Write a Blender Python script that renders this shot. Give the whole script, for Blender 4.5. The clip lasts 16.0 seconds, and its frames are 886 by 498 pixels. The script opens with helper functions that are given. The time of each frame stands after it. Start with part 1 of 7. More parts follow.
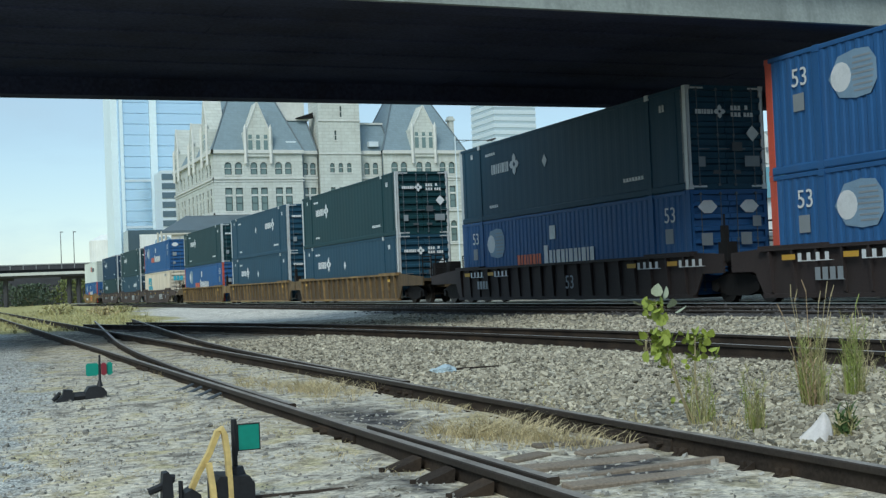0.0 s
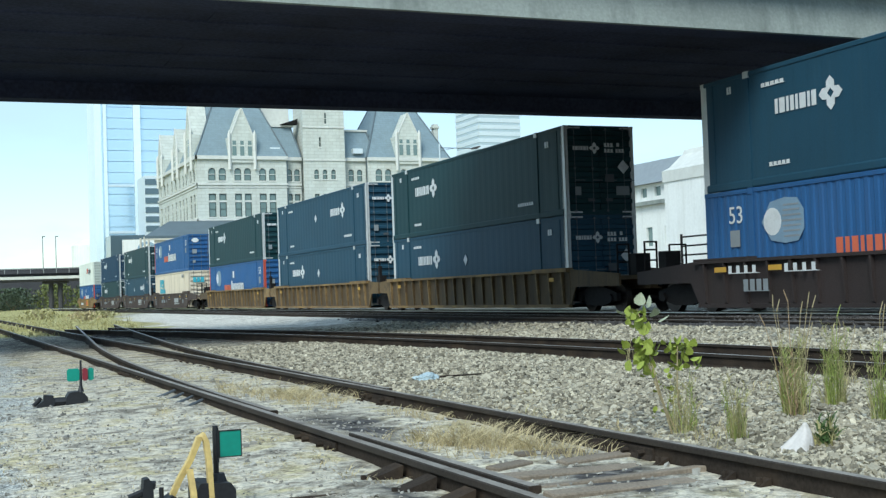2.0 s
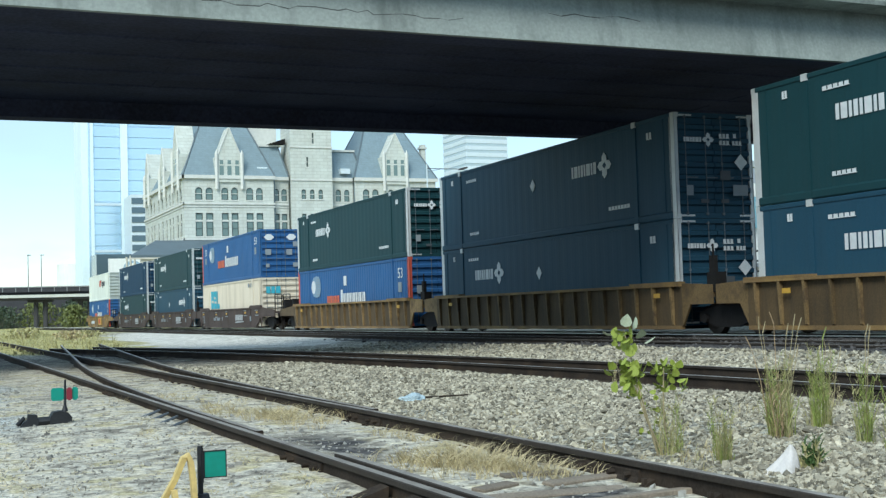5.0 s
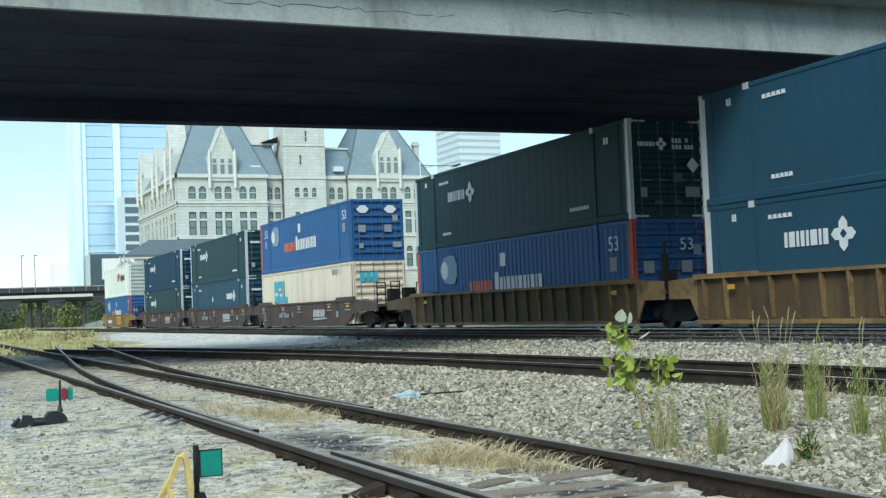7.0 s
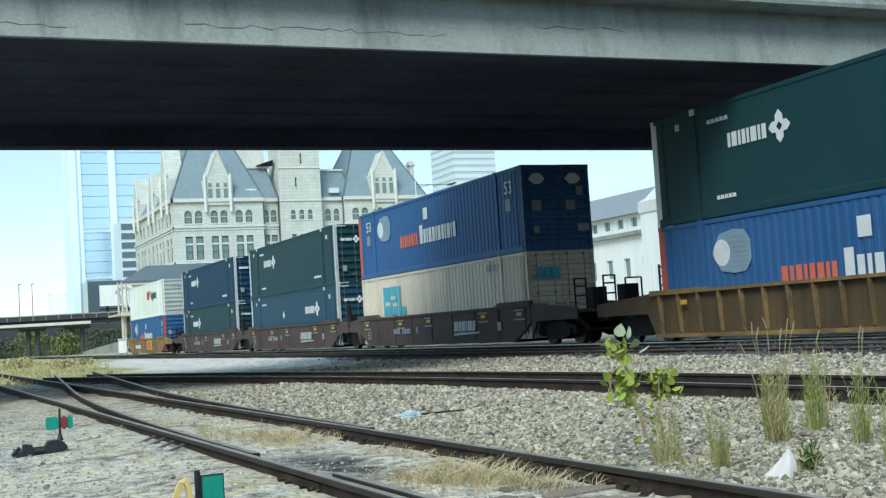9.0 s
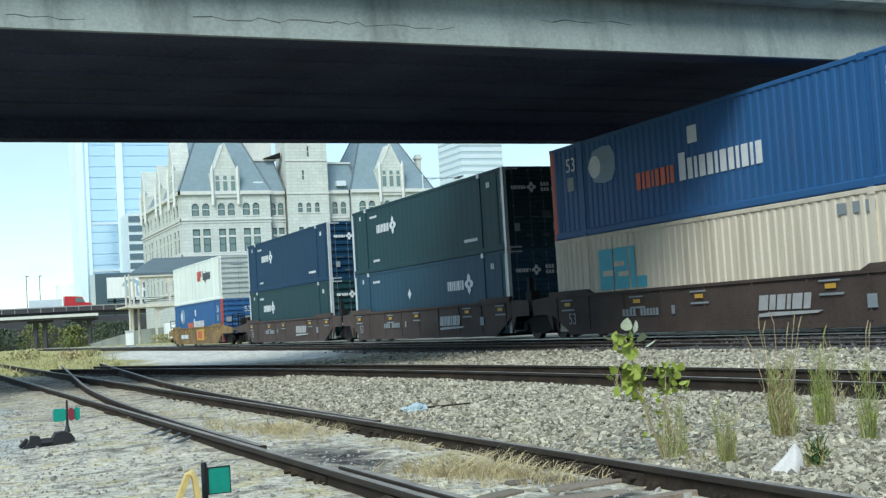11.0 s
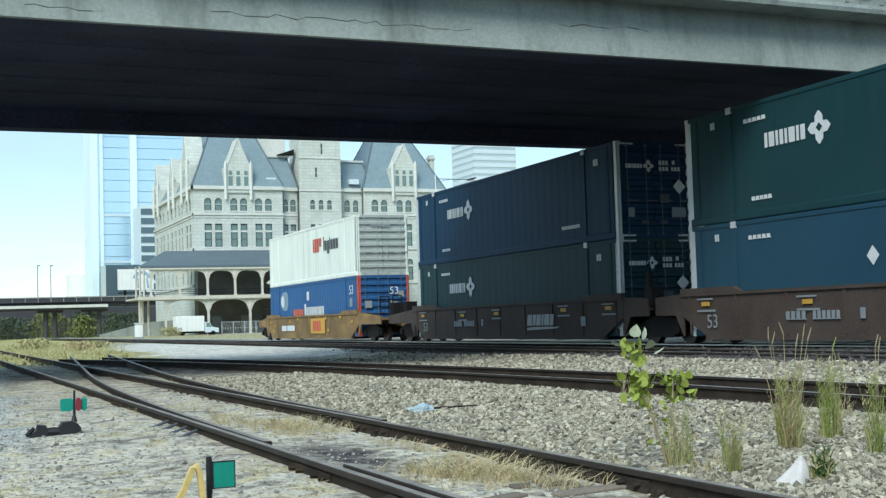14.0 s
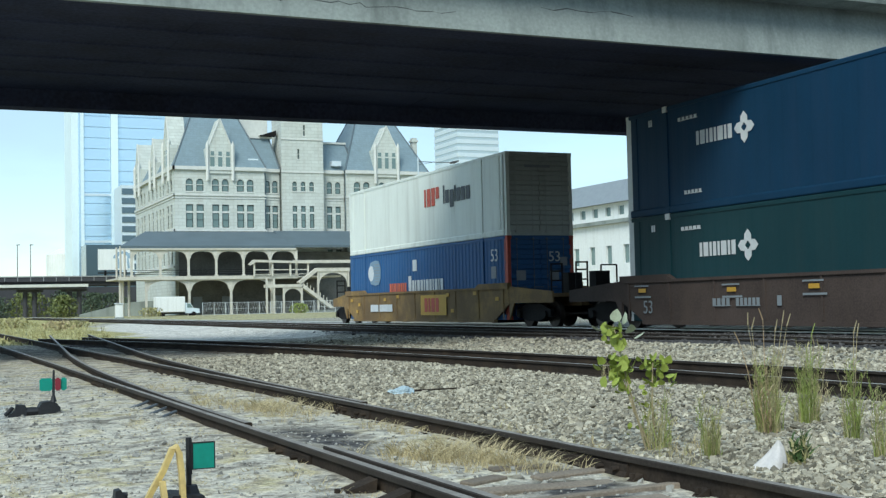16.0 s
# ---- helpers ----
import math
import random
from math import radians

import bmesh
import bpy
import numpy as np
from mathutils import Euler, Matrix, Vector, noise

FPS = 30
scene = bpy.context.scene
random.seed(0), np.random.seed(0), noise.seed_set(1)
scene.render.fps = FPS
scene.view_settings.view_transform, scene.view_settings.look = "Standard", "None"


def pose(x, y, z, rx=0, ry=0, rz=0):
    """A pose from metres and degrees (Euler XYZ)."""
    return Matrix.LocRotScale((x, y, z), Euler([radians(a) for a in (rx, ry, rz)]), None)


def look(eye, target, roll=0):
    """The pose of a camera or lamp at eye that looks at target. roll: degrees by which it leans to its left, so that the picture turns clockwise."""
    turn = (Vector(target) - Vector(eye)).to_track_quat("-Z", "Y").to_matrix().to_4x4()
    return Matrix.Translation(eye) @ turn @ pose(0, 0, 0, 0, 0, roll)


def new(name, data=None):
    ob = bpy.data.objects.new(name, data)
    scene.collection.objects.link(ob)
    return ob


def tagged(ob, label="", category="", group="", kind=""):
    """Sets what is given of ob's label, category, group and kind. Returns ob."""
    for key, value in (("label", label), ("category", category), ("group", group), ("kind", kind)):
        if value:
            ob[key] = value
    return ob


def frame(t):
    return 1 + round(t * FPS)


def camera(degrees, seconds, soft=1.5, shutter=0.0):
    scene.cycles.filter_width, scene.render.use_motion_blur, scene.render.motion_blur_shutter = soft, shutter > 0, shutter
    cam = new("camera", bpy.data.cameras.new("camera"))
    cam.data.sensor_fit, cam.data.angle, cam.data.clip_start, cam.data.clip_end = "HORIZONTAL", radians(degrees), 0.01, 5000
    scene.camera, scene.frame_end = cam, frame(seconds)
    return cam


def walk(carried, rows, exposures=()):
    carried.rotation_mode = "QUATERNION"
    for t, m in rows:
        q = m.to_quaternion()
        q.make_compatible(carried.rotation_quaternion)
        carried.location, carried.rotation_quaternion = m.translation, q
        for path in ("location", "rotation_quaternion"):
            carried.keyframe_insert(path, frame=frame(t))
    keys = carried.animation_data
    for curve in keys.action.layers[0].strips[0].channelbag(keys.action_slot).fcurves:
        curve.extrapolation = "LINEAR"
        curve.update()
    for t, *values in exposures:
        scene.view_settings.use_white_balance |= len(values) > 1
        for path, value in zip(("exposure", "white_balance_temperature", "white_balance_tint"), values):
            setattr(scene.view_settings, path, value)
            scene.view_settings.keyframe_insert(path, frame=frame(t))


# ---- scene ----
cam = camera(40.0, 16.0, soft=1.35)
PATH = [
    (0.0, pose(0, 0, 0.934, 91.621, 2.405, -21.900)),
    (0.5, pose(0, 0, 0.934, 91.629, 1.791, -22.315)),
    (1.0, pose(0, 0, 0.934, 91.819, 2.259, -22.614)),
    (1.5, pose(0, 0, 0.934, 91.994, 2.047, -22.519)),
    (2.0, pose(0, 0, 0.934, 91.950, 1.985, -22.684)),
    (2.5, pose(0, 0, 0.934, 92.400, 2.004, -22.316)),
    (3.0, pose(0, 0, 0.934, 92.791, 2.198, -21.815)),
    (3.5, pose(0, 0, 0.934, 93.094, 1.993, -23.078)),
    (4.0, pose(0, 0, 0.934, 93.036, 1.745, -23.307)),
    (6.5, pose(0, 0, 0.934, 92.799, 1.892, -23.349)),
    (7.0, pose(0, 0, 0.934, 92.739, 2.268, -23.568)),
    (7.5, pose(0, 0, 0.934, 92.870, 2.331, -23.737)),
    (8.0, pose(0, 0, 0.934, 93.012, 2.842, -23.265)),
    (8.5, pose(0, 0, 0.934, 93.715, 3.800, -24.141)),
    (9.0, pose(0, 0, 0.934, 93.621, 3.629, -23.628)),
    (9.5, pose(0, 0, 0.934, 93.432, 3.162, -23.307)),
    (12.0, pose(0, 0, 0.934, 93.249, 3.554, -23.322)),
    (12.5, pose(0, 0, 0.934, 92.866, 2.671, -23.071)),
    (13.0, pose(0, 0, 0.934, 94.214, 1.618, -21.892)),
    (13.5, pose(0, 0, 0.934, 93.977, 3.777, -21.729)),
    (14.0, pose(0, 0, 0.934, 93.398, 1.755, -22.903)),
    (14.5, pose(0, 0, 0.934, 93.318, 0.448, -23.149)),
    (15.0, pose(0, 0, 0.934, 93.665, 1.557, -23.864)),
    (15.5, pose(0, 0, 0.934, 92.966, 1.487, -24.176)),
    (16.0, pose(0, 0, 0.934, 92.575, 1.253, -23.785)),
]
EXPOSURE = [(0.0, 0.14, 6120, 1), (0.5, 0.28, 6120, 1), (1.5, 0.56, 6120, 1), (3.5, 0.60, 6120, 1), (9.0, 0.60, 6120, 1), (13.0, 0.62, 6120, 1), (14.0, 0.56, 6120, 1), (15.0, 0.48, 6120, 1), (16.0, 0.46, 6120, 1)]
walk(cam, PATH, EXPOSURE)

# ---- world, sun ----
SUN_ELEV, SUN_AZ = 42.0, 221.0          # azimuth clockwise from +y
world = bpy.data.worlds.new("sky")
scene.world = world
world.use_nodes = True
wn, wl = world.node_tree.nodes, world.node_tree.links
wn.clear()
w_out = wn.new("ShaderNodeOutputWorld")
w_bg = wn.new("ShaderNodeBackground")
w_sky = wn.new("ShaderNodeTexSky")
w_sky.sky_type = "NISHITA"
w_sky.sun_disc = False
w_sky.sun_elevation = radians(SUN_ELEV)
w_sky.sun_rotation = radians(SUN_AZ)
w_sky.dust_density = 0.2
w_co = wn.new("ShaderNodeTexCoord")
w_map = wn.new("ShaderNodeMapping")
w_map.inputs["Scale"].default_value = (1.0, 1.0, 3.2)
w_noise = wn.new("ShaderNodeTexNoise")
w_noise.inputs["Scale"].default_value = 2.3
w_noise.inputs["Detail"].default_value = 7.0
w_noise.inputs["Roughness"].default_value = 0.55
w_ramp = wn.new("ShaderNodeValToRGB")
w_ramp.color_ramp.elements[0].position = 0.44
w_ramp.color_ramp.elements[0].color = (0.42, 0.42, 0.42, 1)
w_ramp.color_ramp.elements[1].position = 0.62
w_ramp.color_ramp.elements[1].color = (0.9, 0.9, 0.9, 1)
w_mix = wn.new("ShaderNodeMixRGB")
w_mix.inputs["Color2"].default_value = (3.7, 4.75, 5.8, 1)
wl.new(w_co.outputs["Generated"], w_map.inputs["Vector"])
wl.new(w_map.outputs[0], w_noise.inputs["Vector"])
wl.new(w_noise.outputs["Fac"], w_ramp.inputs["Fac"])
wl.new(w_ramp.outputs["Color"], w_mix.inputs["Fac"])
wl.new(w_sky.outputs[0], w_mix.inputs["Color1"])
wl.new(w_mix.outputs[0], w_bg.inputs["Color"])
w_bg.inputs["Strength"].default_value = 0.122
wl.new(w_bg.outputs[0], w_out.inputs["Surface"])

sun = new("sun", bpy.data.lights.new("sun", "SUN"))
sun.data.energy = 2.1
sun.data.angle = radians(26)
sun.data.color = (1.0, 0.96, 0.9)
_az = radians(SUN_AZ)
_dir = Vector((math.sin(_az) * math.cos(radians(SUN_ELEV)), math.cos(_az) * math.cos(radians(SUN_ELEV)), math.sin(radians(SUN_ELEV))))
sun.matrix_world = look(_dir * 60, (0, 0, 0))


# ---- materials ----
def mat(name, col, rough=0.7, metal=0.0, vary=0.25, scale=3.0, fine=40.0, bump=0.0, stain=None, stain_amt=0.4, stain_scale=1.2, streak=False, spec=0.5, rand=0.0, island=False, course=None):
    """Two-scale procedural surface: broad variation, fine grain, optional stains (streaked downwards)."""
    m = bpy.data.materials.new(name)
    m.use_nodes = True
    n, l = m.node_tree.nodes, m.node_tree.links
    b = n["Principled BSDF"]
    b.inputs["Roughness"].default_value = rough
    b.inputs["Metallic"].default_value = metal
    b.inputs["Specular IOR Level"].default_value = spec
    co = n.new("ShaderNodeTexCoord")
    big = n.new("ShaderNodeTexNoise")
    big.inputs["Scale"].default_value = scale
    big.inputs["Detail"].default_value = 5
    l.new(co.outputs["Object"], big.inputs["Vector"])
    small = n.new("ShaderNodeTexNoise")
    small.inputs["Scale"].default_value = fine
    small.inputs["Detail"].default_value = 4
    l.new(co.outputs["Object"], small.inputs["Vector"])
    add = n.new("ShaderNodeMath")
    add.operation = "ADD"
    l.new(big.outputs["Fac"], add.inputs[0])
    l.new(small.outputs["Fac"], add.inputs[1])
    rng = n.new("ShaderNodeMapRange")
    rng.inputs["From Min"].default_value = 0.7
    rng.inputs["From Max"].default_value = 1.3
    rng.inputs["To Min"].default_value = 1 - vary
    rng.inputs["To Max"].default_value = 1 + vary
    l.new(add.outputs[0], rng.inputs["Value"])
    last = rng.outputs[0]
    if rand:
        if island:
            src = n.new("ShaderNodeNewGeometry").outputs["Random Per Island"]
        else:
            src = n.new("ShaderNodeObjectInfo").outputs["Random"]
        r2 = n.new("ShaderNodeMapRange")
        r2.inputs["To Min"].default_value = 1 - rand
        r2.inputs["To Max"].default_value = 1 + rand
        l.new(src, r2.inputs["Value"])
        mu = n.new("ShaderNodeMath")
        mu.operation = "MULTIPLY"
        l.new(last, mu.inputs[0])
        l.new(r2.outputs[0], mu.inputs[1])
        last = mu.outputs[0]
    vm = n.new("ShaderNodeVectorMath")
    vm.operation = "SCALE"
    vm.inputs[0].default_value = col
    l.new(last, vm.inputs["Scale"])
    colour = vm.outputs[0]
    if stain:
        mp = n.new("ShaderNodeMapping")
        mp.inputs["Scale"].default_value = (1.6, 1.6, 0.14) if streak else (1, 1, 1)
        l.new(co.outputs["Object"], mp.inputs["Vector"])
        sn = n.new("ShaderNodeTexNoise")
        sn.inputs["Scale"].default_value = stain_scale
        sn.inputs["Detail"].default_value = 8
        sn.inputs["Roughness"].default_value = 0.65
        l.new(mp.outputs[0], sn.inputs["Vector"])
        sr = n.new("ShaderNodeMapRange")
        sr.inputs["From Min"].default_value = 0.48
        sr.inputs["From Max"].default_value = 0.72
        sr.inputs["To Max"].default_value = stain_amt
        l.new(sn.outputs["Fac"], sr.inputs["Value"])
        mx = n.new("ShaderNodeMixRGB")
        mx.inputs["Color2"].default_value = (*stain, 1)
        l.new(sr.outputs[0], mx.inputs["Fac"])
        l.new(colour, mx.inputs["Color1"])
        colour = mx.outputs[0]
    if course:
        # coursed blocks: x + y runs along either face, z runs up
        sx = n.new("ShaderNodeSeparateXYZ")
        l.new(co.outputs["Object"], sx.inputs[0])
        al = n.new("ShaderNodeMath")
        al.operation = "ADD"
        l.new(sx.outputs[0], al.inputs[0])
        l.new(sx.outputs[1], al.inputs[1])
        cb = n.new("ShaderNodeCombineXYZ")
        l.new(al.outputs[0], cb.inputs[0])
        l.new(sx.outputs[2], cb.inputs[1])
        bk = n.new("ShaderNodeTexBrick")
        bk.inputs["Scale"].default_value = 1.0
        bk.inputs["Brick Width"].default_value = course[0]
        bk.inputs["Row Height"].default_value = course[1]
        bk.inputs["Mortar Size"].default_value = course[2]
        bk.inputs["Color1"].default_value = (0.95, 0.945, 0.93, 1)
        bk.inputs["Color2"].default_value = (1.05, 1.05, 1.05, 1)
        bk.inputs["Mortar"].default_value = (0.84, 0.83, 0.81, 1)
        l.new(cb.outputs[0], bk.inputs["Vector"])
        mb = n.new("ShaderNodeMixRGB")
        mb.blend_type = "MULTIPLY"
        mb.inputs["Fac"].default_value = 1.0
        l.new(colour, mb.inputs["Color1"])
        l.new(bk.outputs["Color"], mb.inputs["Color2"])
        colour = mb.outputs[0]
    l.new(colour, b.inputs["Base Color"])
    if bump:
        bp = n.new("ShaderNodeBump")
        bp.inputs["Strength"].default_value = 0.5
        bp.inputs["Distance"].default_value = bump
        l.new(small.outputs["Fac"], bp.inputs["Height"])
        l.new(bp.outputs[0], b.inputs["Normal"])
    return m


def glass(name, col, rough=0.08, metal=0.0):
    m = bpy.data.materials.new(name)
    m.use_nodes = True
    b = m.node_tree.nodes["Principled BSDF"]
    b.inputs["Base Color"].default_value = (*col, 1)
    b.inputs["Roughness"].default_value = rough
    b.inputs["Metallic"].default_value = metal
    b.inputs["Specular IOR Level"].default_value = 0.8
    return m


GRIME = (0.05, 0.04, 0.03)
RUST = (0.10, 0.045, 0.02)
M_GREEN = mat("paint_dark_green", (0.013, 0.048, 0.057), 0.55, 0, 0.12, 0.5, 30, stain=(0.024, 0.050, 0.054), stain_amt=0.4, streak=True, spec=0.16)
M_TEAL = mat("paint_teal_blue", (0.021, 0.066, 0.106), 0.55, 0, 0.12, 0.5, 30, stain=(0.030, 0.066, 0.090), stain_amt=0.4, streak=True, spec=0.16)
M_NAVY = mat("paint_navy", (0.008, 0.041, 0.088), 0.6, 0, 0.12, 0.5, 30, stain=(0.03, 0.05, 0.10), stain_amt=0.2, streak=True, spec=0.18)
M_BLUE = mat("paint_royal_blue", (0.032, 0.108, 0.265), 0.5, 0, 0.12, 0.5, 30, stain=(0.06, 0.10, 0.20), stain_amt=0.4, streak=True, spec=0.18)
M_BEIGE = mat("paint_beige", (0.66, 0.59, 0.47), 0.6, 0, 0.08, 0.5, 30, stain=(0.25, 0.2, 0.14), stain_amt=0.4, streak=True, spec=0.18)
M_WHITE = mat("paint_white", (0.79, 0.83, 0.76), 0.55, 0, 0.06, 0.5, 30, stain=(0.42, 0.42, 0.36), stain_amt=0.45, streak=True, spec=0.18)
# louvred door end of the white container; its grey has shade put in
M_LOUVRE = mat("shaded_louvre_steel", (0.44, 0.48, 0.45), 0.55, 0.1, 0.1, 0.5, 30, stain=(0.24, 0.25, 0.22), stain_amt=0.4, streak=True)
M_RED = mat("paint_orange_red", (0.52, 0.085, 0.05), 0.6, 0, 0.15, 1, 30, stain=GRIME, stain_amt=0.3)
M_ALU = mat("bare_aluminium", (0.62, 0.64, 0.64), 0.5, 0.3, 0.12, 2, 40, stain=(0.3, 0.3, 0.3), stain_amt=0.3)
M_DECAL = mat("decal_white", (0.66, 0.69, 0.70), 0.6, 0, 0.08, 2, 40, stain=(0.4, 0.42, 0.42), stain_amt=0.5, stain_scale=4)
M_DECAL_RED = mat("decal_orange", (0.62, 0.14, 0.07), 0.6, 0, 0.1, 2, 40)
M_DECAL_CYAN = mat("decal_cyan", (0.06, 0.38, 0.48), 0.6, 0, 0.1, 2, 40)
M_DECAL_YEL = mat("decal_yellow", (0.55, 0.32, 0.04), 0.6, 0, 0.1, 2, 40)
M_DECAL_GREY = mat("decal_grey", (0.24, 0.27, 0.29), 0.6, 0, 0.1, 2, 40)
M_DECAL_PALEGREY = mat("decal_dusty_white", (0.40, 0.41, 0.41), 0.7, 0, 0.15, 2, 40, stain=(0.15, 0.13, 0.12), stain_amt=0.5, stain_scale=3)
M_DECAL_PALE = mat("decal_pale_blue", (0.20, 0.30, 0.40), 0.6, 0, 0.15, 2, 40)
M_DECAL_DARK = mat("decal_dark_grey", (0.07, 0.08, 0.09), 0.6, 0, 0.1, 2, 40)
M_GEAR = mat("door_gear_steel", (0.13, 0.15, 0.17), 0.55, 0.3, 0.2, 3, 40)
M_YCAR = mat("car_worn_yellow", (0.185, 0.118, 0.050), 0.8, 0, 0.3, 0.8, 25, 0.002, stain=(0.44, 0.28, 0.075), stain_amt=0.6, stain_scale=0.9)
M_YRIB = mat("car_dirty_yellow", (0.185, 0.122, 0.050), 0.8, 0, 0.35, 0.8, 25, 0.002, stain=(0.055, 0.036, 0.022), stain_amt=0.9, stain_scale=2.2, rand=0.35)
# dirty yellow, with the shade between the ribs put into its brown
M_YSHEET = mat("car_shaded_grimy_yellow", (0.095, 0.063, 0.028), 0.8, 0, 0.3, 0.8, 25, 0.002, stain=(0.035, 0.026, 0.018), stain_amt=0.85, streak=True, stain_scale=1.8)
M_BCAR = mat("car_brown", (0.073, 0.055, 0.048), 0.8, 0, 0.3, 0.8, 25, 0.002, stain=(0.095, 0.070, 0.055), stain_amt=0.5, streak=True, stain_scale=1.6, spec=0.25)
M_DCAR = mat("car_dark_brown", (0.031, 0.022, 0.021), 0.75, 0, 0.25, 0.8, 25, 0.002, stain=(0.025, 0.02, 0.018), stain_amt=0.7, streak=True, stain_scale=1.6)
M_BLACK = mat("greasy_black_steel", (0.014, 0.013, 0.013), 0.7, 0.0, 0.3, 3, 40, spec=0.15)
M_WHEEL = mat("wheel_steel", (0.06, 0.05, 0.045), 0.45, 0.7, 0.3, 3, 40)
M_RAIL = mat("rail_rust", (0.040, 0.032, 0.026), 0.9, 0, 0.4, 2, 50, 0.002, stain=(0.085, 0.060, 0.040), stain_amt=0.7, stain_scale=2.2, spec=0.1)
M_RAILHEAD = mat("rail_head_polished", (0.62, 0.60, 0.56), 0.45, 0.5, 0.25, 2, 60, stain=(0.16, 0.12, 0.09), stain_amt=0.6, stain_scale=1.5)
M_HEADTOP = mat("rail_head_dull", (0.30, 0.27, 0.235), 0.5, 0.2, 0.3, 2, 60, stain=(0.09, 0.068, 0.05), stain_amt=0.7, stain_scale=2.5, spec=0.3)
M_MAINHEAD = mat("rail_head_bright", (0.80, 0.79, 0.77), 0.32, 0.6, 0.12, 2, 60)
M_HEADSIDE = mat("rail_head_worn", (0.045, 0.038, 0.032), 0.7, 0.2, 0.35, 2, 60, stain=(0.05, 0.038, 0.03), stain_amt=0.6, stain_scale=3, spec=0.2)
M_TIE = mat("weathered_sleeper_wood", (0.20, 0.165, 0.125), 0.9, 0, 0.35, 3, 60, 0.004, stain=(0.06, 0.05, 0.04), stain_amt=0.6, rand=0.25)
M_CONC = mat("concrete", (0.275, 0.305, 0.28), 0.85, 0, 0.18, 0.35, 14, 0.003, stain=(0.095, 0.11, 0.10), stain_amt=0.75, streak=True, stain_scale=0.75)
# shade under the road bridge is put into this dark colour
M_SOFFIT = mat("shaded_soffit", (0.054, 0.061, 0.096), 0.9, 0, 0.35, 0.4, 10, stain=(0.05, 0.045, 0.042), stain_amt=0.35, stain_scale=0.5, spec=0.05)
M_STONE = mat("limestone", (0.57, 0.60, 0.555), 0.85, 0, 0.07, 0.25, 1.2, 0.01, stain=(0.40, 0.37, 0.31), stain_amt=0.35, streak=True, stain_scale=0.35, course=(1.35, 0.58, 0.045))
M_STONE_L = mat("limestone_trim", (0.63, 0.64, 0.60), 0.85, 0, 0.08, 0.3, 2.0, 0.01, stain=(0.44, 0.42, 0.37), stain_amt=0.3, stain_scale=0.8)
M_SLATE = mat("blue_grey_slate", (0.205, 0.275, 0.31), 0.6, 0, 0.12, 0.3, 5.0, 0.01, stain=(0.13, 0.17, 0.19), stain_amt=0.5, stain_scale=0.3, course=(0.6, 0.42, 0.02))
M_SASH = mat("dark_green_sash", (0.06, 0.085, 0.08), 0.6, 0, 0.15, 2, 20)
M_CANROOF = mat("canopy_slate", (0.10, 0.135, 0.155), 0.6, 0, 0.14, 0.3, 5.0, 0.01)
M_WOODW = mat("painted_timber", (0.58, 0.55, 0.47), 0.7, 0, 0.12, 1, 20, stain=(0.3, 0.28, 0.22), stain_amt=0.4)
M_ARCSHADE = mat("arcade_shade", (0.16, 0.16, 0.15), 0.9, 0, 0.3, 0.5, 6)
M_PANE = glass("window_glass", (0.15, 0.22, 0.21), 0.1)
M_TGLASS = glass("tower_glass", (0.60, 0.78, 0.92), 0.14, 0.55)
M_TGLASS2 = glass("tower_glass_grey", (0.12, 0.17, 0.20), 0.15, 0.5)
M_TFRAME = mat("tower_panel", (0.62, 0.70, 0.74), 0.5, 0, 0.06, 0.05, 1.0)
M_WALL = mat("white_wall", (0.80, 0.81, 0.78), 0.7, 0, 0.06, 0.3, 4, stain=(0.55, 0.55, 0.5), stain_amt=0.4, streak=True)
M_TGLASS3 = glass("tower_glass_pale", (0.48, 0.56, 0.58), 0.15, 0.3)
M_PIER = mat("pale_tower_cladding", (0.78, 0.90, 0.93), 0.4, 0, 0.05, 0.05, 1.0)
M_BEAM2 = mat("far_bridge_concrete", (0.30, 0.31, 0.30), 0.85, 0, 0.15, 0.3, 4, stain=(0.14, 0.14, 0.14), stain_amt=0.5)
M_BEAM2D = mat("far_bridge_steel", (0.055, 0.055, 0.06), 0.8, 0, 0.2, 0.3, 4)


# ---- mesh helpers ----
def box(bm, x0, x1, y0, y1, z0, z1, m=None):
    vs = [bm.verts.new(p) for p in ((x0, y0, z0), (x1, y0, z0), (x1, y1, z0), (x0, y1, z0), (x0, y0, z1), (x1, y0, z1), (x1, y1, z1), (x0, y1, z1))]
    if m is not None:
        for v in vs:
            v.co = m @ v.co
    for f in ((3, 2, 1, 0), (4, 5, 6, 7), (0, 1, 5, 4), (1, 2, 6, 5), (2, 3, 7, 6), (3, 0, 4, 7)):
        bm.faces.new([vs[i] for i in f])
    return vs


def prism(bm, poly, axis, a, b):
    """A polygon in the two other axes, drawn out along axis ('x', 'y', 'z') from a to b."""
    def place(u, v, w):
        return {"x": (w, u, v), "y": (u, w, v), "z": (u, v, w)}[axis]
    lo = [bm.verts.new(place(u, v, a)) for u, v in poly]
    hi = [bm.verts.new(place(u, v, b)) for u, v in poly]
    n = len(poly)
    for i in range(n):
        bm.faces.new((lo[i], lo[(i + 1) % n], hi[(i + 1) % n], hi[i]))
    bm.faces.new(lo[::-1])
    bm.faces.new(hi)
    return lo + hi


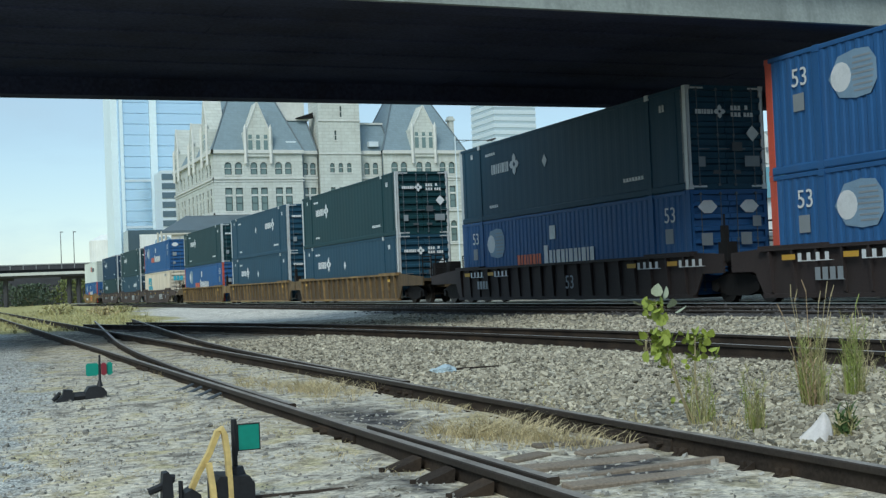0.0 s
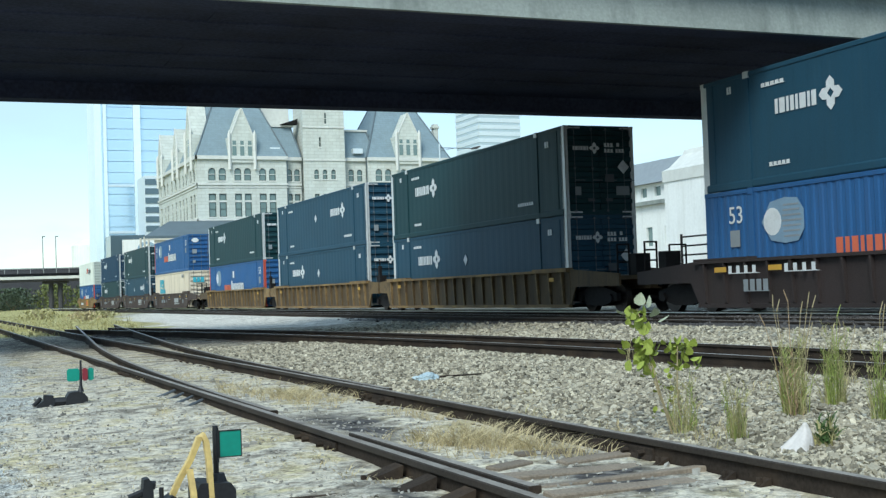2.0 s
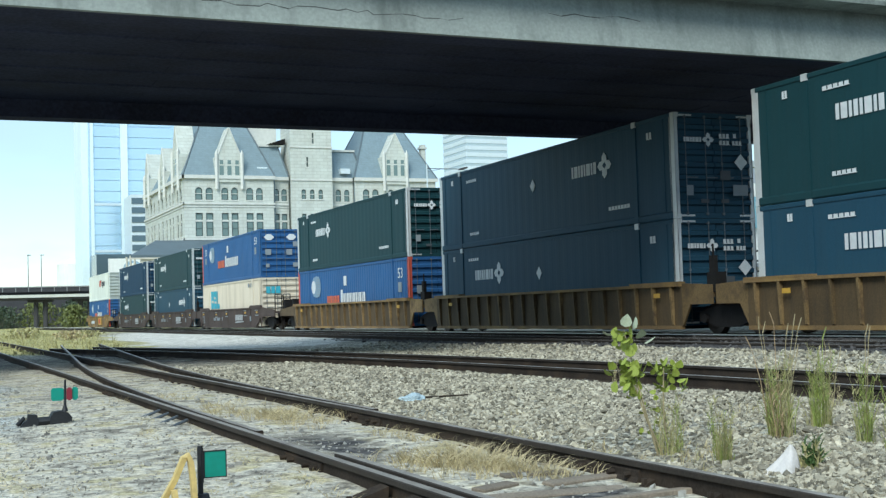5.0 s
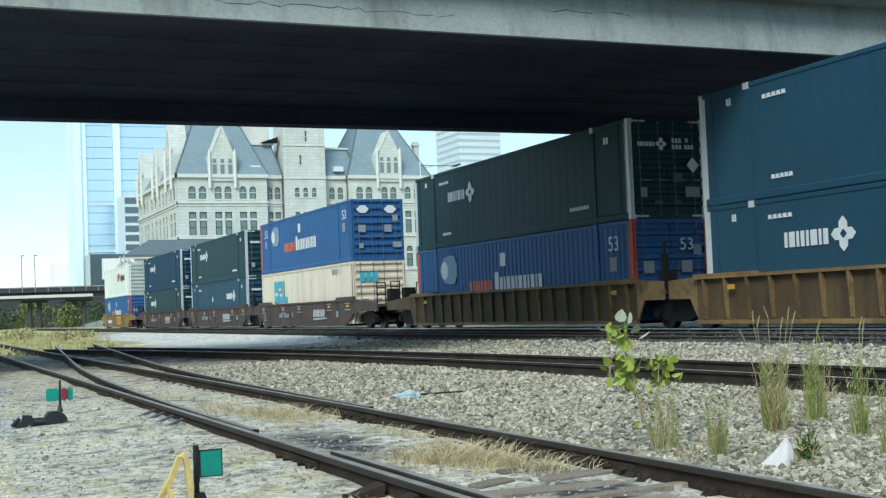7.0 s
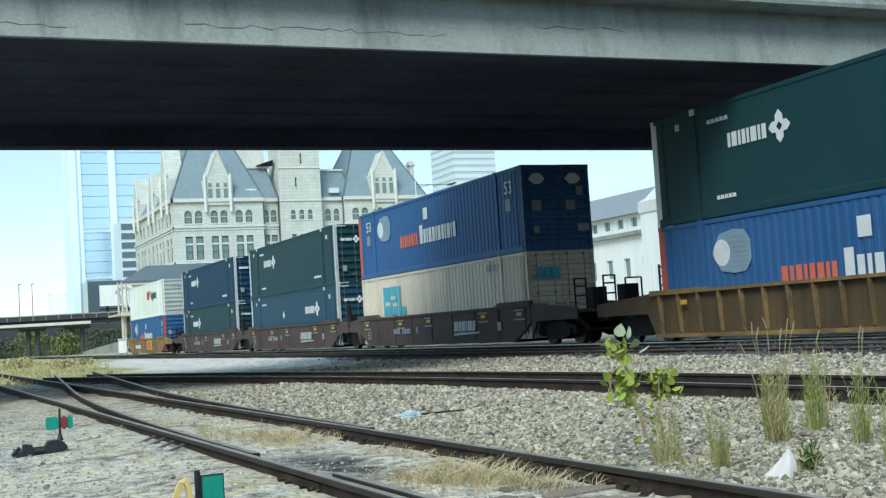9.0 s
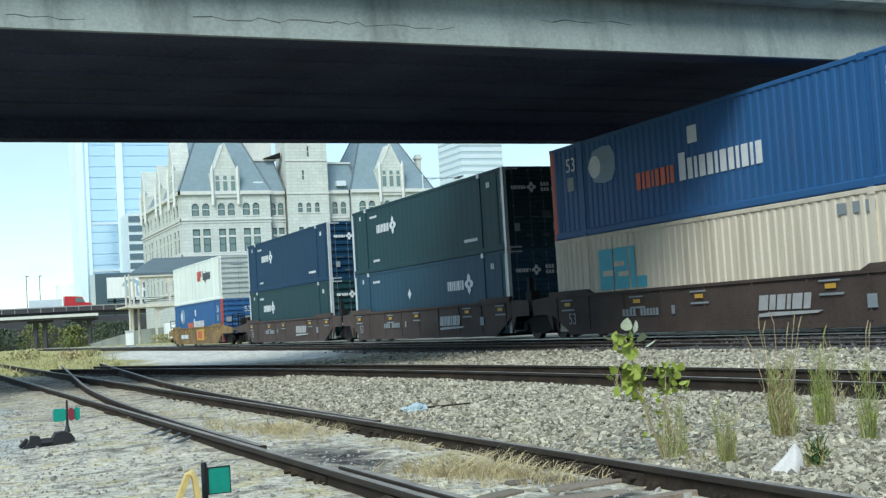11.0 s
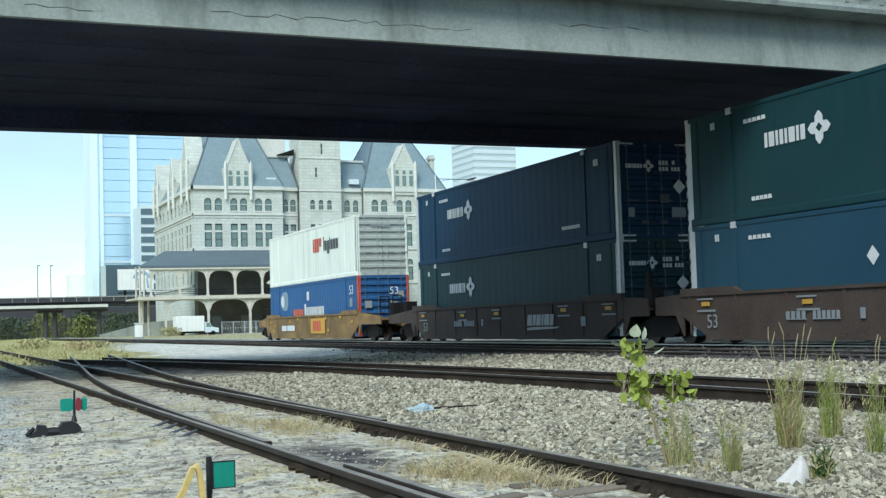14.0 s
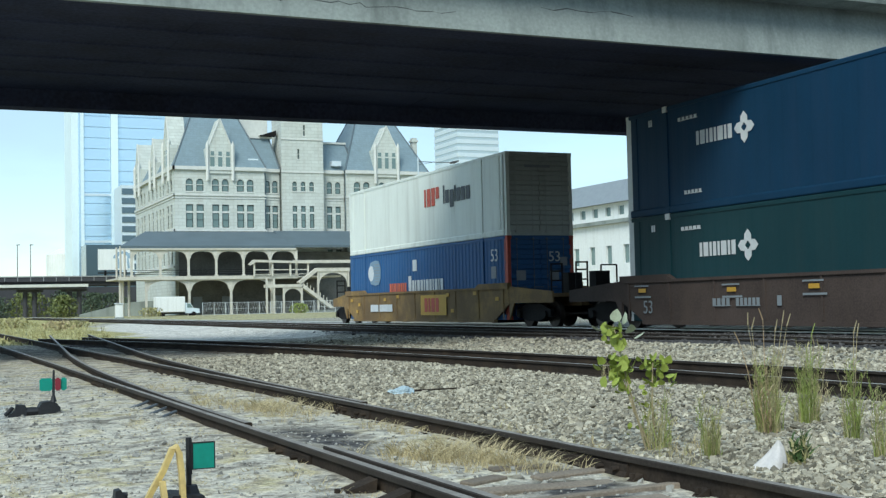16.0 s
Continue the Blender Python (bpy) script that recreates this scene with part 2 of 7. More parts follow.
def rod(bm, p, q, r0, r1=None, n=8):
    """A round, tapered bar from p to q."""
    p, q = Vector(p), Vector(q)
    r1 = r0 if r1 is None else r1
    turn = (q - p).to_track_quat("Z", "Y").to_matrix()
    lo, hi = [], []
    for i in range(n):
        a = 2 * math.pi * i / n
        d = turn @ Vector((math.cos(a), math.sin(a), 0))
        lo.append(bm.verts.new(p + d * r0))
        hi.append(bm.verts.new(q + d * r1))
    for i in range(n):
        bm.faces.new((lo[i], lo[(i + 1) % n], hi[(i + 1) % n], hi[i]))
    bm.faces.new(lo[::-1])
    bm.faces.new(hi)


def finish(bm):
    bmesh.ops.recalc_face_normals(bm, faces=bm.faces[:])
    me = bpy.data.meshes.new("mesh")
    bm.to_mesh(me)
    bm.free()
    return me


def part(name, bm, material, parent, label=""):
    ob = new(name, finish(bm) if isinstance(bm, bmesh.types.BMesh) else bm)
    if material is not None and not ob.data.materials:
        ob.data.materials.append(material)
    ob.parent = parent
    if label:
        ob["label"] = label
    return ob


def thing(name, label, category, group="", kind="", at=None):
    ob = new(name)
    ob.empty_display_size = 0.3
    if at is not None:
        ob.matrix_world = at
    return tagged(ob, label, category, group, kind)


def quads(name, data):
    me = bpy.data.meshes.new(name)
    me.from_pydata(*data)
    return me


def letters(name, text, size, material, parent, m):
    """Raised characters as a mesh; m places their baseline's start."""
    cu = bpy.data.curves.new("letters", "FONT")
    cu.body, cu.size, cu.extrude = text, size, 0.004
    tmp = new("letters", cu)
    dg = bpy.context.evaluated_depsgraph_get()
    me = bpy.data.meshes.new_from_object(tmp.evaluated_get(dg))
    bpy.data.objects.remove(tmp)
    ob = part(name, me, material, parent)
    ob.data.materials.clear()
    ob.data.materials.append(material)
    ob.matrix_local = m
    return ob


# ---- ground ----
def turnout(y):
    """Sideways drift of the diverging track."""
    if y < 9.5:
        return 0.0
    return 0.0022 * (y - 9.5) ** 2 if y < 29 else 0.837 + 0.086 * (y - 29)


def mid_track(y):
    if y < 10:
        return 10.05
    return 10.05 - 0.0040 * (y - 10) ** 2 if y < 38 else 6.91 - 0.224 * (y - 38)


def smooth(a, b, v):
    s = min(1.0, max(0.0, (v - a) / (b - a)))
    return s * s * (3 - 2 * s)


def ground_z(x, y):
    n = noise.noise((x * 0.6, y * 0.6, 0)) * 0.022 + noise.noise((x * 2.3, y * 2.3, 3)) * 0.012
    z = -0.165 + n + 0.035 * smooth(0.2, 1.6, x) * (1 - smooth(24, 34, y))
    z += 0.045 * smooth(4.25, 5.2, x) * (1 - smooth(20, 34, y))
    z += 0.030 * smooth(1.7, 2.2, x) * (1 - smooth(2.6, 3.0, x)) * (1 - smooth(24, 34, y))
    mc = mid_track(y)
    z -= 0.10 * (smooth(mc - 1.75, mc - 1.15, x) - smooth(mc + 0.8, mc + 1.2, x))
    z += 0.14 * smooth(12.5, 14.0, x)
    for c in (3.225, 3.225 + turnout(y)):
        if abs(x - c) < 0.95 and y < 60:
            z = min(z, -0.108 + n * 0.9)
    return z


def build_ground():
    xs = np.concatenate([[-3000, -1200, -500, -200, -90, -40, -20, -12], np.arange(-8, -1, 0.5), np.arange(-1, 12.5, 0.16), np.arange(12.5, 24, 0.5), np.arange(24, 60, 4), [70, 90, 130, 200, 400, 900, 2000, 3500]])
    ys = np.concatenate([[-3000, -900, -200, -60, -20, -8, -2], np.arange(0, 3, 0.4), np.arange(3, 26, 0.16), np.arange(26, 60, 0.5), np.arange(60, 240, 6), [260, 320, 420, 600, 1000, 2000, 4500]])
    nx, ny = len(xs), len(ys)
    verts = [(x, y, ground_z(x, y) if abs(x) < 100 and -10 < y < 240 else -0.17) for y in ys for x in xs]
    faces = [(j * nx + i, j * nx + i + 1, (j + 1) * nx + i + 1, (j + 1) * nx + i) for j in range(ny - 1) for i in range(nx - 1)]
    me = quads("ground", (verts, [], faces))
    zones = {k: np.zeros(len(verts), np.float32) for k in ("dirt", "grass", "pale", "dark", "fine")}
    for i, (x, y, z) in enumerate(verts):
        j = noise.noise((x * 0.35, y * 0.35, 7)) * 0.7
        d = turnout(y)
        zones["dirt"][i] = smooth(-0.3, 0.8, x + j - 0.09 * max(0.0, y - 7.5)) * (1 - smooth(4.1 + d * 0.8, 4.5 + d * 0.8, x + 0.25 * j)) * (1 - smooth(28, 40, y + 3 * j))
        zones["fine"][i] = 1 - smooth(0.9, 2.1, x + j * 0.9)
        zones["grass"][i] = max(smooth(41, 47, y + 3 * j) * (1 - smooth(6.5, 9.5, x - (y - 47) * 0.10 + 2 * j)), 0.55 * smooth(88, 100, y + 3 * j))
        zones["pale"][i] = smooth(39, 43, y + 2 * j) * smooth(7, 9.5, x - (y - 47) * 0.08 + 2 * j) * (1 - smooth(18.2, 19.0, x + 0.4 * j)) * (1 - smooth(84, 96, y))
        oil = max(math.exp(-((x - 3.05) / 0.42) ** 2 - ((y - 9.4 + j) / 1.3) ** 2), 0.9 * math.exp(-((x - 3.45) / 0.55) ** 2 - ((y - 5.9) / 0.75) ** 2), 0.8 * math.exp(-((x - 2.2) / 0.2) ** 2 - ((y - 6.0) / 0.8) ** 2))
        # last term paints the road bridge's shade on the ground, y 24 to 42
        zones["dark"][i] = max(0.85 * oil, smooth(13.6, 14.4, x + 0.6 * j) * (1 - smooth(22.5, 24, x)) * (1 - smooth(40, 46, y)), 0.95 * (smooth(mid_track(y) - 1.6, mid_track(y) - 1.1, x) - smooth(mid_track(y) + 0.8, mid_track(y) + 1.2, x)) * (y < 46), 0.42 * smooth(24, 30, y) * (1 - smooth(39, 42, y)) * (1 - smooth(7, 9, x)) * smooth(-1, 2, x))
    for k, v in zones.items():
        me.attributes.new(k, "FLOAT", "POINT").data.foreach_set("value", v)
    ob = new("ground", me)
    for p in me.polygons:
        p.use_smooth = True
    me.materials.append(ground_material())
    return tagged(ob, "grey railway ballast, tan dirt and fine gravel ground", "ground", kind="structure")


def ground_material():
    m = bpy.data.materials.new("yard_ground")
    m.use_nodes = True
    n, l = m.node_tree.nodes, m.node_tree.links
    b = n["Principled BSDF"]
    b.inputs["Roughness"].default_value = 0.95
    b.inputs["Specular IOR Level"].default_value = 0.2
    co = n.new("ShaderNodeTexCoord")

    def tex(kind, scale, detail=5):
        t = n.new(kind)
        t.inputs["Scale"].default_value = scale
        if "Noise" in kind:
            t.inputs["Detail"].default_value = detail
        l.new(co.outputs["Object"], t.inputs["Vector"])
        return t

    stones = tex("ShaderNodeTexVoronoi", 16.0)
    grit = tex("ShaderNodeTexNoise", 55.0, 6)
    broad = tex("ShaderNodeTexNoise", 0.8, 6)
    patch = tex("ShaderNodeTexNoise", 3.1, 6)
    mottle = tex("ShaderNodeTexNoise", 6.5, 9)
    mottle.inputs["Roughness"].default_value = 0.72
    clods = tex("ShaderNodeTexNoise", 19.0, 6)
    clods.inputs["Roughness"].default_value = 0.68

    def ramp(src, stops):
        r = n.new("ShaderNodeValToRGB")
        e = r.color_ramp.elements
        e[0].position, e[0].color = stops[0][0], (*stops[0][1], 1)
        e[1].position, e[1].color = stops[-1][0], (*stops[-1][1], 1)
        for p, c in stops[1:-1]:
            k = e.new(p)
            k.color = (*c, 1)
        l.new(src, r.inputs["Fac"])
        return r.outputs["Color"]

    def mix(fac, a, c, blend="MIX"):
        x = n.new("ShaderNodeMixRGB")
        x.blend_type = blend
        if isinstance(fac, float):
            x.inputs["Fac"].default_value = fac
        else:
            l.new(fac, x.inputs["Fac"])
        l.new(a, x.inputs["Color1"])
        l.new(c, x.inputs["Color2"])
        return x.outputs["Color"]

    def zone(name):
        a = n.new("ShaderNodeAttribute")
        a.attribute_name = name
        add = n.new("ShaderNodeMath")
        add.operation = "ADD"
        l.new(a.outputs["Fac"], add.inputs[0])
        s = n.new("ShaderNodeMapRange")
        s.inputs["From Min"].default_value = 0.3
        s.inputs["From Max"].default_value = 0.7
        s.inputs["To Min"].default_value = -0.35
        s.inputs["To Max"].default_value = 0.35
        l.new(patch.outputs["Fac"], s.inputs["Value"])
        l.new(s.outputs[0], add.inputs[1])
        r = n.new("ShaderNodeMapRange")
        r.inputs["From Min"].default_value = 0.3
        r.inputs["From Max"].default_value = 0.7
        l.new(add.outputs[0], r.inputs["Value"])
        return r.outputs[0]

    sep = n.new("ShaderNodeSeparateColor")
    l.new(stones.outputs["Color"], sep.inputs[0])
    gravel = ramp(sep.outputs[0], [(0.0, (0.12, 0.11, 0.09)), (0.5, (0.32, 0.305, 0.25)), (1.0, (0.60, 0.57, 0.48))])
    fine = ramp(grit.outputs["Fac"], [(0.38, (0.13, 0.14, 0.14)), (0.5, (0.44, 0.465, 0.455)), (0.61, (0.80, 0.82, 0.79))])
    fine = mix(0.25, fine, ramp(patch.outputs["Fac"], [(0.4, (0.22, 0.22, 0.21)), (0.62, (0.62, 0.60, 0.52))]))
    dirt = ramp(grit.outputs["Fac"], [(0.32, (0.24, 0.21, 0.165)), (0.5, (0.53, 0.485, 0.39)), (0.68, (0.74, 0.70, 0.60))])
    dirt2 = ramp(patch.outputs["Fac"], [(0.36, (0.10, 0.09, 0.08)), (0.44, (0.52, 0.50, 0.44)), (0.52, (0.64, 0.60, 0.50)), (0.58, (0.50, 0.44, 0.30)), (0.66, (0.46, 0.41, 0.20))])
    dirt = mix(0.6, dirt, dirt2)
    grass = ramp(patch.outputs["Fac"], [(0.35, (0.19, 0.19, 0.06)), (0.5, (0.44, 0.40, 0.16)), (0.68, (0.62, 0.55, 0.30))])
    pale = mix(0.6, ramp(grit.outputs["Fac"], [(0.38, (0.34, 0.32, 0.29)), (0.62, (0.86, 0.83, 0.77))]), ramp(patch.outputs["Fac"], [(0.36, (0.30, 0.26, 0.20)), (0.46, (0.68, 0.66, 0.60)), (0.62, (0.76, 0.73, 0.67))]))
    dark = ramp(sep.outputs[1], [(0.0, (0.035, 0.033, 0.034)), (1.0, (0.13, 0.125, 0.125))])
    c = mix(zone("fine"), gravel, fine)
    c = mix(zone("dirt"), c, dirt)
    c = mix(zone("pale"), c, pale)
    c = mix(zone("grass"), c, grass)
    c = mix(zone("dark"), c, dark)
    tint = ramp(broad.outputs["Fac"], [(0.3, (0.78, 0.78, 0.78)), (0.7, (1.0, 1.0, 1.0))])
    c = mix(1.0, c, tint, "MULTIPLY")
    c = mix(0.8, c, ramp(mottle.outputs["Fac"], [(0.36, (0.42, 0.40, 0.37)), (0.48, (1.0, 1.0, 1.0)), (0.64, (1.28, 1.26, 1.18))]), "MULTIPLY")
    c = mix(0.7, c, ramp(clods.outputs["Fac"], [(0.36, (0.40, 0.39, 0.38)), (0.5, (1.02, 1.02, 1.0)), (0.64, (1.4, 1.38, 1.34))]), "MULTIPLY")
    l.new(c, b.inputs["Base Color"])
    bp = n.new("ShaderNodeBump")
    bp.inputs["Strength"].default_value = 0.8
    bp.inputs["Distance"].default_value = 0.02
    l.new(stones.outputs["Distance"], bp.inputs["Height"])
    bp2 = n.new("ShaderNodeBump")
    bp2.inputs["Strength"].default_value = 0.5
    bp2.inputs["Distance"].default_value = 0.01
    l.new(grit.outputs["Fac"], bp2.inputs["Height"])
    l.new(bp.outputs[0], bp2.inputs["Normal"])
    l.new(bp2.outputs[0], b.inputs["Normal"])
    return m


build_ground()

# ---- railway tracks ----
RAIL_PROFILE = [(-0.070, -0.180), (0.070, -0.180), (0.070, -0.165), (0.012, -0.145), (0.009, -0.045), (0.036, -0.036), (0.036, -0.006), (0.028, 0.0), (-0.028, 0.0), (-0.036, -0.006), (-0.036, -0.036), (-0.009, -0.045), (-0.012, -0.145), (-0.070, -0.165)]


def rail(parent, fx, y0, y1, z=0.0, step=1.0, top=None):
    ys = np.append(np.arange(y0, y1, step), y1)
    n = len(RAIL_PROFILE)
    verts, faces, idx = [], [], []
    for y in ys:
        cx = fx(y)
        verts += [(cx + u, y, z + v) for u, v in RAIL_PROFILE]
    for j in range(len(ys) - 1):
        for i in range(n):
            faces.append((j * n + i, j * n + (i + 1) % n, (j + 1) * n + (i + 1) % n, (j + 1) * n + i))
            idx.append(1 if i == 7 else 2 if i in (5, 6, 8, 9) else 0)
    faces += [tuple(range(n))[::-1], tuple((len(ys) - 1) * n + i for i in range(n))]
    idx += [0, 0]
    me = quads("rail", (verts, [], faces))
    me.materials.append(M_RAIL)
    me.materials.append(top or M_RAILHEAD)
    me.materials.append(M_MAINHEAD if top is M_MAINHEAD else M_HEADSIDE)
    me.polygons.foreach_set("material_index", idx)
    return part("rail", me, None, parent)


TIE_BM = bmesh.new()
box(TIE_BM, -1.28, 1.28, -0.11, 0.11, -0.18, 0)
bmesh.ops.bevel(TIE_BM, geom=TIE_BM.edges[:], offset=0.012, segments=1, affect="EDGES")
TIE_MESH = finish(TIE_BM)
TIE_MESH.materials.append(M_TIE)


def sleepers(parent, fc, y0, y1, pitch, top):
    rnd = random.Random(int(y0 * 7))
    y = y0
    while y < y1:
        ob = part("sleeper", TIE_MESH, None, parent)
        ob.matrix_local = pose(fc(y) + rnd.uniform(-0.05, 0.05), y, top + rnd.uniform(-0.012, 0.012), 0, 0, rnd.uniform(-1, 1))
        y += pitch * rnd.uniform(0.92, 1.08)


near_track = thing("railway_track", "rusty worn yard track with weathered timber sleepers", "railway track", "yard tracks", "structure")
rail(near_track, lambda y: 2.47, -30, 190, top=M_HEADTOP)
rail(near_track, lambda y: 3.98, -30, 190, top=M_HEADTOP)
sleepers(near_track, lambda y: 3.225, 3.0, 26, 0.56, -0.142)
turn_track = thing("railway_track", "rusty diverging turnout track with curved switch rails", "railway track", "yard tracks", "structure")
rail(turn_track, lambda y: 2.555 + turnout(y), 9.8, 52, top=M_HEADTOP)
rail(turn_track, lambda y: 4.07 + turnout(y), 11.2, 52, top=M_HEADTOP)
# check rail beside the near running rail
rail(turn_track, lambda y: 2.61, 5.2, 7.9, -0.005, top=M_HEADTOP)
mid = thing("railway_track", "rusty siding track on dark oily ballast", "railway track", "yard tracks", "structure")
rail(mid, lambda y: mid_track(y) - 0.755, -4, 46)
rail(mid, lambda y: mid_track(y) + 0.755, -4, 46)
sleepers(mid, mid_track, 4, 36, 0.6, -0.175)
outer = thing("railway_track", "dark siding track beside the main line", "railway track", "yard tracks", "structure")
rail(outer, lambda y: 15.15, -20, 185, 0.11, 8, M_HEADTOP)
rail(outer, lambda y: 16.66, -20, 185, 0.11, 8)
main = thing("railway_track", "main line track with polished rails", "railway track", "yard tracks", "structure")
TRAIN_X, RAIL_Z = 20.175, 0.10
rail(main, lambda y: TRAIN_X - 0.755, -40, 260, RAIL_Z, 10, M_MAINHEAD)
rail(main, lambda y: TRAIN_X + 0.755, -40, 260, RAIL_Z, 10, M_MAINHEAD)


def joint_bar(x, y, side):
    bm = bmesh.new()
    prism(bm, [(x + side * 0.010, -0.150), (x + side * 0.045, -0.150), (x + side * 0.045, -0.125), (x + side * 0.028, -0.10), (x + side * 0.030, -0.062), (x + side * 0.010, -0.05)], "y", y - 0.46, y + 0.46)
    for k in (-0.36, -0.18, 0.18, 0.36):
        rod(bm, (x + side * 0.02, y + k, -0.09), (x + side * 0.075, y + k, -0.09), 0.019, n=6)
    return part("joint_bar", bm, M_RAIL, near_track)


for jx, jy in ((2.47, 8.25), (3.98, 6.75), (3.98, 11.2), (2.47, 17.5)):
    joint_bar(jx, jy, -1)

for i, by in enumerate((5.55, 6.05, 6.55)):
    bm = bmesh.new()
    prism(bm, [(2.42, -0.15), (2.16, -0.15), (2.16, -0.13), (2.43, -0.045)], "y", by - 0.07, by + 0.07)
    box(bm, 2.08, 2.62, by - 0.10, by + 0.10, -0.165, -0.148)
    rod(bm, (2.2, by - 0.04, -0.14), (2.2, by - 0.04, -0.085), 0.018, n=6)
    part("rail_brace", bm, M_RAIL, near_track)
for i, by in enumerate((5.2, 5.5, 6.15)):
    bm = bmesh.new()
    prism(bm, [(3.955, -0.15), (3.88, -0.15), (3.88, -0.13), (3.91, -0.11), (3.955, -0.09)], "y", by - 0.03, by + 0.03)
    box(bm, 3.70, 4.12, by - 0.09, by + 0.09, -0.165, -0.146)
    rod(bm, (3.90, by, -0.12), (3.90, by, -0.085), 0.018, n=6)
    part("rail_clip", bm, M_RAIL, near_track)
for i in range(26):
    sy = 7.6 + i * 0.56
    for rx, sd in ((2.47, -1), (3.98, -1)):
        bm = bmesh.new()
        box(bm, rx - 0.17, rx + 0.17, sy - 0.09, sy + 0.09, -0.168, -0.150)
        for k in (-0.05, 0.05):
            rod(bm, (rx + sd * 0.10, sy + k, -0.155), (rx + sd * 0.095, sy + k, -0.118), 0.013, 0.018, 6)
        part("tie_plate", bm, M_RAIL, near_track)
for i, by in enumerate((11.9, 12.4, 12.9, 13.4)):
    bm = bmesh.new()
    rod(bm, (2.42, by + 0.12, -0.06), (2.16, by - 0.10, -0.12), 0.016, n=6)
    part("tie_rod", bm, M_GEAR, near_track)

# ---- road bridge over the tracks ----
bridge = thing("road_bridge", "grey concrete road bridge with sooty dark underside", "bridge", kind="structure")
B_X0, B_X1, B_Z = -70.0, 90.0, 6.9
bm = bmesh.new()
# edge girder with a sloped foot
prism(bm, [(23.58, 6.83), (23.72, 6.83), (24.0, 8.60), (23.92, 8.60), (23.74, 7.7)], "x", B_X0, B_X1)
part("edge_girder", bm, M_CONC, bridge, "weathered pale concrete edge girder")
# old cracks and spalls run along the girder's face
M_CRACK = mat("crack_grime", (0.07, 0.075, 0.07), 0.95, 0, 0.3, 3, 40)
R7 = random.Random(21)
for cx0, cx1, z0 in ((1.7, 3.1, 7.08), (5.2, 10.7, 7.20), (-4.5, -1.2, 7.18), (13.0, 15.2, 7.50)):
    bm = bmesh.new()
    x, z = cx0, z0
    while x < cx1:
        x2, z2 = x + R7.uniform(0.12, 0.4), z0 + R7.uniform(-0.05, 0.05)
        y, y2 = (23.578 + 0.16 * (q - 6.83) / 0.87 for q in (z, z2))
        w_ = R7.uniform(0.003, 0.014)
        vs = [bm.verts.new(p) for p in ((x, y, z - w_), (x2, y2, z2 - w_), (x2, y2, z2 + w_), (x, y, z + w_))]
        bm.faces.new(vs)
        x, z = x2, z2
    part("crack", bm, M_CRACK, bridge, "dark crack line in the concrete")
# backing and underside take the shade colour, so no pale lip shows
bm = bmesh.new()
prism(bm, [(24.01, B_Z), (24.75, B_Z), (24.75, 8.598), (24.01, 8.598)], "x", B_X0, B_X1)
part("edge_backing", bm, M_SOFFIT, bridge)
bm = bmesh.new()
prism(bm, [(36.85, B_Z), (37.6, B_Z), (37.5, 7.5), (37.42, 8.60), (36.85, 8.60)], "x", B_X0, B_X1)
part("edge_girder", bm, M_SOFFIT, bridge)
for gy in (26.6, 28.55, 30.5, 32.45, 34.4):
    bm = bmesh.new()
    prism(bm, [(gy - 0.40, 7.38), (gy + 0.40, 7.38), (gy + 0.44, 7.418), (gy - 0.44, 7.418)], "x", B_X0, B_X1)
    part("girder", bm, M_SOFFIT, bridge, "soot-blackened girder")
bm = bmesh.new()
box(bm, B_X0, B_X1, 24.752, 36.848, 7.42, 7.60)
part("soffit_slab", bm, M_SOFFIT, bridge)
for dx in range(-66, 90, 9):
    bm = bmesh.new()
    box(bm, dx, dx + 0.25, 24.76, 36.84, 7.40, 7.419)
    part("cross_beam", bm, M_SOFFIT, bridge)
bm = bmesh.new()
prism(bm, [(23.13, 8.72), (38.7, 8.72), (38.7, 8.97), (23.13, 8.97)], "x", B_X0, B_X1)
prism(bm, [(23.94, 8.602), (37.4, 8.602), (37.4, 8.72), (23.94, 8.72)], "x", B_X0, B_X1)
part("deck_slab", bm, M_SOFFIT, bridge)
bm = bmesh.new()
prism(bm, [(23.0, 8.16), (23.85, 8.16), (23.85, 8.36), (23.0, 8.36), (22.97, 8.26)], "x", B_X0, B_X1)
part("cornice", bm, M_CONC, bridge)
bm = bmesh.new()
box(bm, B_X0, B_X1, 23.12, 23.37, 8.362, 9.75)
box(bm, B_X0, B_X1, 23.04, 23.45, 9.75, 9.95)
part("parapet", bm, M_CONC, bridge)
# unseen far parapet, raised to throw more shade on the container ends
bm = bmesh.new()
box(bm, B_X0, B_X1, 38.45, 38.68, 8.97, 10.7)
part("parapet", bm, M_CONC, bridge)
PANEL = bmesh.new()
prism(PANEL, [(-0.40, 0.42), (-0.22, 0.22), (0, 0.15), (0.22, 0.22), (0.40, 0.42), (0.40, 0.54), (0.18, 0.34), (0, 0.28), (-0.18, 0.34), (-0.40, 0.54)], "y", -0.07, 0.0)
PANEL_MESH = finish(PANEL)
PANEL_MESH.materials.append(M_CONC)
DENTIL = bmesh.new()
box(DENTIL, -0.05, 0.05, -0.05, 0.0, 0.02, 1.2)
DENTIL_MESH = finish(DENTIL)
DENTIL_MESH.materials.append(M_CONC)
for i in range(26):
    part("relief_panel", PANEL_MESH, None, bridge).matrix_local = pose(9.4 + i * 1.08, 23.119, 8.40)
for i in range(40):
    part("dentil", DENTIL_MESH, None, bridge).matrix_local = pose(8.86 + i * 1.08, 23.119, 8.40)
# unseen wall far to the left, added to cut sidelight under the bridge
bm = bmesh.new()
box(bm, -37, -36, 24.2, 37.3, -0.4, 7.0)
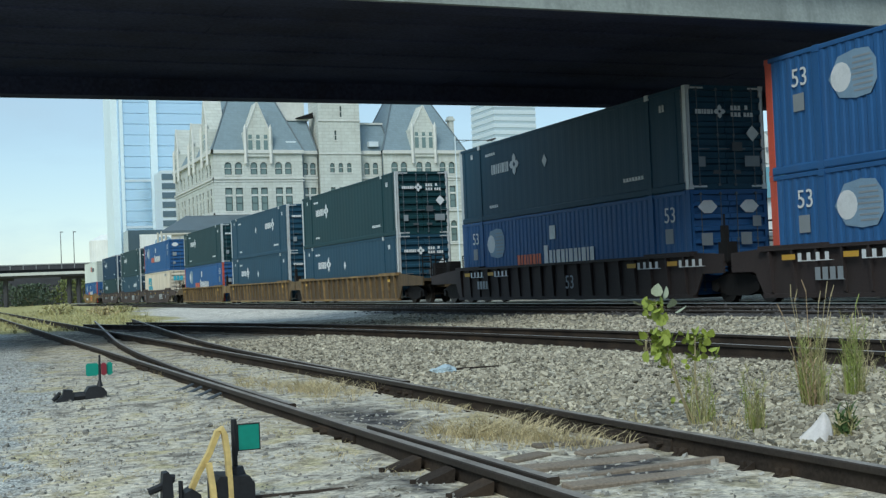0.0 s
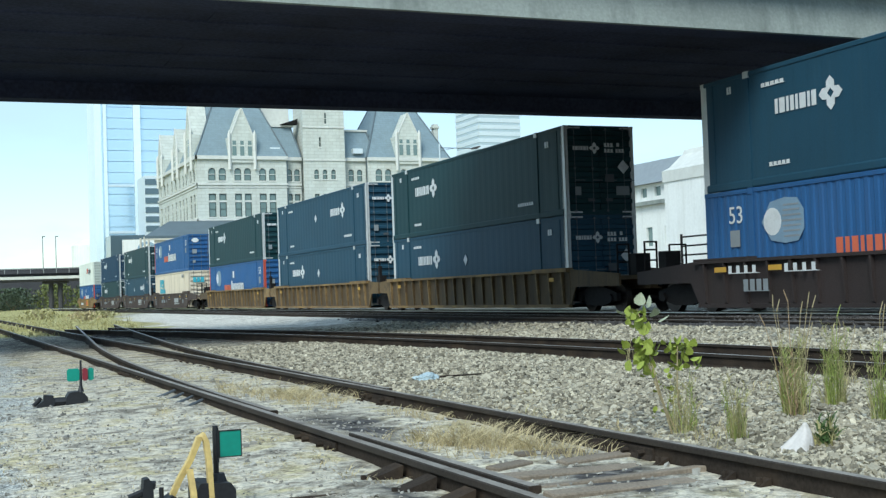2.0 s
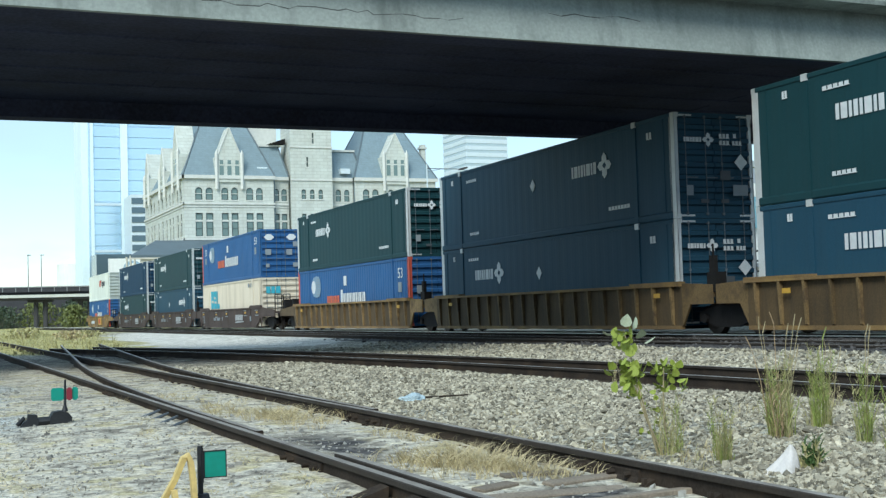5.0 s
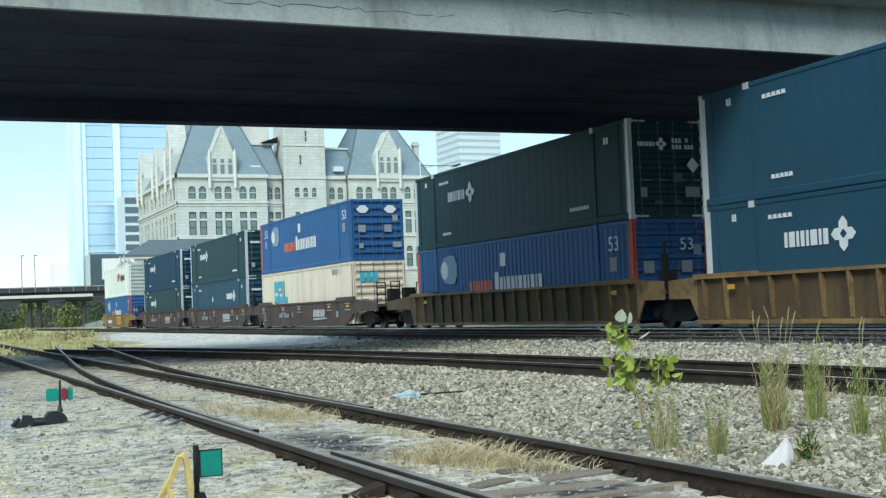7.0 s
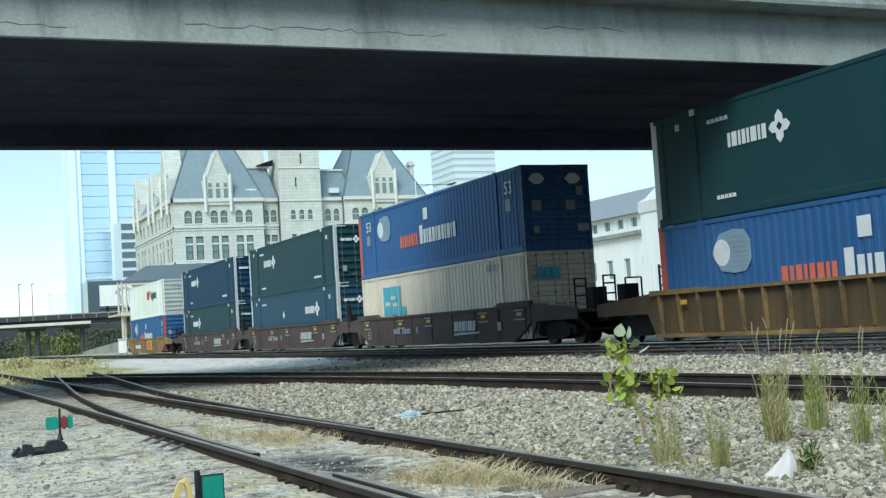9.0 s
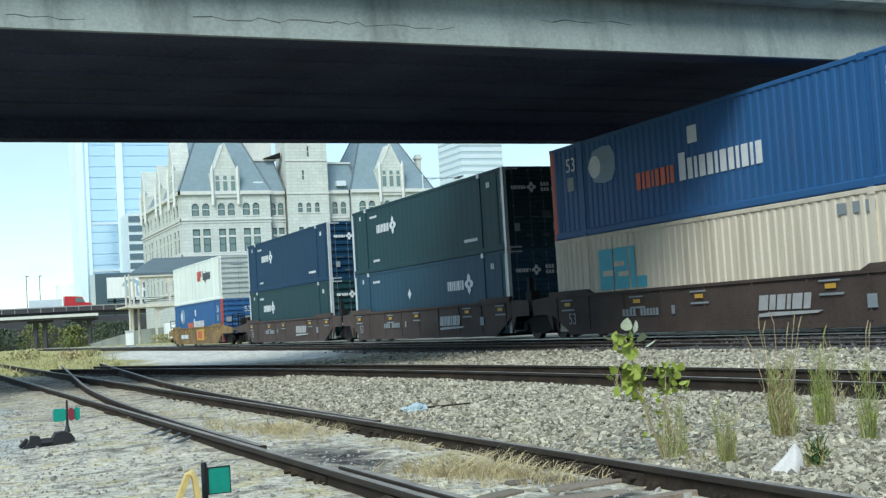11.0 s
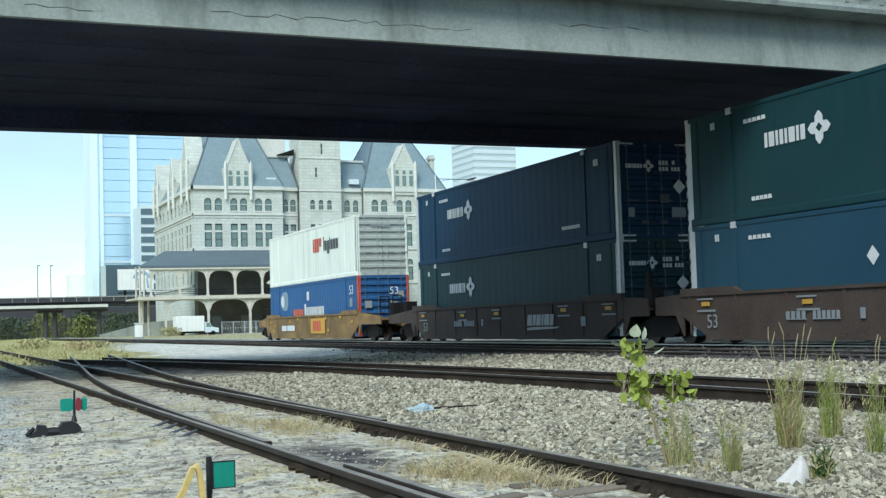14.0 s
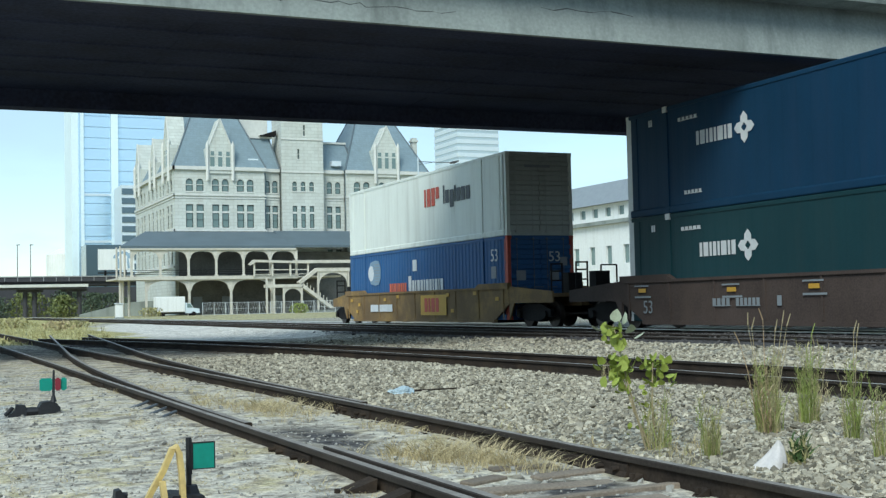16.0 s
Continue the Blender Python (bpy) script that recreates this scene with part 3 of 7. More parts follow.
part("unseen_end_wall", bm, M_BEAM2, bridge)
for px in (-14.0, 32.3):
    bm = bmesh.new()
    # haunched cross head
    prism(bm, [(px - 1.5, 6.88), (px - 1.0, 6.0), (px - 0.75, 5.0), (px + 0.75, 5.0), (px + 1.0, 6.0), (px + 1.5, 6.88)], "y", 25.2, 36.4)
    part("pier_head", bm, M_BEAM2, bridge)
    for py in (26.2, 30.8, 35.4):
        bm = bmesh.new()
        prism(bm, [(px - 0.75, py - 0.6), (px - 0.6, py - 0.75), (px + 0.6, py - 0.75), (px + 0.75, py - 0.6), (px + 0.75, py + 0.6), (px + 0.6, py + 0.75), (px - 0.6, py + 0.75), (px - 0.75, py + 0.6)], "z", -0.3, 5.0)
        part("column", bm, M_BEAM2, bridge)


# ---- containers ----
CL, CW, CH = 16.15, 2.59, 2.90


def corrugated_side(bm, side, depth, period, y0, y1, z0, z1):
    """Trapezoid corrugation; the outer faces lie on the container's outer plane."""
    x = side * CW / 2
    ys, y, k = [], y0, 0
    seq = (0.36, 0.14, 0.36, 0.14)
    while y < y1:
        ys.append((y, 0.0 if k in (0, 1) else depth))
        y += period * seq[k]
        k = (k + 1) % 4
    ys.append((y1, 0.0))
    lo = [bm.verts.new((x - side * d, yy, z0)) for yy, d in ys]
    hi = [bm.verts.new((x - side * d, yy, z1)) for yy, d in ys]
    for i in range(len(ys) - 1):
        f = (lo[i], lo[i + 1], hi[i + 1], hi[i])
        bm.faces.new(f if side > 0 else f[::-1])


CACHE = {}


def cached(key, build):
    if key not in CACHE:
        bm = bmesh.new()
        build(bm)
        CACHE[key] = finish(bm)
    return CACHE[key]


def coloured(key, material, build):
    k = key + material.name
    if k not in CACHE:
        me = cached(key, build).copy()
        me.materials.append(material)
        CACHE[k] = me
    return CACHE[k]


def container(label, paint, post, doors, logo, depth=0.004, period=0.24, gear=M_GEAR, rear_post=None):
    c = thing("shipping_container", label, "container", "containers on the train")

    def walls(bm):
        for s in (-1, 1):
            corrugated_side(bm, s, depth, period, -CL / 2 + 0.16, CL / 2 - 0.16, 0.16, CH - 0.10)
        # front bulkhead, roof and floor
        box(bm, -CW / 2 + 0.1, CW / 2 - 0.1, CL / 2 - 0.07, CL / 2 - 0.02, 0.1, CH - 0.1)
        box(bm, -CW / 2 + 0.06, CW / 2 - 0.06, -CL / 2 + 0.05, CL / 2 - 0.05, CH - 0.05, CH - 0.015)
        box(bm, -CW / 2 + 0.06, CW / 2 - 0.06, -CL / 2 + 0.09, CL / 2 - 0.09, 0.04, 0.14)
    part("body", coloured(f"body{depth}", paint, walls), None, c)

    def post_bm(bm):
        # -x is the outer long side, y runs towards the container's middle
        box(bm, -0.080, -0.03, 0.0, 0.26, 0.12, CH - 0.12)
        box(bm, -0.079, 0.05, 0.0, 0.05, 0.12, CH - 0.12)
        bmesh.ops.bevel(bm, geom=[e for e in bm.edges if abs(e.verts[0].co.z - e.verts[1].co.z) > 1], offset=0.012, segments=1, affect="EDGES")
        box(bm, -0.084, 0.08, -0.002, 0.17, 0.0, 0.12)
        box(bm, -0.084, 0.08, -0.002, 0.17, CH - 0.12, CH)

    for sx in (-1, 1):
        for sy in (-1, 1):
            p = part("corner_post", coloured(f"post{sx * sy}", post if sy > 0 else rear_post or post, post_bm if sx * sy > 0 else lambda bm: (post_bm(bm), bmesh.ops.scale(bm, vec=(-1, 1, 1), verts=bm.verts[:]))), None, c)
            p.matrix_local = pose(sx * (CW / 2 - 0.080), sy * CL / 2, 0, 0, 0, 0 if sy < 0 else 180)

    def top_rail(bm):
        prism(bm, [(-0.07, -0.11), (0.022, -0.11), (0.026, -0.02), (0.0, 0.0), (-0.07, 0.0)], "y", -CL / 2 + 0.17, CL / 2 - 0.17)

    def bottom_rail(bm):
        prism(bm, [(-0.07, 0.0), (0.020, 0.0), (0.034, 0.03), (0.034, 0.17), (0.0, 0.205), (-0.07, 0.205)], "y", -CL / 2 + 0.17, CL / 2 - 0.17)
    for s in (1, -1):
        for nm, zz, fn in (("top_rail", CH, top_rail), ("bottom_rail", 0, bottom_rail)):
            p = part(nm, coloured(nm, paint, fn), None, c)
            p.matrix_local = pose(s * (CW / 2 - 0.004), 0, zz, 0, 0, 0 if s > 0 else 180)

    def lift_post(bm):
        box(bm, -0.05, 0.026, -0.09, 0.09, 0.17, CH - 0.12)
        box(bm, -0.05, 0.040, -0.11, 0.11, 0.0, 0.13)

    def lift_casting(bm):
        box(bm, -0.05, 0.042, -0.10, 0.10, CH - 0.16, CH + 0.005)
    for s in (1, -1):
        for yy in (-6.1, 6.1):
            p = part("lift_post", coloured("lift", paint, lift_post), None, c)
            p.matrix_local = pose(s * CW / 2, yy, 0, 0, 0, 0 if s > 0 else 180)
            part("lift_casting", coloured("lift_casting", M_ALU if post is M_ALU else paint, lift_casting), None, p)
    # narrow ridge panels stiffen the side beside the lifting posts
    def end_rib(bm):
        box(bm, -0.02, 0.012, -0.03, 0.03, 0.21, CH - 0.12)
    for s in (1, -1):
        for yy in (-7.55, 7.55):
            p = part("side_stiffener", coloured("end_rib", paint, end_rib), None, c)
            p.matrix_local = pose(s * CW / 2, yy, 0, 0, 0, 0 if s > 0 else 180)

    # rear end: header, sill and two ribbed doors with locking bars
    def header(bm):
        box(bm, -CW / 2 + 0.162, CW / 2 - 0.162, -CL / 2, -CL / 2 + 0.12, CH - 0.13, CH)

    def door_sill(bm):
        box(bm, -CW / 2 + 0.162, CW / 2 - 0.162, -CL / 2, -CL / 2 + 0.12, 0.0, 0.15)
    part("door_header", coloured("header", doors, header), None, c)
    part("door_sill", coloured("door_sill", doors, door_sill), None, c)

    def door(bm):
        w = CW / 2 - 0.125
        prof = [(0.10, 0.16), (0.06, 0.16)]
        for i in range(7):
            z = 0.34 + i * 0.345
            prof += [(0.06, z), (-0.02, z + 0.04), (-0.02, z + 0.15), (0.06, z + 0.19)]
        prism(bm, prof + [(0.06, CH - 0.14), (0.10, CH - 0.14)], "x", -w, -0.01)
    for s in (0, 180):
        p = part("door", coloured("door", doors, door), None, c)
        if s == 0:
            p.matrix_local = pose(0, -CL / 2 + 0.005, 0)
        else:
            p.matrix_local = pose(CW / 2 - 0.115, -CL / 2 + 0.005, 0)

        def bar(bm):
            rod(bm, (0, -0.035, 0.08), (0, -0.035, CH - 0.07), 0.014, n=6)
            for z in (0.12, 1.5, CH - 0.12):
                box(bm, -0.035, 0.035, -0.045, 0.03, z - 0.03, z + 0.03)
            box(bm, 0.0, 0.36, -0.055, -0.04, 1.1, 1.13)
        for xx in (-0.95, -0.30):
            part("locking_bar", coloured("bar", gear, bar), None, p, "steel locking bar").matrix_local = pose(xx, 0, 0)
    logo(c)
    return c


def side_face(y, z, out=0.017):
    """Pose on the face towards -x; drawing x runs to smaller y, drawing y runs up."""
    return Matrix.Translation((-CW / 2 - out, y, z)) @ Matrix(((0, 0, -1, 0), (-1, 0, 0, 0), (0, 1, 0, 0), (0, 0, 0, 1)))


def end_face(x, z, out=0.05):
    return Matrix.Translation((x, -CL / 2 - out, z)) @ Matrix(((1, 0, 0, 0), (0, 0, -1, 0), (0, 1, 0, 0), (0, 0, 0, 1)))


def flat(name, polys, material, parent, m, label=""):
    """Thin painted shapes, each a part of its own."""
    for p in polys:
        bm = bmesh.new()
        prism(bm, p, "z", 0.0, 0.006)
        part(name, bm, material, parent, label).matrix_local = m


def rect(x, y, w, h, lean=0.0):
    return [(x, y), (x + w, y), (x + w + lean, y + h), (x + lean, y + h)]


def comb(x, y, w, h, n, gap=0.3):
    """A row of plain upright bars joined along a thin foot."""
    p = [(x, y)]
    step = w / n
    for i in range(n):
        p += [(x + i * step, y + h), (x + (i + 1 - gap) * step, y + h), (x + (i + 1 - gap) * step, y + 0.02), (x + (i + 1) * step, y + 0.02)]
    p[-1] = (x + w, y)
    return p


def ring(name, outer, inner, material, parent, m):
    bm = bmesh.new()
    loops = [[bm.verts.new((u, v, z)) for u, v in ps] for ps, z in ((outer, 0), (inner, 0), (outer, 0.006), (inner, 0.006))]
    n = len(outer)
    for i in range(n):
        j = (i + 1) % n
        for p, q in ((0, 1), (2, 3), (0, 2), (1, 3)):
            bm.faces.new((loops[p][i], loops[p][j], loops[q][j], loops[q][i]))
    ob = part(name, bm, material, parent)
    ob.matrix_local = m
    return ob


def knot_ring(name, cx, cy, s, material, parent, m):
    """Diamond ring with four swollen tips."""
    outer, inner = [], []
    for k in range(4):
        a = k * math.pi / 2
        ca, sa = math.cos(a), math.sin(a)
        for (u, v), (p, q) in (((-0.34, 0.72), (-0.09, 0.21)), ((0.0, 1.04), (0.0, 0.30)), ((0.34, 0.72), (0.09, 0.21)), ((0.36, 0.36), (0.15, 0.15))):
            outer.append((cx + s * (u * ca - v * sa), cy + s * (u * sa + v * ca)))
            inner.append((cx + s * (p * ca - q * sa), cy + s * (p * sa + q * ca)))
    # go round in one sense
    order = sorted(range(len(outer)), key=lambda i: math.atan2(outer[i][1] - cy, outer[i][0] - cx))
    return ring(name, [outer[i] for i in order], [inner[i] for i in order], material, parent, m)


def plain_marks(x, widths, h, y=0.0):
    """A row of plain upright bars of uneven width; they stand in for a word mark."""
    out = []
    for w in widths:
        out.append(rect(x, y, w, h))
        x += w + 0.16 * h
    return out


def small_marks(c, seed, ends=True):
    r = random.Random(seed)
    for y, z, w, h in ((5.5, 2.40, 0.9, 0.10), (5.3, 0.44, 0.8, 0.10), (-4.6, 0.50, 1.2, 0.11), (-6.75, 2.30, 0.30, 0.20), (6.9, 2.45, 0.20, 0.18)):
        flat("marking", [comb(0, 0, w, h, max(2, int(w / 0.16)), r.uniform(0.2, 0.35))], M_DECAL, c, side_face(y, z))
    if ends:
        for q in (comb(0.15, 2.2, 0.36, 0.13, 3), comb(0.15, 2.02, 0.36, 0.12, 3), comb(0.58, 2.02, 0.34, 0.12, 3), rect(0.62, 2.22, 0.1, 0.12)):
            flat("end_marking", [q], M_DECAL, c, end_face(0, 0))
        for q in (rect(-1.13, CH - 0.10, 0.42, 0.05), rect(0.78, CH - 0.10, 0.35, 0.05), rect(-1.13, 0.05, 0.42, 0.05), rect(0.78, 0.05, 0.35, 0.05)):
            flat("end_trim", [q], M_ALU, c, end_face(0, 0, 0.006), "bare metal corner trim")
        for q in (rect(0.14, 1.05, 0.34, 0.26), rect(-0.52, 0.42, 0.26, 0.1), rect(0.14, 0.42, 0.26, 0.1)):
            flat("plate", [q], M_DECAL_DARK, c, end_face(0, 0, 0.052))
        flat("placard", [[(0.62, 1.55), (0.84, 1.32), (1.06, 1.55), (0.84, 1.78)]], M_DECAL, c, end_face(0, 0, 0.058))
        for q in (rect(0.55, 0.62, 0.5, 0.3), rect(-0.98, 0.62, 0.22, 0.28)):
            flat("plate", [q], M_DECAL_GREY, c, end_face(0, 0, 0.052))


def logo_knot(y, seed, diamond=None):
    def draw(c):
        # word mark as plain strokes, emblem as plain shape
        knot_ring("emblem", 1.98, 0.22, 0.38, M_DECAL, c, side_face(y, 1.66))
        for q in plain_marks(0.0, (0.11, 0.20, 0.09, 0.13, 0.09, 0.22, 0.09, 0.16), 0.36):
            flat("word_mark", [q], M_DECAL, c, side_face(y, 1.68))
        if diamond is not None:
            flat("placard", [[(0, -0.22), (0.19, 0), (0, 0.22), (-0.19, 0)]], M_DECAL, c, side_face(diamond, 1.75))
        flat("end_word_mark", plain_marks(-1.02, (0.06, 0.11, 0.05, 0.08, 0.11, 0.06), 0.13, 2.09), M_DECAL, c, end_face(0, 0, 0.054))
        knot_ring("end_emblem", -0.22, 2.16, 0.19, M_DECAL, c, end_face(0, 0, 0.054))
        small_marks(c, seed)
    return draw


def disc(cx, cy, r, n=14):
    return [(cx + r * math.cos(2 * math.pi * i / n), cy + r * math.sin(2 * math.pi * i / n)) for i in range(n)]


def logo_stack(seed, far_mark, end_mark):
    def draw(c):
        flat("emblem", [[(-0.80, 0.0), (-0.45, -0.46), (0.10, -0.54), (0.56, -0.50), (0.78, -0.22), (0.78, 0.24), (0.56, 0.52), (0.10, 0.56), (-0.45, 0.48)]], M_DECAL_PALE, c, side_face(4.9, 2.0))
        for k in range(7):
            flat("emblem_line", [rect(-0.02 + 0.02 * abs(k - 3), -0.40 + k * 0.125, 0.72 - 0.05 * abs(k - 3), 0.045)], M_DECAL_GREY, c, side_face(4.9, 2.0, 0.022))
        flat("emblem", [disc(-0.38, 0, 0.34)], M_DECAL, c, side_face(4.9, 2.0, 0.022))
        for q in plain_marks(0, (0.22, 0.14, 0.20, 0.11, 0.18, 0.22, 0.11, 0.16), 0.48):
            flat("word_mark", [q], M_DECAL_RED, c, side_face(3.05, 1.02), "orange word mark block")
        for k, q in enumerate(plain_marks(0, (0.30, 0.22, 0.13, 0.26, 0.24, 0.13, 0.26, 0.22, 0.13, 0.26, 0.12, 0.24), 0.56)):
            flat("word_mark", [[(u, v * (1.32 if k == 0 else 1.0)) for u, v in q]], M_DECAL, c, side_face(0.92, 1.02))
        flat("plate", [rect(0, 0, 0.42, 0.46)], M_DECAL, c, side_face(0.45, 1.95))
        for y in (7.05, -6.75) if far_mark else (-6.75,):
            letters("number_mark", "53", 0.62, M_DECAL, c, side_face(y, 2.05))
            flat("plate", [rect(0, 0, 0.4, 0.42)], M_DECAL_GREY, c, side_face(y - 0.05, 1.45))
        for k in () if end_mark else (-1.08, 0.3):
            flat("end_emblem", [[(k, 2.42), (k + 0.2, 2.24), (k + 0.45, 2.24), (k + 0.64, 2.42), (k + 0.45, 2.6), (k + 0.2, 2.6)]], M_DECAL, c, end_face(0, 0, 0.054))
        for q in (rect(-1.0, 1.35, 0.36, 0.34), rect(0.3, 1.35, 0.36, 0.34), rect(0.72, 1.85, 0.28, 0.3), rect(0.7, 0.62, 0.45, 0.26), rect(-0.98, 0.6, 0.22, 0.22)):
            flat("end_plate", [q], M_DECAL_GREY, c, end_face(0, 0, 0.054))
        if end_mark:
            letters("number_mark", "53", 0.5, M_DECAL, c, end_face(0.25, 2.0, 0.058))
    return draw


def logo_cyan(c):
    flat("emblem", [rect(0, 0, 0.78, 1.2), rect(0.88, 0.0, 0.74, 1.2), rect(1.72, 0.0, 0.26, 1.2), rect(2.05, 0.0, 0.5, 0.32)], M_DECAL_CYAN, c, side_face(5.4, 1.20), "cyan emblem block")
    flat("emblem_stripe", [rect(0.22, 0.40, 0.56, 0.16), rect(0.88, 0.66, 0.54, 0.14), rect(1.08, 0.36, 0.54, 0.14)], M_BEIGE, c, side_face(5.4, 1.20, 0.025))
    flat("word_mark", [comb(0, 0, 1.6, 0.12, 8)], M_DECAL_CYAN, c, side_face(5.3, 0.9))
    flat("marking", [rect(0, 0, 0.3, 0.25), rect(0.5, 0, 0.2, 0.25), rect(0.9, 0, 0.3, 0.25)], M_DECAL_GREY, c, side_face(-5.0, 2.4))
    flat("end_emblem", [rect(-1.0, 1.95, 0.26, 0.42), rect(-0.69, 1.95, 0.24, 0.42), rect(-0.40, 1.95, 0.28, 0.42)], M_DECAL_CYAN, c, end_face(0, 0, 0.054))


def logo_letters(c):
    for q in (rect(0, 0, 0.16, 0.7), rect(0.28, 0, 0.34, 0.7), rect(0.72, 0, 0.34, 0.7), rect(1.16, 0.25, 0.3, 0.45)):
        flat("word_mark", [q], M_RED, c, side_face(-0.9, 1.52), "red word mark block")
    for q in (rect(0.0, 0, 0.12, 0.7), rect(0.2, 0, 0.34, 0.5), rect(0.62, -0.18, 0.34, 0.66), rect(1.04, 0, 0.12, 0.62), rect(1.24, 0, 0.34, 0.5), rect(1.66, 0, 0.34, 0.5), rect(2.08, 0, 0.34, 0.5)):
        flat("word_mark", [q], M_DECAL_DARK, c, side_face(-2.75, 1.52), "dark grey word mark block")
    flat("end_marking", [rect(-0.6, 2.35, 1.0, 0.1)], M_DECAL_GREY, c, end_face(0, 0, 0.054))


# ---- well cars ----
def well_car(label, paint, ribbed, far_ext, near_ext, far_truck, near_truck, marks):
    """One well unit. Origin on the rail tops under its middle; ends: 'joint' shares a truck, 'coupler' has its own."""
    w = thing("well_car", label, "rail car", "well cars of the train")
    hx, L = 1.43, CL / 2 + 0.28
    for s in (-1, 1):
        bm = bmesh.new()
        cut = 0.05 if ribbed else 1.1
        prism(bm, [(-L, 0.22 + cut * 0.5), (-L + cut, 0.22), (L - cut, 0.22), (L, 0.22 + cut * 0.5), (L, 1.30), (-L, 1.30)], "x", s * (hx - 0.05), s * hx)
        # sheets of yellow ribbed cars take the brown that holds recess shade
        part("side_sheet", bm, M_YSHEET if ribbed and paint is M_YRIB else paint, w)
        bm = bmesh.new()
        box(bm, min(s * (hx - 0.16), s * (hx + (0.125 if ribbed else 0.05))), max(s * (hx - 0.16), s * (hx + (0.125 if ribbed else 0.05))), -L, L, 1.29, 1.37)
        box(bm, min(s * (hx - 0.10), s * (hx + 0.05)), max(s * (hx - 0.10), s * (hx + 0.05)), -L + cut, L - cut, 0.14, 0.24)
        for e in (-1, 1) if ribbed else ():
            y0_, y1_ = sorted((e * (L - 2.4), e * L))
            box(bm, min(s * (hx - 0.12), s * (hx + 0.130)), max(s * (hx - 0.12), s * (hx + 0.130)), y0_, y1_, 1.372, 1.42)
        # raised plates at both ends
        for e in () if ribbed else (-1, 1):
            prism(bm, [(e * (L - 2.6), 1.37), (e * (L - 2.3), 1.50), (e * L, 1.50), (e * L, 1.37)], "x", s * (hx - 0.1), s * (hx + 0.055))
        part("sill", bm, M_YCAR if paint is M_YRIB else paint, w)
        n = 19 if ribbed else 9
        for i in range(n):
            y = -L + 0.4 + i * (2 * L - 0.8) / (n - 1)
            bm = bmesh.new()
            d = 0.115 if ribbed else 0.035
            prism(bm, [(hx, 0.24), (hx + d * 0.5, 0.28), (hx + d, 1.16), (hx + d, 1.288), (hx, 1.288)], "y", y - 0.036, y + 0.036)
            if s < 0:
                for v in bm.verts:
                    v.co.x = -v.co.x
            part("rib", bm, paint, w)
    for i in range(6):
        y = -7 + i * 2.8

        def bearer(bm):
            box(bm, -hx + 0.06, hx - 0.06, -0.12, 0.12, 0.12, 0.22)
        part("cross_bearer", coloured("bearer", M_BLACK, bearer), None, w).matrix_local = pose(0, y, 0)
    for e, ext, kind in ((1, far_ext, far_truck), (-1, near_ext, near_truck)):
        a, b = e * L, e * (CL / 2 + ext)
        bm = bmesh.new()
        # end deck with tapering webs
        for s in (-1, 1):
            prism(bm, [(a, 0.24), (a, 1.37), (b, 1.30 if kind != "coupler" else 1.16), (b, 0.80), (e * (L + 0.35), 0.80)], "x", s * (hx - 0.07), s * hx - s * 0.01)
        box(bm, -hx + 0.08, hx - 0.08, min(a, b), max(a, b), 0.98, 1.10)
        box(bm, -0.35, 0.35, min(a, b), max(a, b), 0.68, 0.98)
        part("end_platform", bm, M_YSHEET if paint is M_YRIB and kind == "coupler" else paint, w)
        if kind == "coupler":
            bm = bmesh.new()
            rod(bm, (0, b, 0.82), (0, b + e * 0.45, 0.82), 0.10)
            box(bm, -0.18, 0.18, min(b + e * 0.36, b + e * 0.62), max(b + e * 0.36, b + e * 0.62), 0.66, 0.98)
            part("coupler", bm, M_BLACK, w)
            bm = bmesh.new()
            for xx in (-1.3, -0.9):
                rod(bm, (xx, b - e * 0.25, 1.1), (xx, b - e * 0.25, 2.05), 0.03)
            for zz in (1.5, 1.8, 2.03):
                rod(bm, (-1.3, b - e * 0.25, zz), (-0.9, b - e * 0.25, zz), 0.025)
            part("grab_rail", bm, M_BLACK, w)
            bm = bmesh.new()
            for xx in (0.7, 1.3):
                rod(bm, (xx, b - e * 0.5, 1.1), (xx, b - e * 0.5, 2.0), 0.03)
            rod(bm, (0.7, b - e * 0.5, 2.0), (1.3, b - e * 0.5, 2.0), 0.025)
            part("grab_rail", bm, M_BLACK, w)
            bm = bmesh.new()
            box(bm, -0.75, -0.25, min(b - e * 0.1, b - e * 0.5), max(b - e * 0.1, b - e * 0.5), 1.1, 1.75)
            part("brake_wheel_box", bm, M_BLACK, w)
        if kind == "none":
            continue
        if kind == "joint":
            bm = bmesh.new()
            jy = e * (CL / 2 + 1.55)
            box(bm, -1.36, -1.22, jy - 0.09, jy + 0.09, 1.10, 2.05)
            box(bm, -1.37, -1.05, jy - 0.20, jy + 0.20, 1.10, 1.62)
            rod(bm, (-1.29, jy, 2.05), (-1.29, jy, 2.35), 0.03, n=6)
            part("brake_stand", bm, M_BLACK, w)
        ty = e * (CL / 2 + 1.83) if kind == "joint" else e * (CL / 2 + 1.45)
        bm = bmesh.new()
        for s in (-1, 1):
            prism(bm, [(-1.2, 0.34), (-1.2, 0.58), (-0.45, 0.78), (0.45, 0.78), (1.2, 0.58), (1.2, 0.34), (0.8, 0.30), (0.4, 0.20), (-0.4, 0.20), (-0.8, 0.30)], "x", s * 1.0, s * 1.14)
            for yy in (-0.2, 0, 0.2):
                rod(bm, (s * 1.07, yy, 0.3), (s * 1.07, yy, 0.62), 0.075)
            for yy in (-0.89, 0.89):
                rod(bm, (s * 1.02, yy, 0.42), (s * 1.22, yy, 0.42), 0.14, 0.12, 10)
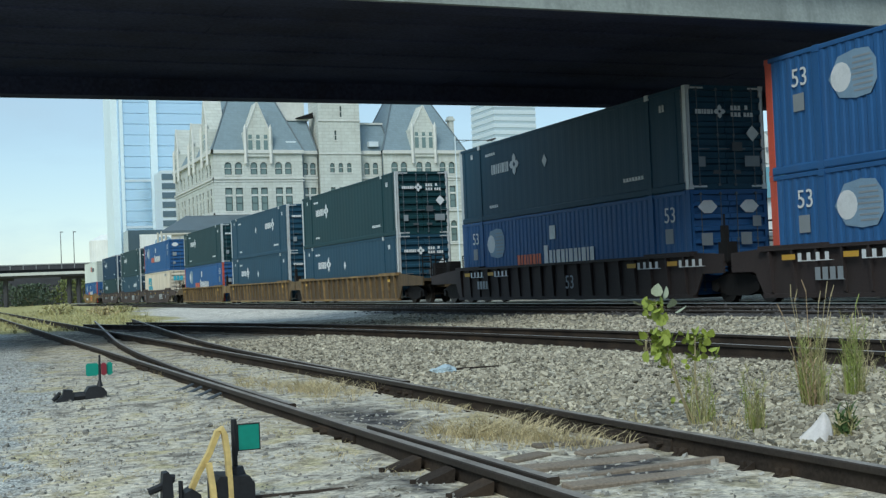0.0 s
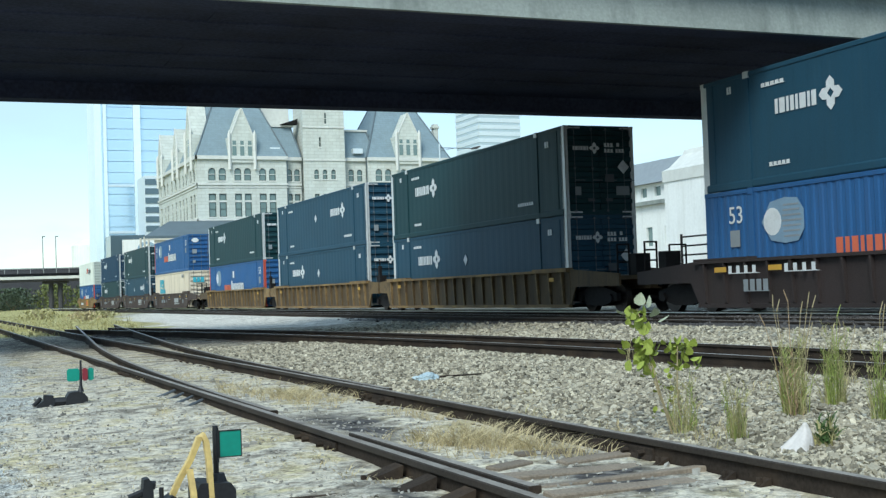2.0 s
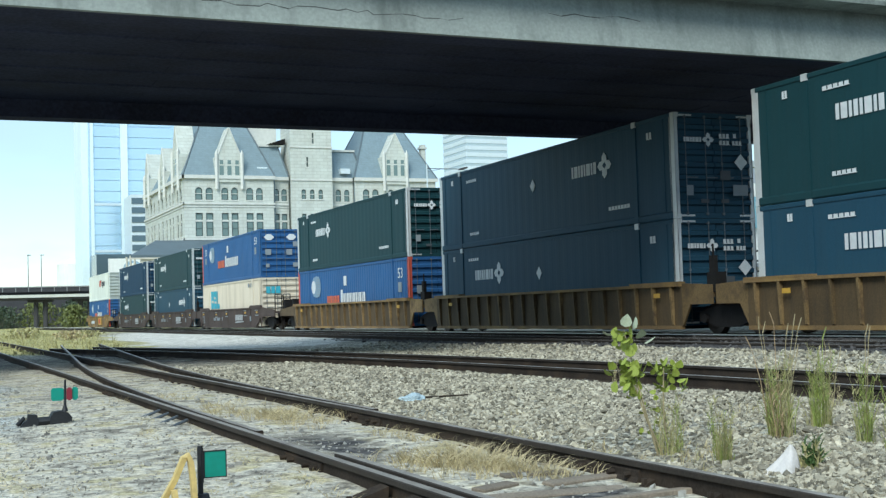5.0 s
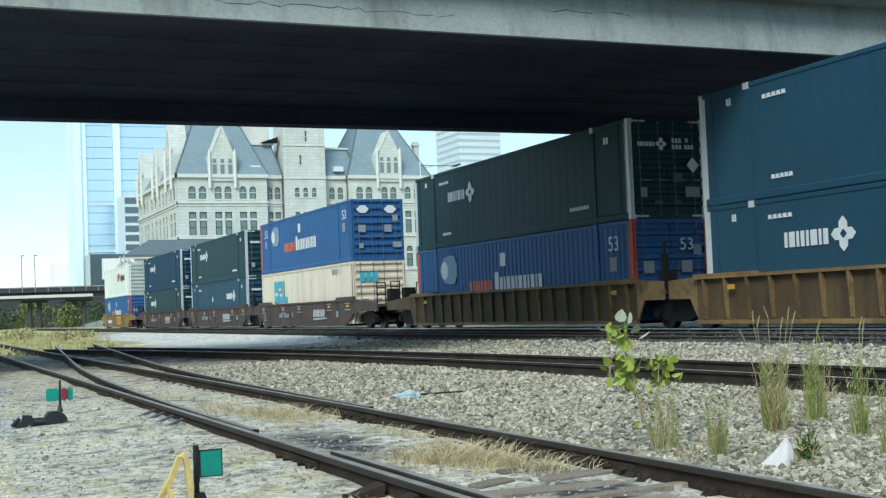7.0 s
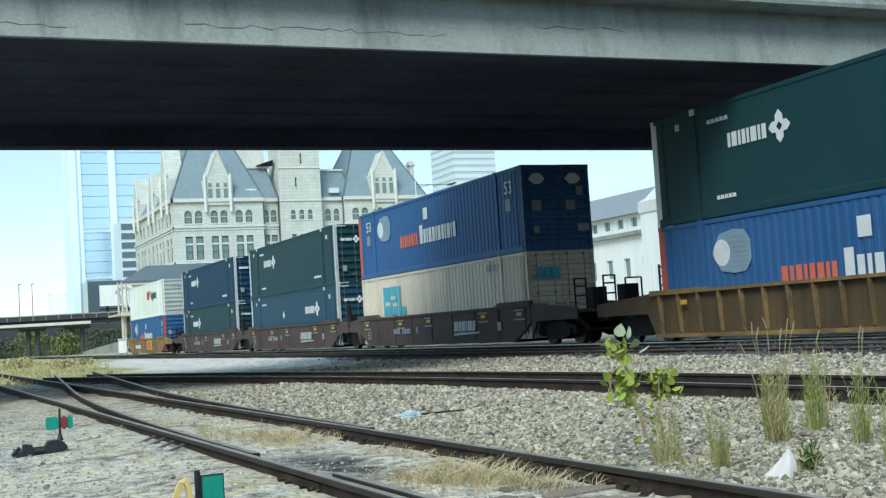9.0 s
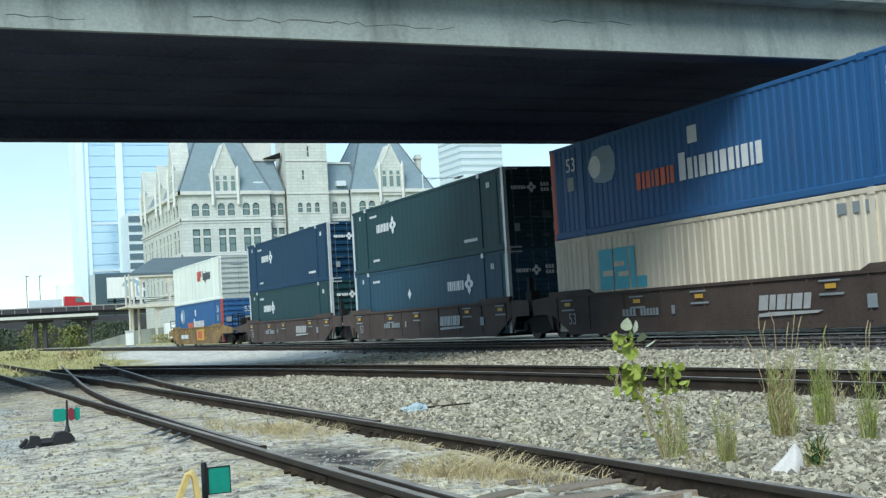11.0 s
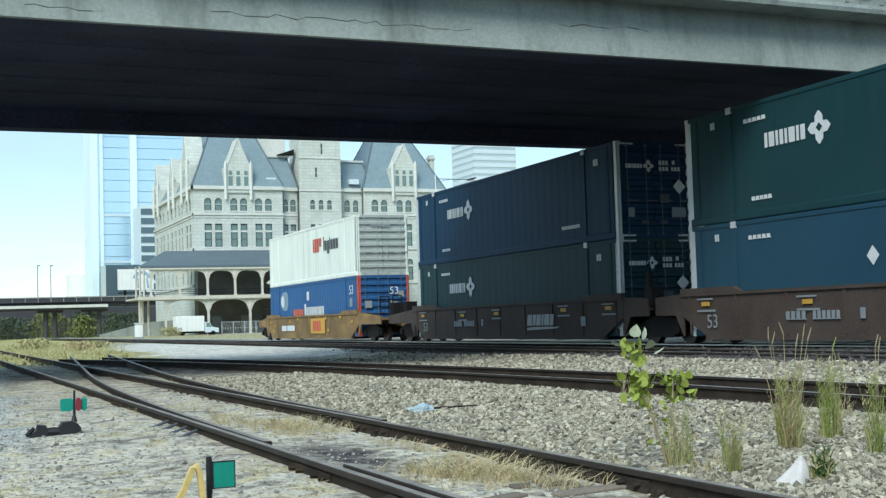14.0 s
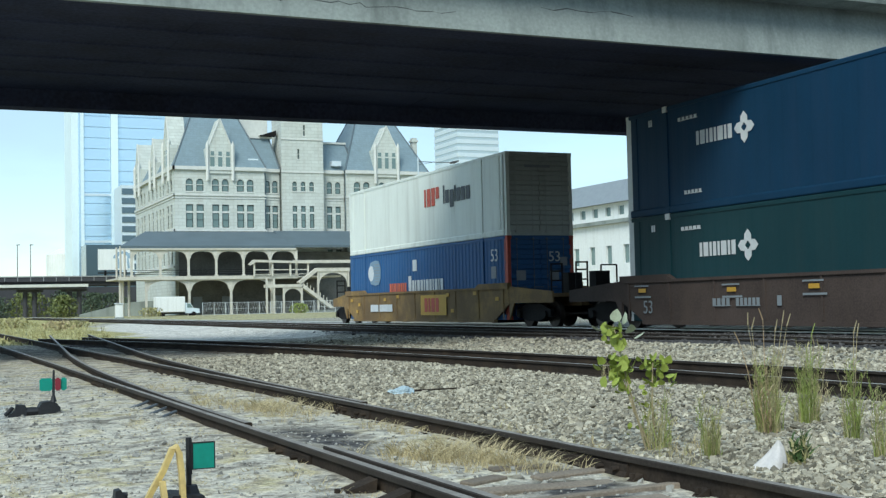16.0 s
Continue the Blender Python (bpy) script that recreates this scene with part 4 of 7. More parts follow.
        box(bm, -1.0, 1.0, -0.18, 0.18, 0.36, 0.72)
        truck = part("truck", bm, M_BLACK, w)
        truck.matrix_local = pose(0, ty, 0)

        def wheelset(bm):
            rod(bm, (-1.0, 0, 0), (1.0, 0, 0), 0.07)
            for s in (-1, 1):
                rod(bm, (s * 0.70, 0, 0), (s * 0.83, 0, 0), 0.42, 0.42, 22)
                rod(bm, (s * 0.66, 0, 0), (s * 0.70, 0, 0), 0.45, 0.45, 22)
                for k in range(5):
                    a = k * 2 * math.pi / 5
                    rod(bm, (s * 0.83, 0.22 * math.cos(a), 0.22 * math.sin(a)), (s * 0.84, 0.22 * math.cos(a), 0.22 * math.sin(a)), 0.06, 0.05, 6)
        for yy in (-0.89, 0.89):
            ws = part("wheelset", coloured("wheelset", M_WHEEL, wheelset), None, truck)
            ws.matrix_local = pose(0, yy, 0.42)
            WHEELS.append((ws, yy))
    marks(w)
    return w


WHEELS = []


def car_face(y, z, out=0.13):
    return Matrix.Translation((-1.43 - out, y, z)) @ Matrix(((0, 0, -1, 0), (-1, 0, 0, 0), (0, 1, 0, 0), (0, 0, 0, 1)))


def marks_yellow(w):
    for y in (6.9, -7.2):
        flat("plate", [rect(0, 0, 0.3, 0.12)], M_DECAL_YEL, w, car_face(y, 1.0))


def marks_logo(w):
    flat("emblem", [rect(0, 0, 2.5, 0.78)], M_DECAL_YEL, w, car_face(-0.7, 0.40, 0.04), "yellow emblem panel")
    for q in plain_marks(0.4, (0.3, 0.2, 0.34, 0.3), 0.54, 0.12):
        flat("emblem_block", [q], M_RED, w, car_face(-0.7, 0.40, 0.048))
    flat("plate", [rect(0, 0, 0.95, 0.3), rect(1.1, 0, 1.5, 0.3)], M_DECAL, w, car_face(5.0, 0.55, 0.04))
    for y, z in ((7.6, 1.0), (6.6, 0.8), (6.9, 0.5), (3.4, 1.0), (-3.2, 1.1), (-5.6, 1.12), (-7.4, 0.9), (-3.6, 0.5), (1.9, 1.1)):
        flat("plate", [rect(0, 0, 0.26, 0.13)], M_DECAL_YEL, w, car_face(y, z, 0.04))


def marks_brown(w):
    for k, q in enumerate(plain_marks(0.0, (0.34, 0.22, 0.30, 0.14, 0.34, 0.24), 0.36)):
        flat("word_mark", [[(u + 0.2 * v, v) for u, v in q]], M_DECAL_PALEGREY, w, car_face(-2.2, 0.60, 0.04))
    flat("word_mark", [[(0, 0.10), (0.5, 0.13), (2.3, 0.13), (2.1, 0.07), (0.0, 0.02)]], M_DECAL_PALEGREY, w, car_face(-2.2, 0.42, 0.04))
    flat("marking", [comb(0, 0, 0.75, 0.2, 4), comb(0.95, 0, 0.95, 0.2, 6)], M_DECAL_GREY, w, car_face(4.0, 0.62, 0.04))
    flat("marking", [rect(0, 0, 0.16, 0.24)], M_DECAL_GREY, w, car_face(1.5, 0.62, 0.04))
    for y, z in ((7.4, 1.02), (3.4, 0.98), (0.4, 1.0), (-4.6, 1.02), (-7.4, 1.02)):
        flat("plate", [rect(0, 0, 0.36, 0.11)], M_DECAL_YEL, w, car_face(y, z, 0.04))
        flat("plate", [rect(0, 0, 0.7, 0.04)], M_DECAL_GREY, w, car_face(y + 0.2, z + 0.16, 0.04))
        flat("plate", [rect(0, 0, 0.8, 0.05)], M_DECAL_GREY, w, car_face(y + 0.2, z - 0.15, 0.04))
    flat("plate", [rect(0, 0, 0.3, 0.3)], M_DECAL_GREY, w, car_face(-5.9, 0.55, 0.04))
    letters("number_mark", "53", 0.5, M_DECAL_GREY, w, car_face(7.2, 0.45, 0.04))


def marks_dark(w):
    letters("number_mark", "53", 0.62, M_DECAL_GREY, w, car_face(-1.0, 0.50, 0.13))
    flat("marking", [comb(0, 0, 1.04, 0.3, 4)], M_DECAL_GREY, w, car_face(6.2, 0.55, 0.13))
    for y in (7.4, 5.2, -5.0, -7.2):
        flat("plate", [rect(0, 0, 0.5, 0.13)], M_DECAL_YEL, w, car_face(y, 1.05, 0.13))
        flat("marking", [comb(0, 0, 1.3, 0.2, 4, 0.6)], M_DECAL, w, car_face(y - 0.6, 1.0, 0.13))


# rear of the train first: middle of each unit along the track at 0 s
UNIT_Y = [186.65, 162.82, 143.07, 123.44, 99.48, 79.87, 60.34, 36.57, 16.86]
UMAX_D = "dark green corrugated container with white diamond emblem"
UMAX_T = "teal blue corrugated container with white diamond emblem"
UMAX_N = "navy blue corrugated container with white diamond emblem"
STACK = "royal blue corrugated container with orange and white word mark"


def knot(label, paint, y, seed, diamond=None, doors=None):
    return container(label, paint, M_ALU, doors or paint, logo_knot(y, seed, diamond))


def stack(seed, far_mark=True, end_mark=False, post=None, rear_post=None):
    return container(STACK, M_BLUE, post or M_RED, M_BLUE, logo_stack(seed, far_mark, end_mark), 0.020, 0.30, rear_post=rear_post)


LOADS = [
    (container("white container with red and grey word mark", M_WHITE, M_WHITE, M_LOUVRE, logo_letters, 0.004, 0.5, M_LOUVRE), stack(1, False, True, M_BLUE, M_RED)),
    (knot(UMAX_N, M_NAVY, 4.7, 2), knot(UMAX_D, M_GREEN, 4.7, 3)),
    (knot(UMAX_D, M_GREEN, 4.7, 4), knot(UMAX_T, M_TEAL, -2.8, 5, 1.2)),
    (stack(6, rear_post=M_BLUE), container("beige corrugated container with cyan emblem", M_BEIGE, M_BEIGE, M_BEIGE, logo_cyan, 0.028, 0.30, M_GEAR)),
    (knot(UMAX_D, M_GREEN, 4.7, 7), stack(8, False, True)),
    (knot(UMAX_T, M_TEAL, -2.45, 9, 0.2), knot(UMAX_T, M_TEAL, 4.95, 10, -0.05)),
    (knot(UMAX_D, M_GREEN, 5.1, 11), knot(UMAX_T, M_TEAL, 5.0, 12, 0.1)),
    (knot(UMAX_T, M_TEAL, 5.0, 13, 0.6), stack(14, post=M_BLUE)),
    (stack(15), stack(16)),
]
YC = "weathered yellow ribbed well car carrying stacked containers"
BC = "brown well car with smooth sides carrying stacked containers"
DC = "dark brown ribbed well car carrying stacked containers"
CARS = [
    well_car("weathered yellow well car with red emblem, last of the train", M_YCAR, False, 2.2, 3.3, "coupler", "coupler", marks_logo),
    well_car(BC, M_BCAR, False, 3.3, 1.6, "coupler", "joint", marks_brown),
    well_car(BC, M_BCAR, False, 1.6, 1.6, "none", "joint", marks_brown),
    well_car(BC, M_BCAR, False, 1.6, 3.3, "none", "coupler", marks_brown),
    well_car(YC, M_YRIB, True, 3.3, 1.6, "coupler", "joint", marks_yellow),
    well_car(YC, M_YRIB, True, 1.6, 1.6, "none", "joint", marks_yellow),
    well_car(YC, M_YRIB, True, 1.6, 3.3, "none", "coupler", marks_yellow),
    well_car(DC, M_DCAR, True, 3.3, 1.6, "coupler", "joint", marks_dark),
    well_car(DC, M_DCAR, True, 1.6, 3.3, "none", "coupler", marks_dark),
]
SPEED = 8.833
DECK_Z = 0.23          # container floor above the rail tops


def motions():
    """The train rolls past at a steady speed, towards smaller y."""
    steps = [0.5 * i for i in range(33)]
    for y0, car, (top, low) in zip(UNIT_Y, CARS, LOADS):
        walk(car, [(t, pose(TRAIN_X, y0 - SPEED * t, RAIL_Z)) for t in steps])
        walk(low, [(t, pose(TRAIN_X, y0 - SPEED * t, RAIL_Z + DECK_Z)) for t in steps])
        walk(top, [(t, pose(TRAIN_X, y0 - SPEED * t, RAIL_Z + DECK_Z + CH + 0.012)) for t in steps])
    walk(lorry, [(t, pose(15.5 + 8.4 * (t - 9.6), 254.5, 6.99)) for t in steps])
    turns = [2 * i / FPS for i in range(241)]
    for ws, yy in WHEELS:
        walk(ws, [(t, pose(0, yy, 0.42, math.degrees(SPEED * t / 0.42))) for t in turns])


# ---- station building ----
def pierced(bm, u0, u1, z0, z1, holes, put, depth=0.35):
    """A wall slab with rectangular holes (u0, u1, z0, z1, arched); put(u, v, z) places it, v runs into the wall."""
    us = sorted({u0, u1, *[h[0] for h in holes], *[h[1] for h in holes]})
    zs = sorted({z0, z1, *[h[2] for h in holes], *[h[3] for h in holes]})

    def slab(a, b, c, d):
        vs = [bm.verts.new(put(u, v, z)) for u, v, z in ((a, 0, c), (b, 0, c), (b, depth, c), (a, depth, c), (a, 0, d), (b, 0, d), (b, depth, d), (a, depth, d))]
        for f in ((3, 2, 1, 0), (4, 5, 6, 7), (0, 1, 5, 4), (1, 2, 6, 5), (2, 3, 7, 6), (3, 0, 4, 7)):
            bm.faces.new([vs[i] for i in f])
    for c, d in zip(zs, zs[1:]):
        run = None
        for a, b in zip(us, us[1:]):
            hole = any(h[0] <= a and b <= h[1] and h[2] <= c and d <= h[3] for h in holes)
            if hole:
                if run is not None:
                    slab(run, a, c, d)
                run = None
            elif run is None:
                run = a
        if run is not None:
            slab(run, u1, c, d)
    for h in holes:
        if len(h) > 4 and h[4]:
            a, b, d = h[0], h[1], h[3]
            r = (b - a) / 2
            for s, e in ((a, 1), (b, -1)):
                pts = [(s, d), (s, d - r)] + [(s + e * (r - r * math.cos(t)), d - r + r * math.sin(t)) for t in (0.5, 1.0)] + [(s + e * r, d)]
                lo = [bm.verts.new(put(u, 0.0, z)) for u, z in pts]
                hi = [bm.verts.new(put(u, depth, z)) for u, z in pts]
                for i in range(len(pts)):
                    j = (i + 1) % len(pts)
                    bm.faces.new((lo[i], lo[j], hi[j], hi[i]))
                bm.faces.new(lo)
                bm.faces.new(hi[::-1])


def window(parent, u0, u1, z0, z1, put, transom=None):
    def slab(bm, a, b, c, d, v0, v1):
        vs = [bm.verts.new(put(u, v, z)) for u, v, z in ((a, v0, c), (b, v0, c), (b, v1, c), (a, v1, c), (a, v0, d), (b, v0, d), (b, v1, d), (a, v1, d))]
        for f in ((3, 2, 1, 0), (4, 5, 6, 7), (0, 1, 5, 4), (1, 2, 6, 5), (2, 3, 7, 6), (3, 0, 4, 7)):
            bm.faces.new([vs[i] for i in f])
    bm = bmesh.new()
    slab(bm, u0 - 0.02, u1 + 0.02, z0 - 0.02, z1 + 0.02, 0.27, 0.30)
    win = part("window", bm, M_PANE, parent)
    zt = transom if transom else (z0 + z1) / 2
    bm = bmesh.new()
    slab(bm, u0, u0 + 0.13, z0, z1, 0.18, 0.265)
    slab(bm, u1 - 0.13, u1, z0, z1, 0.18, 0.265)
    slab(bm, u0 + 0.13, u1 - 0.13, z1 - 0.16, z1, 0.18, 0.265)
    slab(bm, u0 + 0.13, u1 - 0.13, z0, z0 + 0.10, 0.18, 0.265)
    zm = (z0 + zt) / 2
    if transom:
        slab(bm, u0 + 0.13, u1 - 0.13, zm - 0.05, zm + 0.05, 0.20, 0.265)
    part("window_frame", bm, M_SASH, win, "dark green sash frame")
    bm = bmesh.new()
    slab(bm, u0, u1, zt - (0.16 if transom else 0.05), zt + (0.16 if transom else 0.05), 0.10, 0.178)
    part("transom", bm, M_STONE_L, win)
    bm = bmesh.new()
    slab(bm, u0 - 0.15, u1 + 0.15, z0 - 0.22, z0 - 0.02, -0.10, 0.18)
    part("window_sill", bm, M_STONE_L, win)


station = thing("station_building", "pale limestone railway station with blue-grey slate roofs and gables", "building", "", "")


def face_front(y):
    return lambda u, v, z: (u, y + v, z)


def face_side(x):
    return lambda u, v, z: (x + v, u, z)


def wall_run(put, u0, u1, z0, z1, wins):
    bm = bmesh.new()
    pierced(bm, u0, u1, z0, z1, [(a, b, c, d, arch) for a, b, c, d, arch, _ in wins], put)
    part("wall", bm, M_STONE, station)
    for a, b, c, d, arch, t in wins:
        window(station, a, b, c, d, put, t)


def pair_rows(us):
    out = []
    for a, b in us:
        out.append((a, b, 20.95, 23.1, True, None))
        out.append((a, b, 14.75, 18.7, False, 17.4))
        out.append((a, b, 8.6, 12.4, True, 11.2))
    return out


PAV_L = [(43.3, 44.55), (45.1, 46.35), (47.8, 49.0), (49.5, 50.7), (52.1, 53.35), (53.85, 55.05)]
PAV_R = [(73.4, 74.65), (75.2, 76.4), (78.2, 79.4), (79.9, 81.1), (82.7, 83.9), (84.5, 85.7)]
wall_run(face_front(205.0), 41.4, 57.0, -0.4, 25.0, pair_rows(PAV_L))
wall_run(face_front(206.2), 57.0, 60.0, -0.4, 25.0, pair_rows([(57.3, 58.3), (58.7, 59.7)]))
wall_run(face_front(206.2), 67.6, 72.0, -0.4, 25.0, pair_rows([(68.7, 69.7), (70.3, 71.3)]))
wall_run(face_front(205.0), 72.0, 87.6, -0.4, 25.0, pair_rows(PAV_R))
wall_run(face_front(204.6), 60.0, 67.6, -0.4, 47.0, [(x - 0.42, x + 0.42, z0, z1, arch, t) for x in (62.3, 63.85, 65.4) for z0, z1, arch, t in ((21.2, 22.9, True, None), (14.75, 18.6, False, 17.4))] + [(64.0, 64.35, 31.0, 32.9, False, None), (62.9, 63.25, 26.9, 28.6, False, None)])
side_pairs = [(207.0, 208.4), (210.0, 211.4), (214.2, 215.5), (217.0, 218.3), (220.3, 221.6), (224.0, 225.3), (228.0, 229.3), (232.5, 233.8), (235.5, 236.8), (239.5, 240.8)]
wall_run(face_side(41.4), 205.35, 243.0, -0.4, 25.0, pair_rows(side_pairs))
bm = bmesh.new()
# core behind the pierced skins, so that rooms stay dark
box(bm, 42.0, 87.2, 206.9, 242.6, -0.4, 24.9)
box(bm, 60.4, 67.2, 205.1, 212, 24.9, 46.8)
box(bm, 87.25, 87.6, 205.4, 243, -0.4, 25.0)
part("inner_wall", bm, M_STONE, station)
for z, d, h in ((24.55, 0.45, 0.6), (20.15, 0.22, 0.35), (14.1, 0.22, 0.35), (19.7, 0.12, 0.2), (8.0, 0.2, 0.3)):
    for x0, x1, y in ((41.0, 57.2, 205.0), (57.2, 59.98, 206.2), (67.62, 71.8, 206.2), (71.8, 88.0, 205.0)):
        bm = bmesh.new()
        box(bm, x0, x1, y - d, y - 0.002, z, z + h)
        part("string_course", bm, M_STONE_L, station)
    bm = bmesh.new()
    box(bm, 41.4 - d, 41.398, 205.0 - d, 243.2, z, z + h)
    part("string_course", bm, M_STONE_L, station)
for z in (24.4, 30.2, 36.0):
    bm = bmesh.new()
    box(bm, 59.9, 67.7, 204.45, 204.598, z, z + 0.28)
    part("string_course", bm, M_STONE_L, station)
for x in (57.1, 71.95):
    bm = bmesh.new()
    rod(bm, (x + 0.25, 205.9, 14), (x + 0.25, 205.9, 25), 0.14, n=6)
    part("drainpipe", bm, M_SLATE, station)


def hipped(x0, x1, y0, y1, z0, rx0, rx1, ry0, ry1, z1):
    bm = bmesh.new()
    lo = [bm.verts.new(p) for p in ((x0, y0, z0), (x1, y0, z0), (x1, y1, z0), (x0, y1, z0))]
    hi = [bm.verts.new(p) for p in ((rx0, ry0, z1), (rx1, ry0, z1), (rx1, ry1, z1), (rx0, ry1, z1))]
    for i in range(4):
        j = (i + 1) % 4
        bm.faces.new((lo[i], lo[j], hi[j], hi[i]))
    bm.faces.new(hi)
    bm.faces.new(lo[::-1])
    part("roof", bm, M_SLATE, station)
    for i in range(4):
        bm = bmesh.new()
        rod(bm, ((x0, x1, x1, x0)[i], (y0, y0, y1, y1)[i], z0), ((rx0, rx1, rx1, rx0)[i], (ry0, ry0, ry1, ry1)[i], z1), 0.16, n=5)
        part("roof_hip", bm, M_CANROOF, station)


hipped(41.2, 57.2, 204.8, 222, 25.15, 46.6, 52.4, 211.5, 216, 37.5)
hipped(71.8, 87.9, 204.8, 222, 25.15, 76.4, 83.3, 211.5, 216, 35.6)
hipped(54.0, 60.0, 206.0, 232, 25.16, 54.5, 58.9, 208.8, 230, 30.8)
hipped(67.62, 74.0, 206.0, 232, 25.16, 68.0, 73.0, 208.6, 230, 30.2)
hipped(41.25, 56.0, 222.1, 243, 25.14, 45.0, 52.0, 226, 239, 32.0)
bm = bmesh.new()
box(bm, 53.2, 59.4, 208.5, 231, 30.8, 31.15)
box(bm, 67.64, 73.2, 208.3, 231, 30.2, 30.55)
box(bm, 52.5, 59.9, 213.0, 226, 31.15, 35.5)
part("roof_kerb", bm, M_STONE_L, station)
bm = bmesh.new()
prism(bm, [(57.0, 31.2), (60.0, 32.2), (60.0, 31.2)], "y", 207.6, 209)
part("roof_hatch", bm, M_BLACK, station)
for x in (55.2, 70.4):
    bm = bmesh.new()
    box(bm, x - 0.9, x + 0.9, 205.55, 206.6, 25.9, 26.8, Matrix.Identity(4))
    part("skylight", bm, M_TFRAME, station)


def gable(put, u, w, zb, ze, za, wins=True):
    """A stone gable dormer."""
    bm = bmesh.new()
    depth = 2.6
    pts = [(u - w / 2, zb), (u + w / 2, zb), (u + w / 2, ze), (u + w / 2 - 0.35, ze + 0.1), (u + 0.2, za), (u - 0.2, za), (u - w / 2 + 0.35, ze + 0.1), (u - w / 2, ze)]
    lo = [bm.verts.new(put(a, -0.3, z)) for a, z in pts]
    hi = [bm.verts.new(put(a, depth, z)) for a, z in pts]
    for i in range(len(pts)):
        j = (i + 1) % len(pts)
        bm.faces.new((lo[i], lo[j], hi[j], hi[i]))
    bm.faces.new(lo)
    bm.faces.new(hi[::-1])
    g = part("gable", bm, M_STONE, station)
    bm = bmesh.new()
    for s in (-1, 1):
        a, b = put(u + s * (w / 2 - 0.25), -0.4, zb - 1.2), put(u + s * (w / 2 - 0.25), -0.4, ze + 0.5)
        rod(bm, a, b, 0.32, n=4)
        rod(bm, put(u + s * (w / 2 - 0.25), -0.4, ze + 0.5), put(u + s * (w / 2 - 0.25), -0.4, ze + 1.3), 0.32, 0.02, n=4)
        rod(bm, put(u + s * (w / 2 - 0.4), -0.3, ze + 0.15), put(u, -0.3, za + 0.1), 0.14, n=5)
    part("gable_coping", bm, M_STONE_L, g)
    if wins:
        for k in (-1.35, 0, 1.35):
            bm = bmesh.new()
            for a, b, c, d in ((u + k - 0.36, u + k + 0.36, ze - 3.4, ze - 1.5), (u + k - 0.30, u + k + 0.30, ze - 1.25, ze - 0.55)):
                vs = [bm.verts.new(put(p, q, z)) for p, q, z in ((a, -0.33, c), (b, -0.33, c), (b, -0.33, d), (a, -0.33, d), (a, 0.1, c), (b, 0.1, c), (b, 0.1, d), (a, 0.1, d))]
                for f in ((0, 1, 2, 3), (4, 7, 6, 5), (0, 4, 5, 1), (1, 5, 6, 2), (2, 6, 7, 3), (3, 7, 4, 0)):
                    bm.faces.new([vs[i] for i in f])
            part("gable_window", bm, M_PANE, g)


gable(face_front(205.0), 49.2, 4.9, 24.0, 28.3, 33.3)
gable(face_front(205.0), 79.7, 4.9, 24.0, 29.0, 33.2)
gable(face_side(41.4), 210.0, 5.5, 24.0, 29.0, 34.6)
gable(face_side(41.4), 222.5, 5.0, 24.0, 27.5, 32.0)
gable(face_side(41.4), 238.5, 5.0, 24.0, 28.0, 33.0)
bm = bmesh.new()
box(bm, 86.6, 87.5, 209, 210.2, 25, 32.0)
box(bm, 86.4, 87.7, 208.8, 210.4, 31.2, 31.6)
part("chimney", bm, M_STONE, station)

# ---- station canopy with upper and lower arcades ----
canopy = thing("station_canopy", "two-storey timber platform canopy with arched brackets", "canopy")
bm = bmesh.new()
for v, p in zip(prism(bm, [(191.6, 10.55), (204.9, 13.7), (204.9, 14.05), (191.6, 10.95)], "x", 30.3, 58.3), range(8)):
    if p in (1, 2):
        v.co.x = 36.5
prism(bm, [(196.0, 10.9), (204.5, 13.9), (204.5, 14.2), (196.0, 11.3)], "x", 58.3, 76.0)
part("canopy_roof", bm, M_CANROOF, canopy, "dark slate canopy roof")
bm = bmesh.new()
box(bm, 30.0, 58.4, 191.5, 191.75, 10.30, 10.55)
part("fascia", bm, M_WOODW, canopy)
bm = bmesh.new()
box(bm, 30.0, 66.0, 191.4, 204.8, 5.75, 6.0)
box(bm, 29.9, 58.5, 191.3, 191.55, 5.60, 6.15)
part("upper_deck", bm, M_WOODW, canopy)


def arcade(x0, x1, n, zs, zt, y, base, top):
    w = (x1 - x0) / n
    for i in range(n + 1):
        x = x0 + i * w
        bm = bmesh.new()
        box(bm, x - 0.17, x + 0.17, y - 0.17, y + 0.17, base, top)
        box(bm, x - 0.26, x + 0.26, y - 0.26, y + 0.26, base, base + 0.35)
        part("post", bm, M_WOODW, canopy)
    for i in range(n):
        bm = bmesh.new()
        a, b = x0 + i * w + 0.17, x0 + (i + 1) * w - 0.17
        k = 14
        pts = []
        for j in range(k + 1):
            t = j / k
            u = 2 * t - 1
            pts.append((a + (b - a) * t, zs + (zt - 0.25 - zs) * math.sqrt(max(0.0, 1 - abs(u) ** 3.2))))
        for (p, q), (r, s) in zip(pts, pts[1:]):
            vs = [bm.verts.new(c) for c in ((p, y - 0.1, q), (r, y - 0.1, s), (r, y - 0.1, zt), (p, y - 0.1, zt), (p, y + 0.1, q), (r, y + 0.1, s), (r, y + 0.1, zt), (p, y + 0.1, zt))]
            for f in ((0, 1, 2, 3), (4, 7, 6, 5), (0, 4, 5, 1), (3, 2, 6, 7)):
                bm.faces.new([vs[i] for i in f])
        bmesh.ops.remove_doubles(bm, verts=bm.verts[:], dist=0.002)
        part("arch_bracket", bm, M_WOODW, canopy)


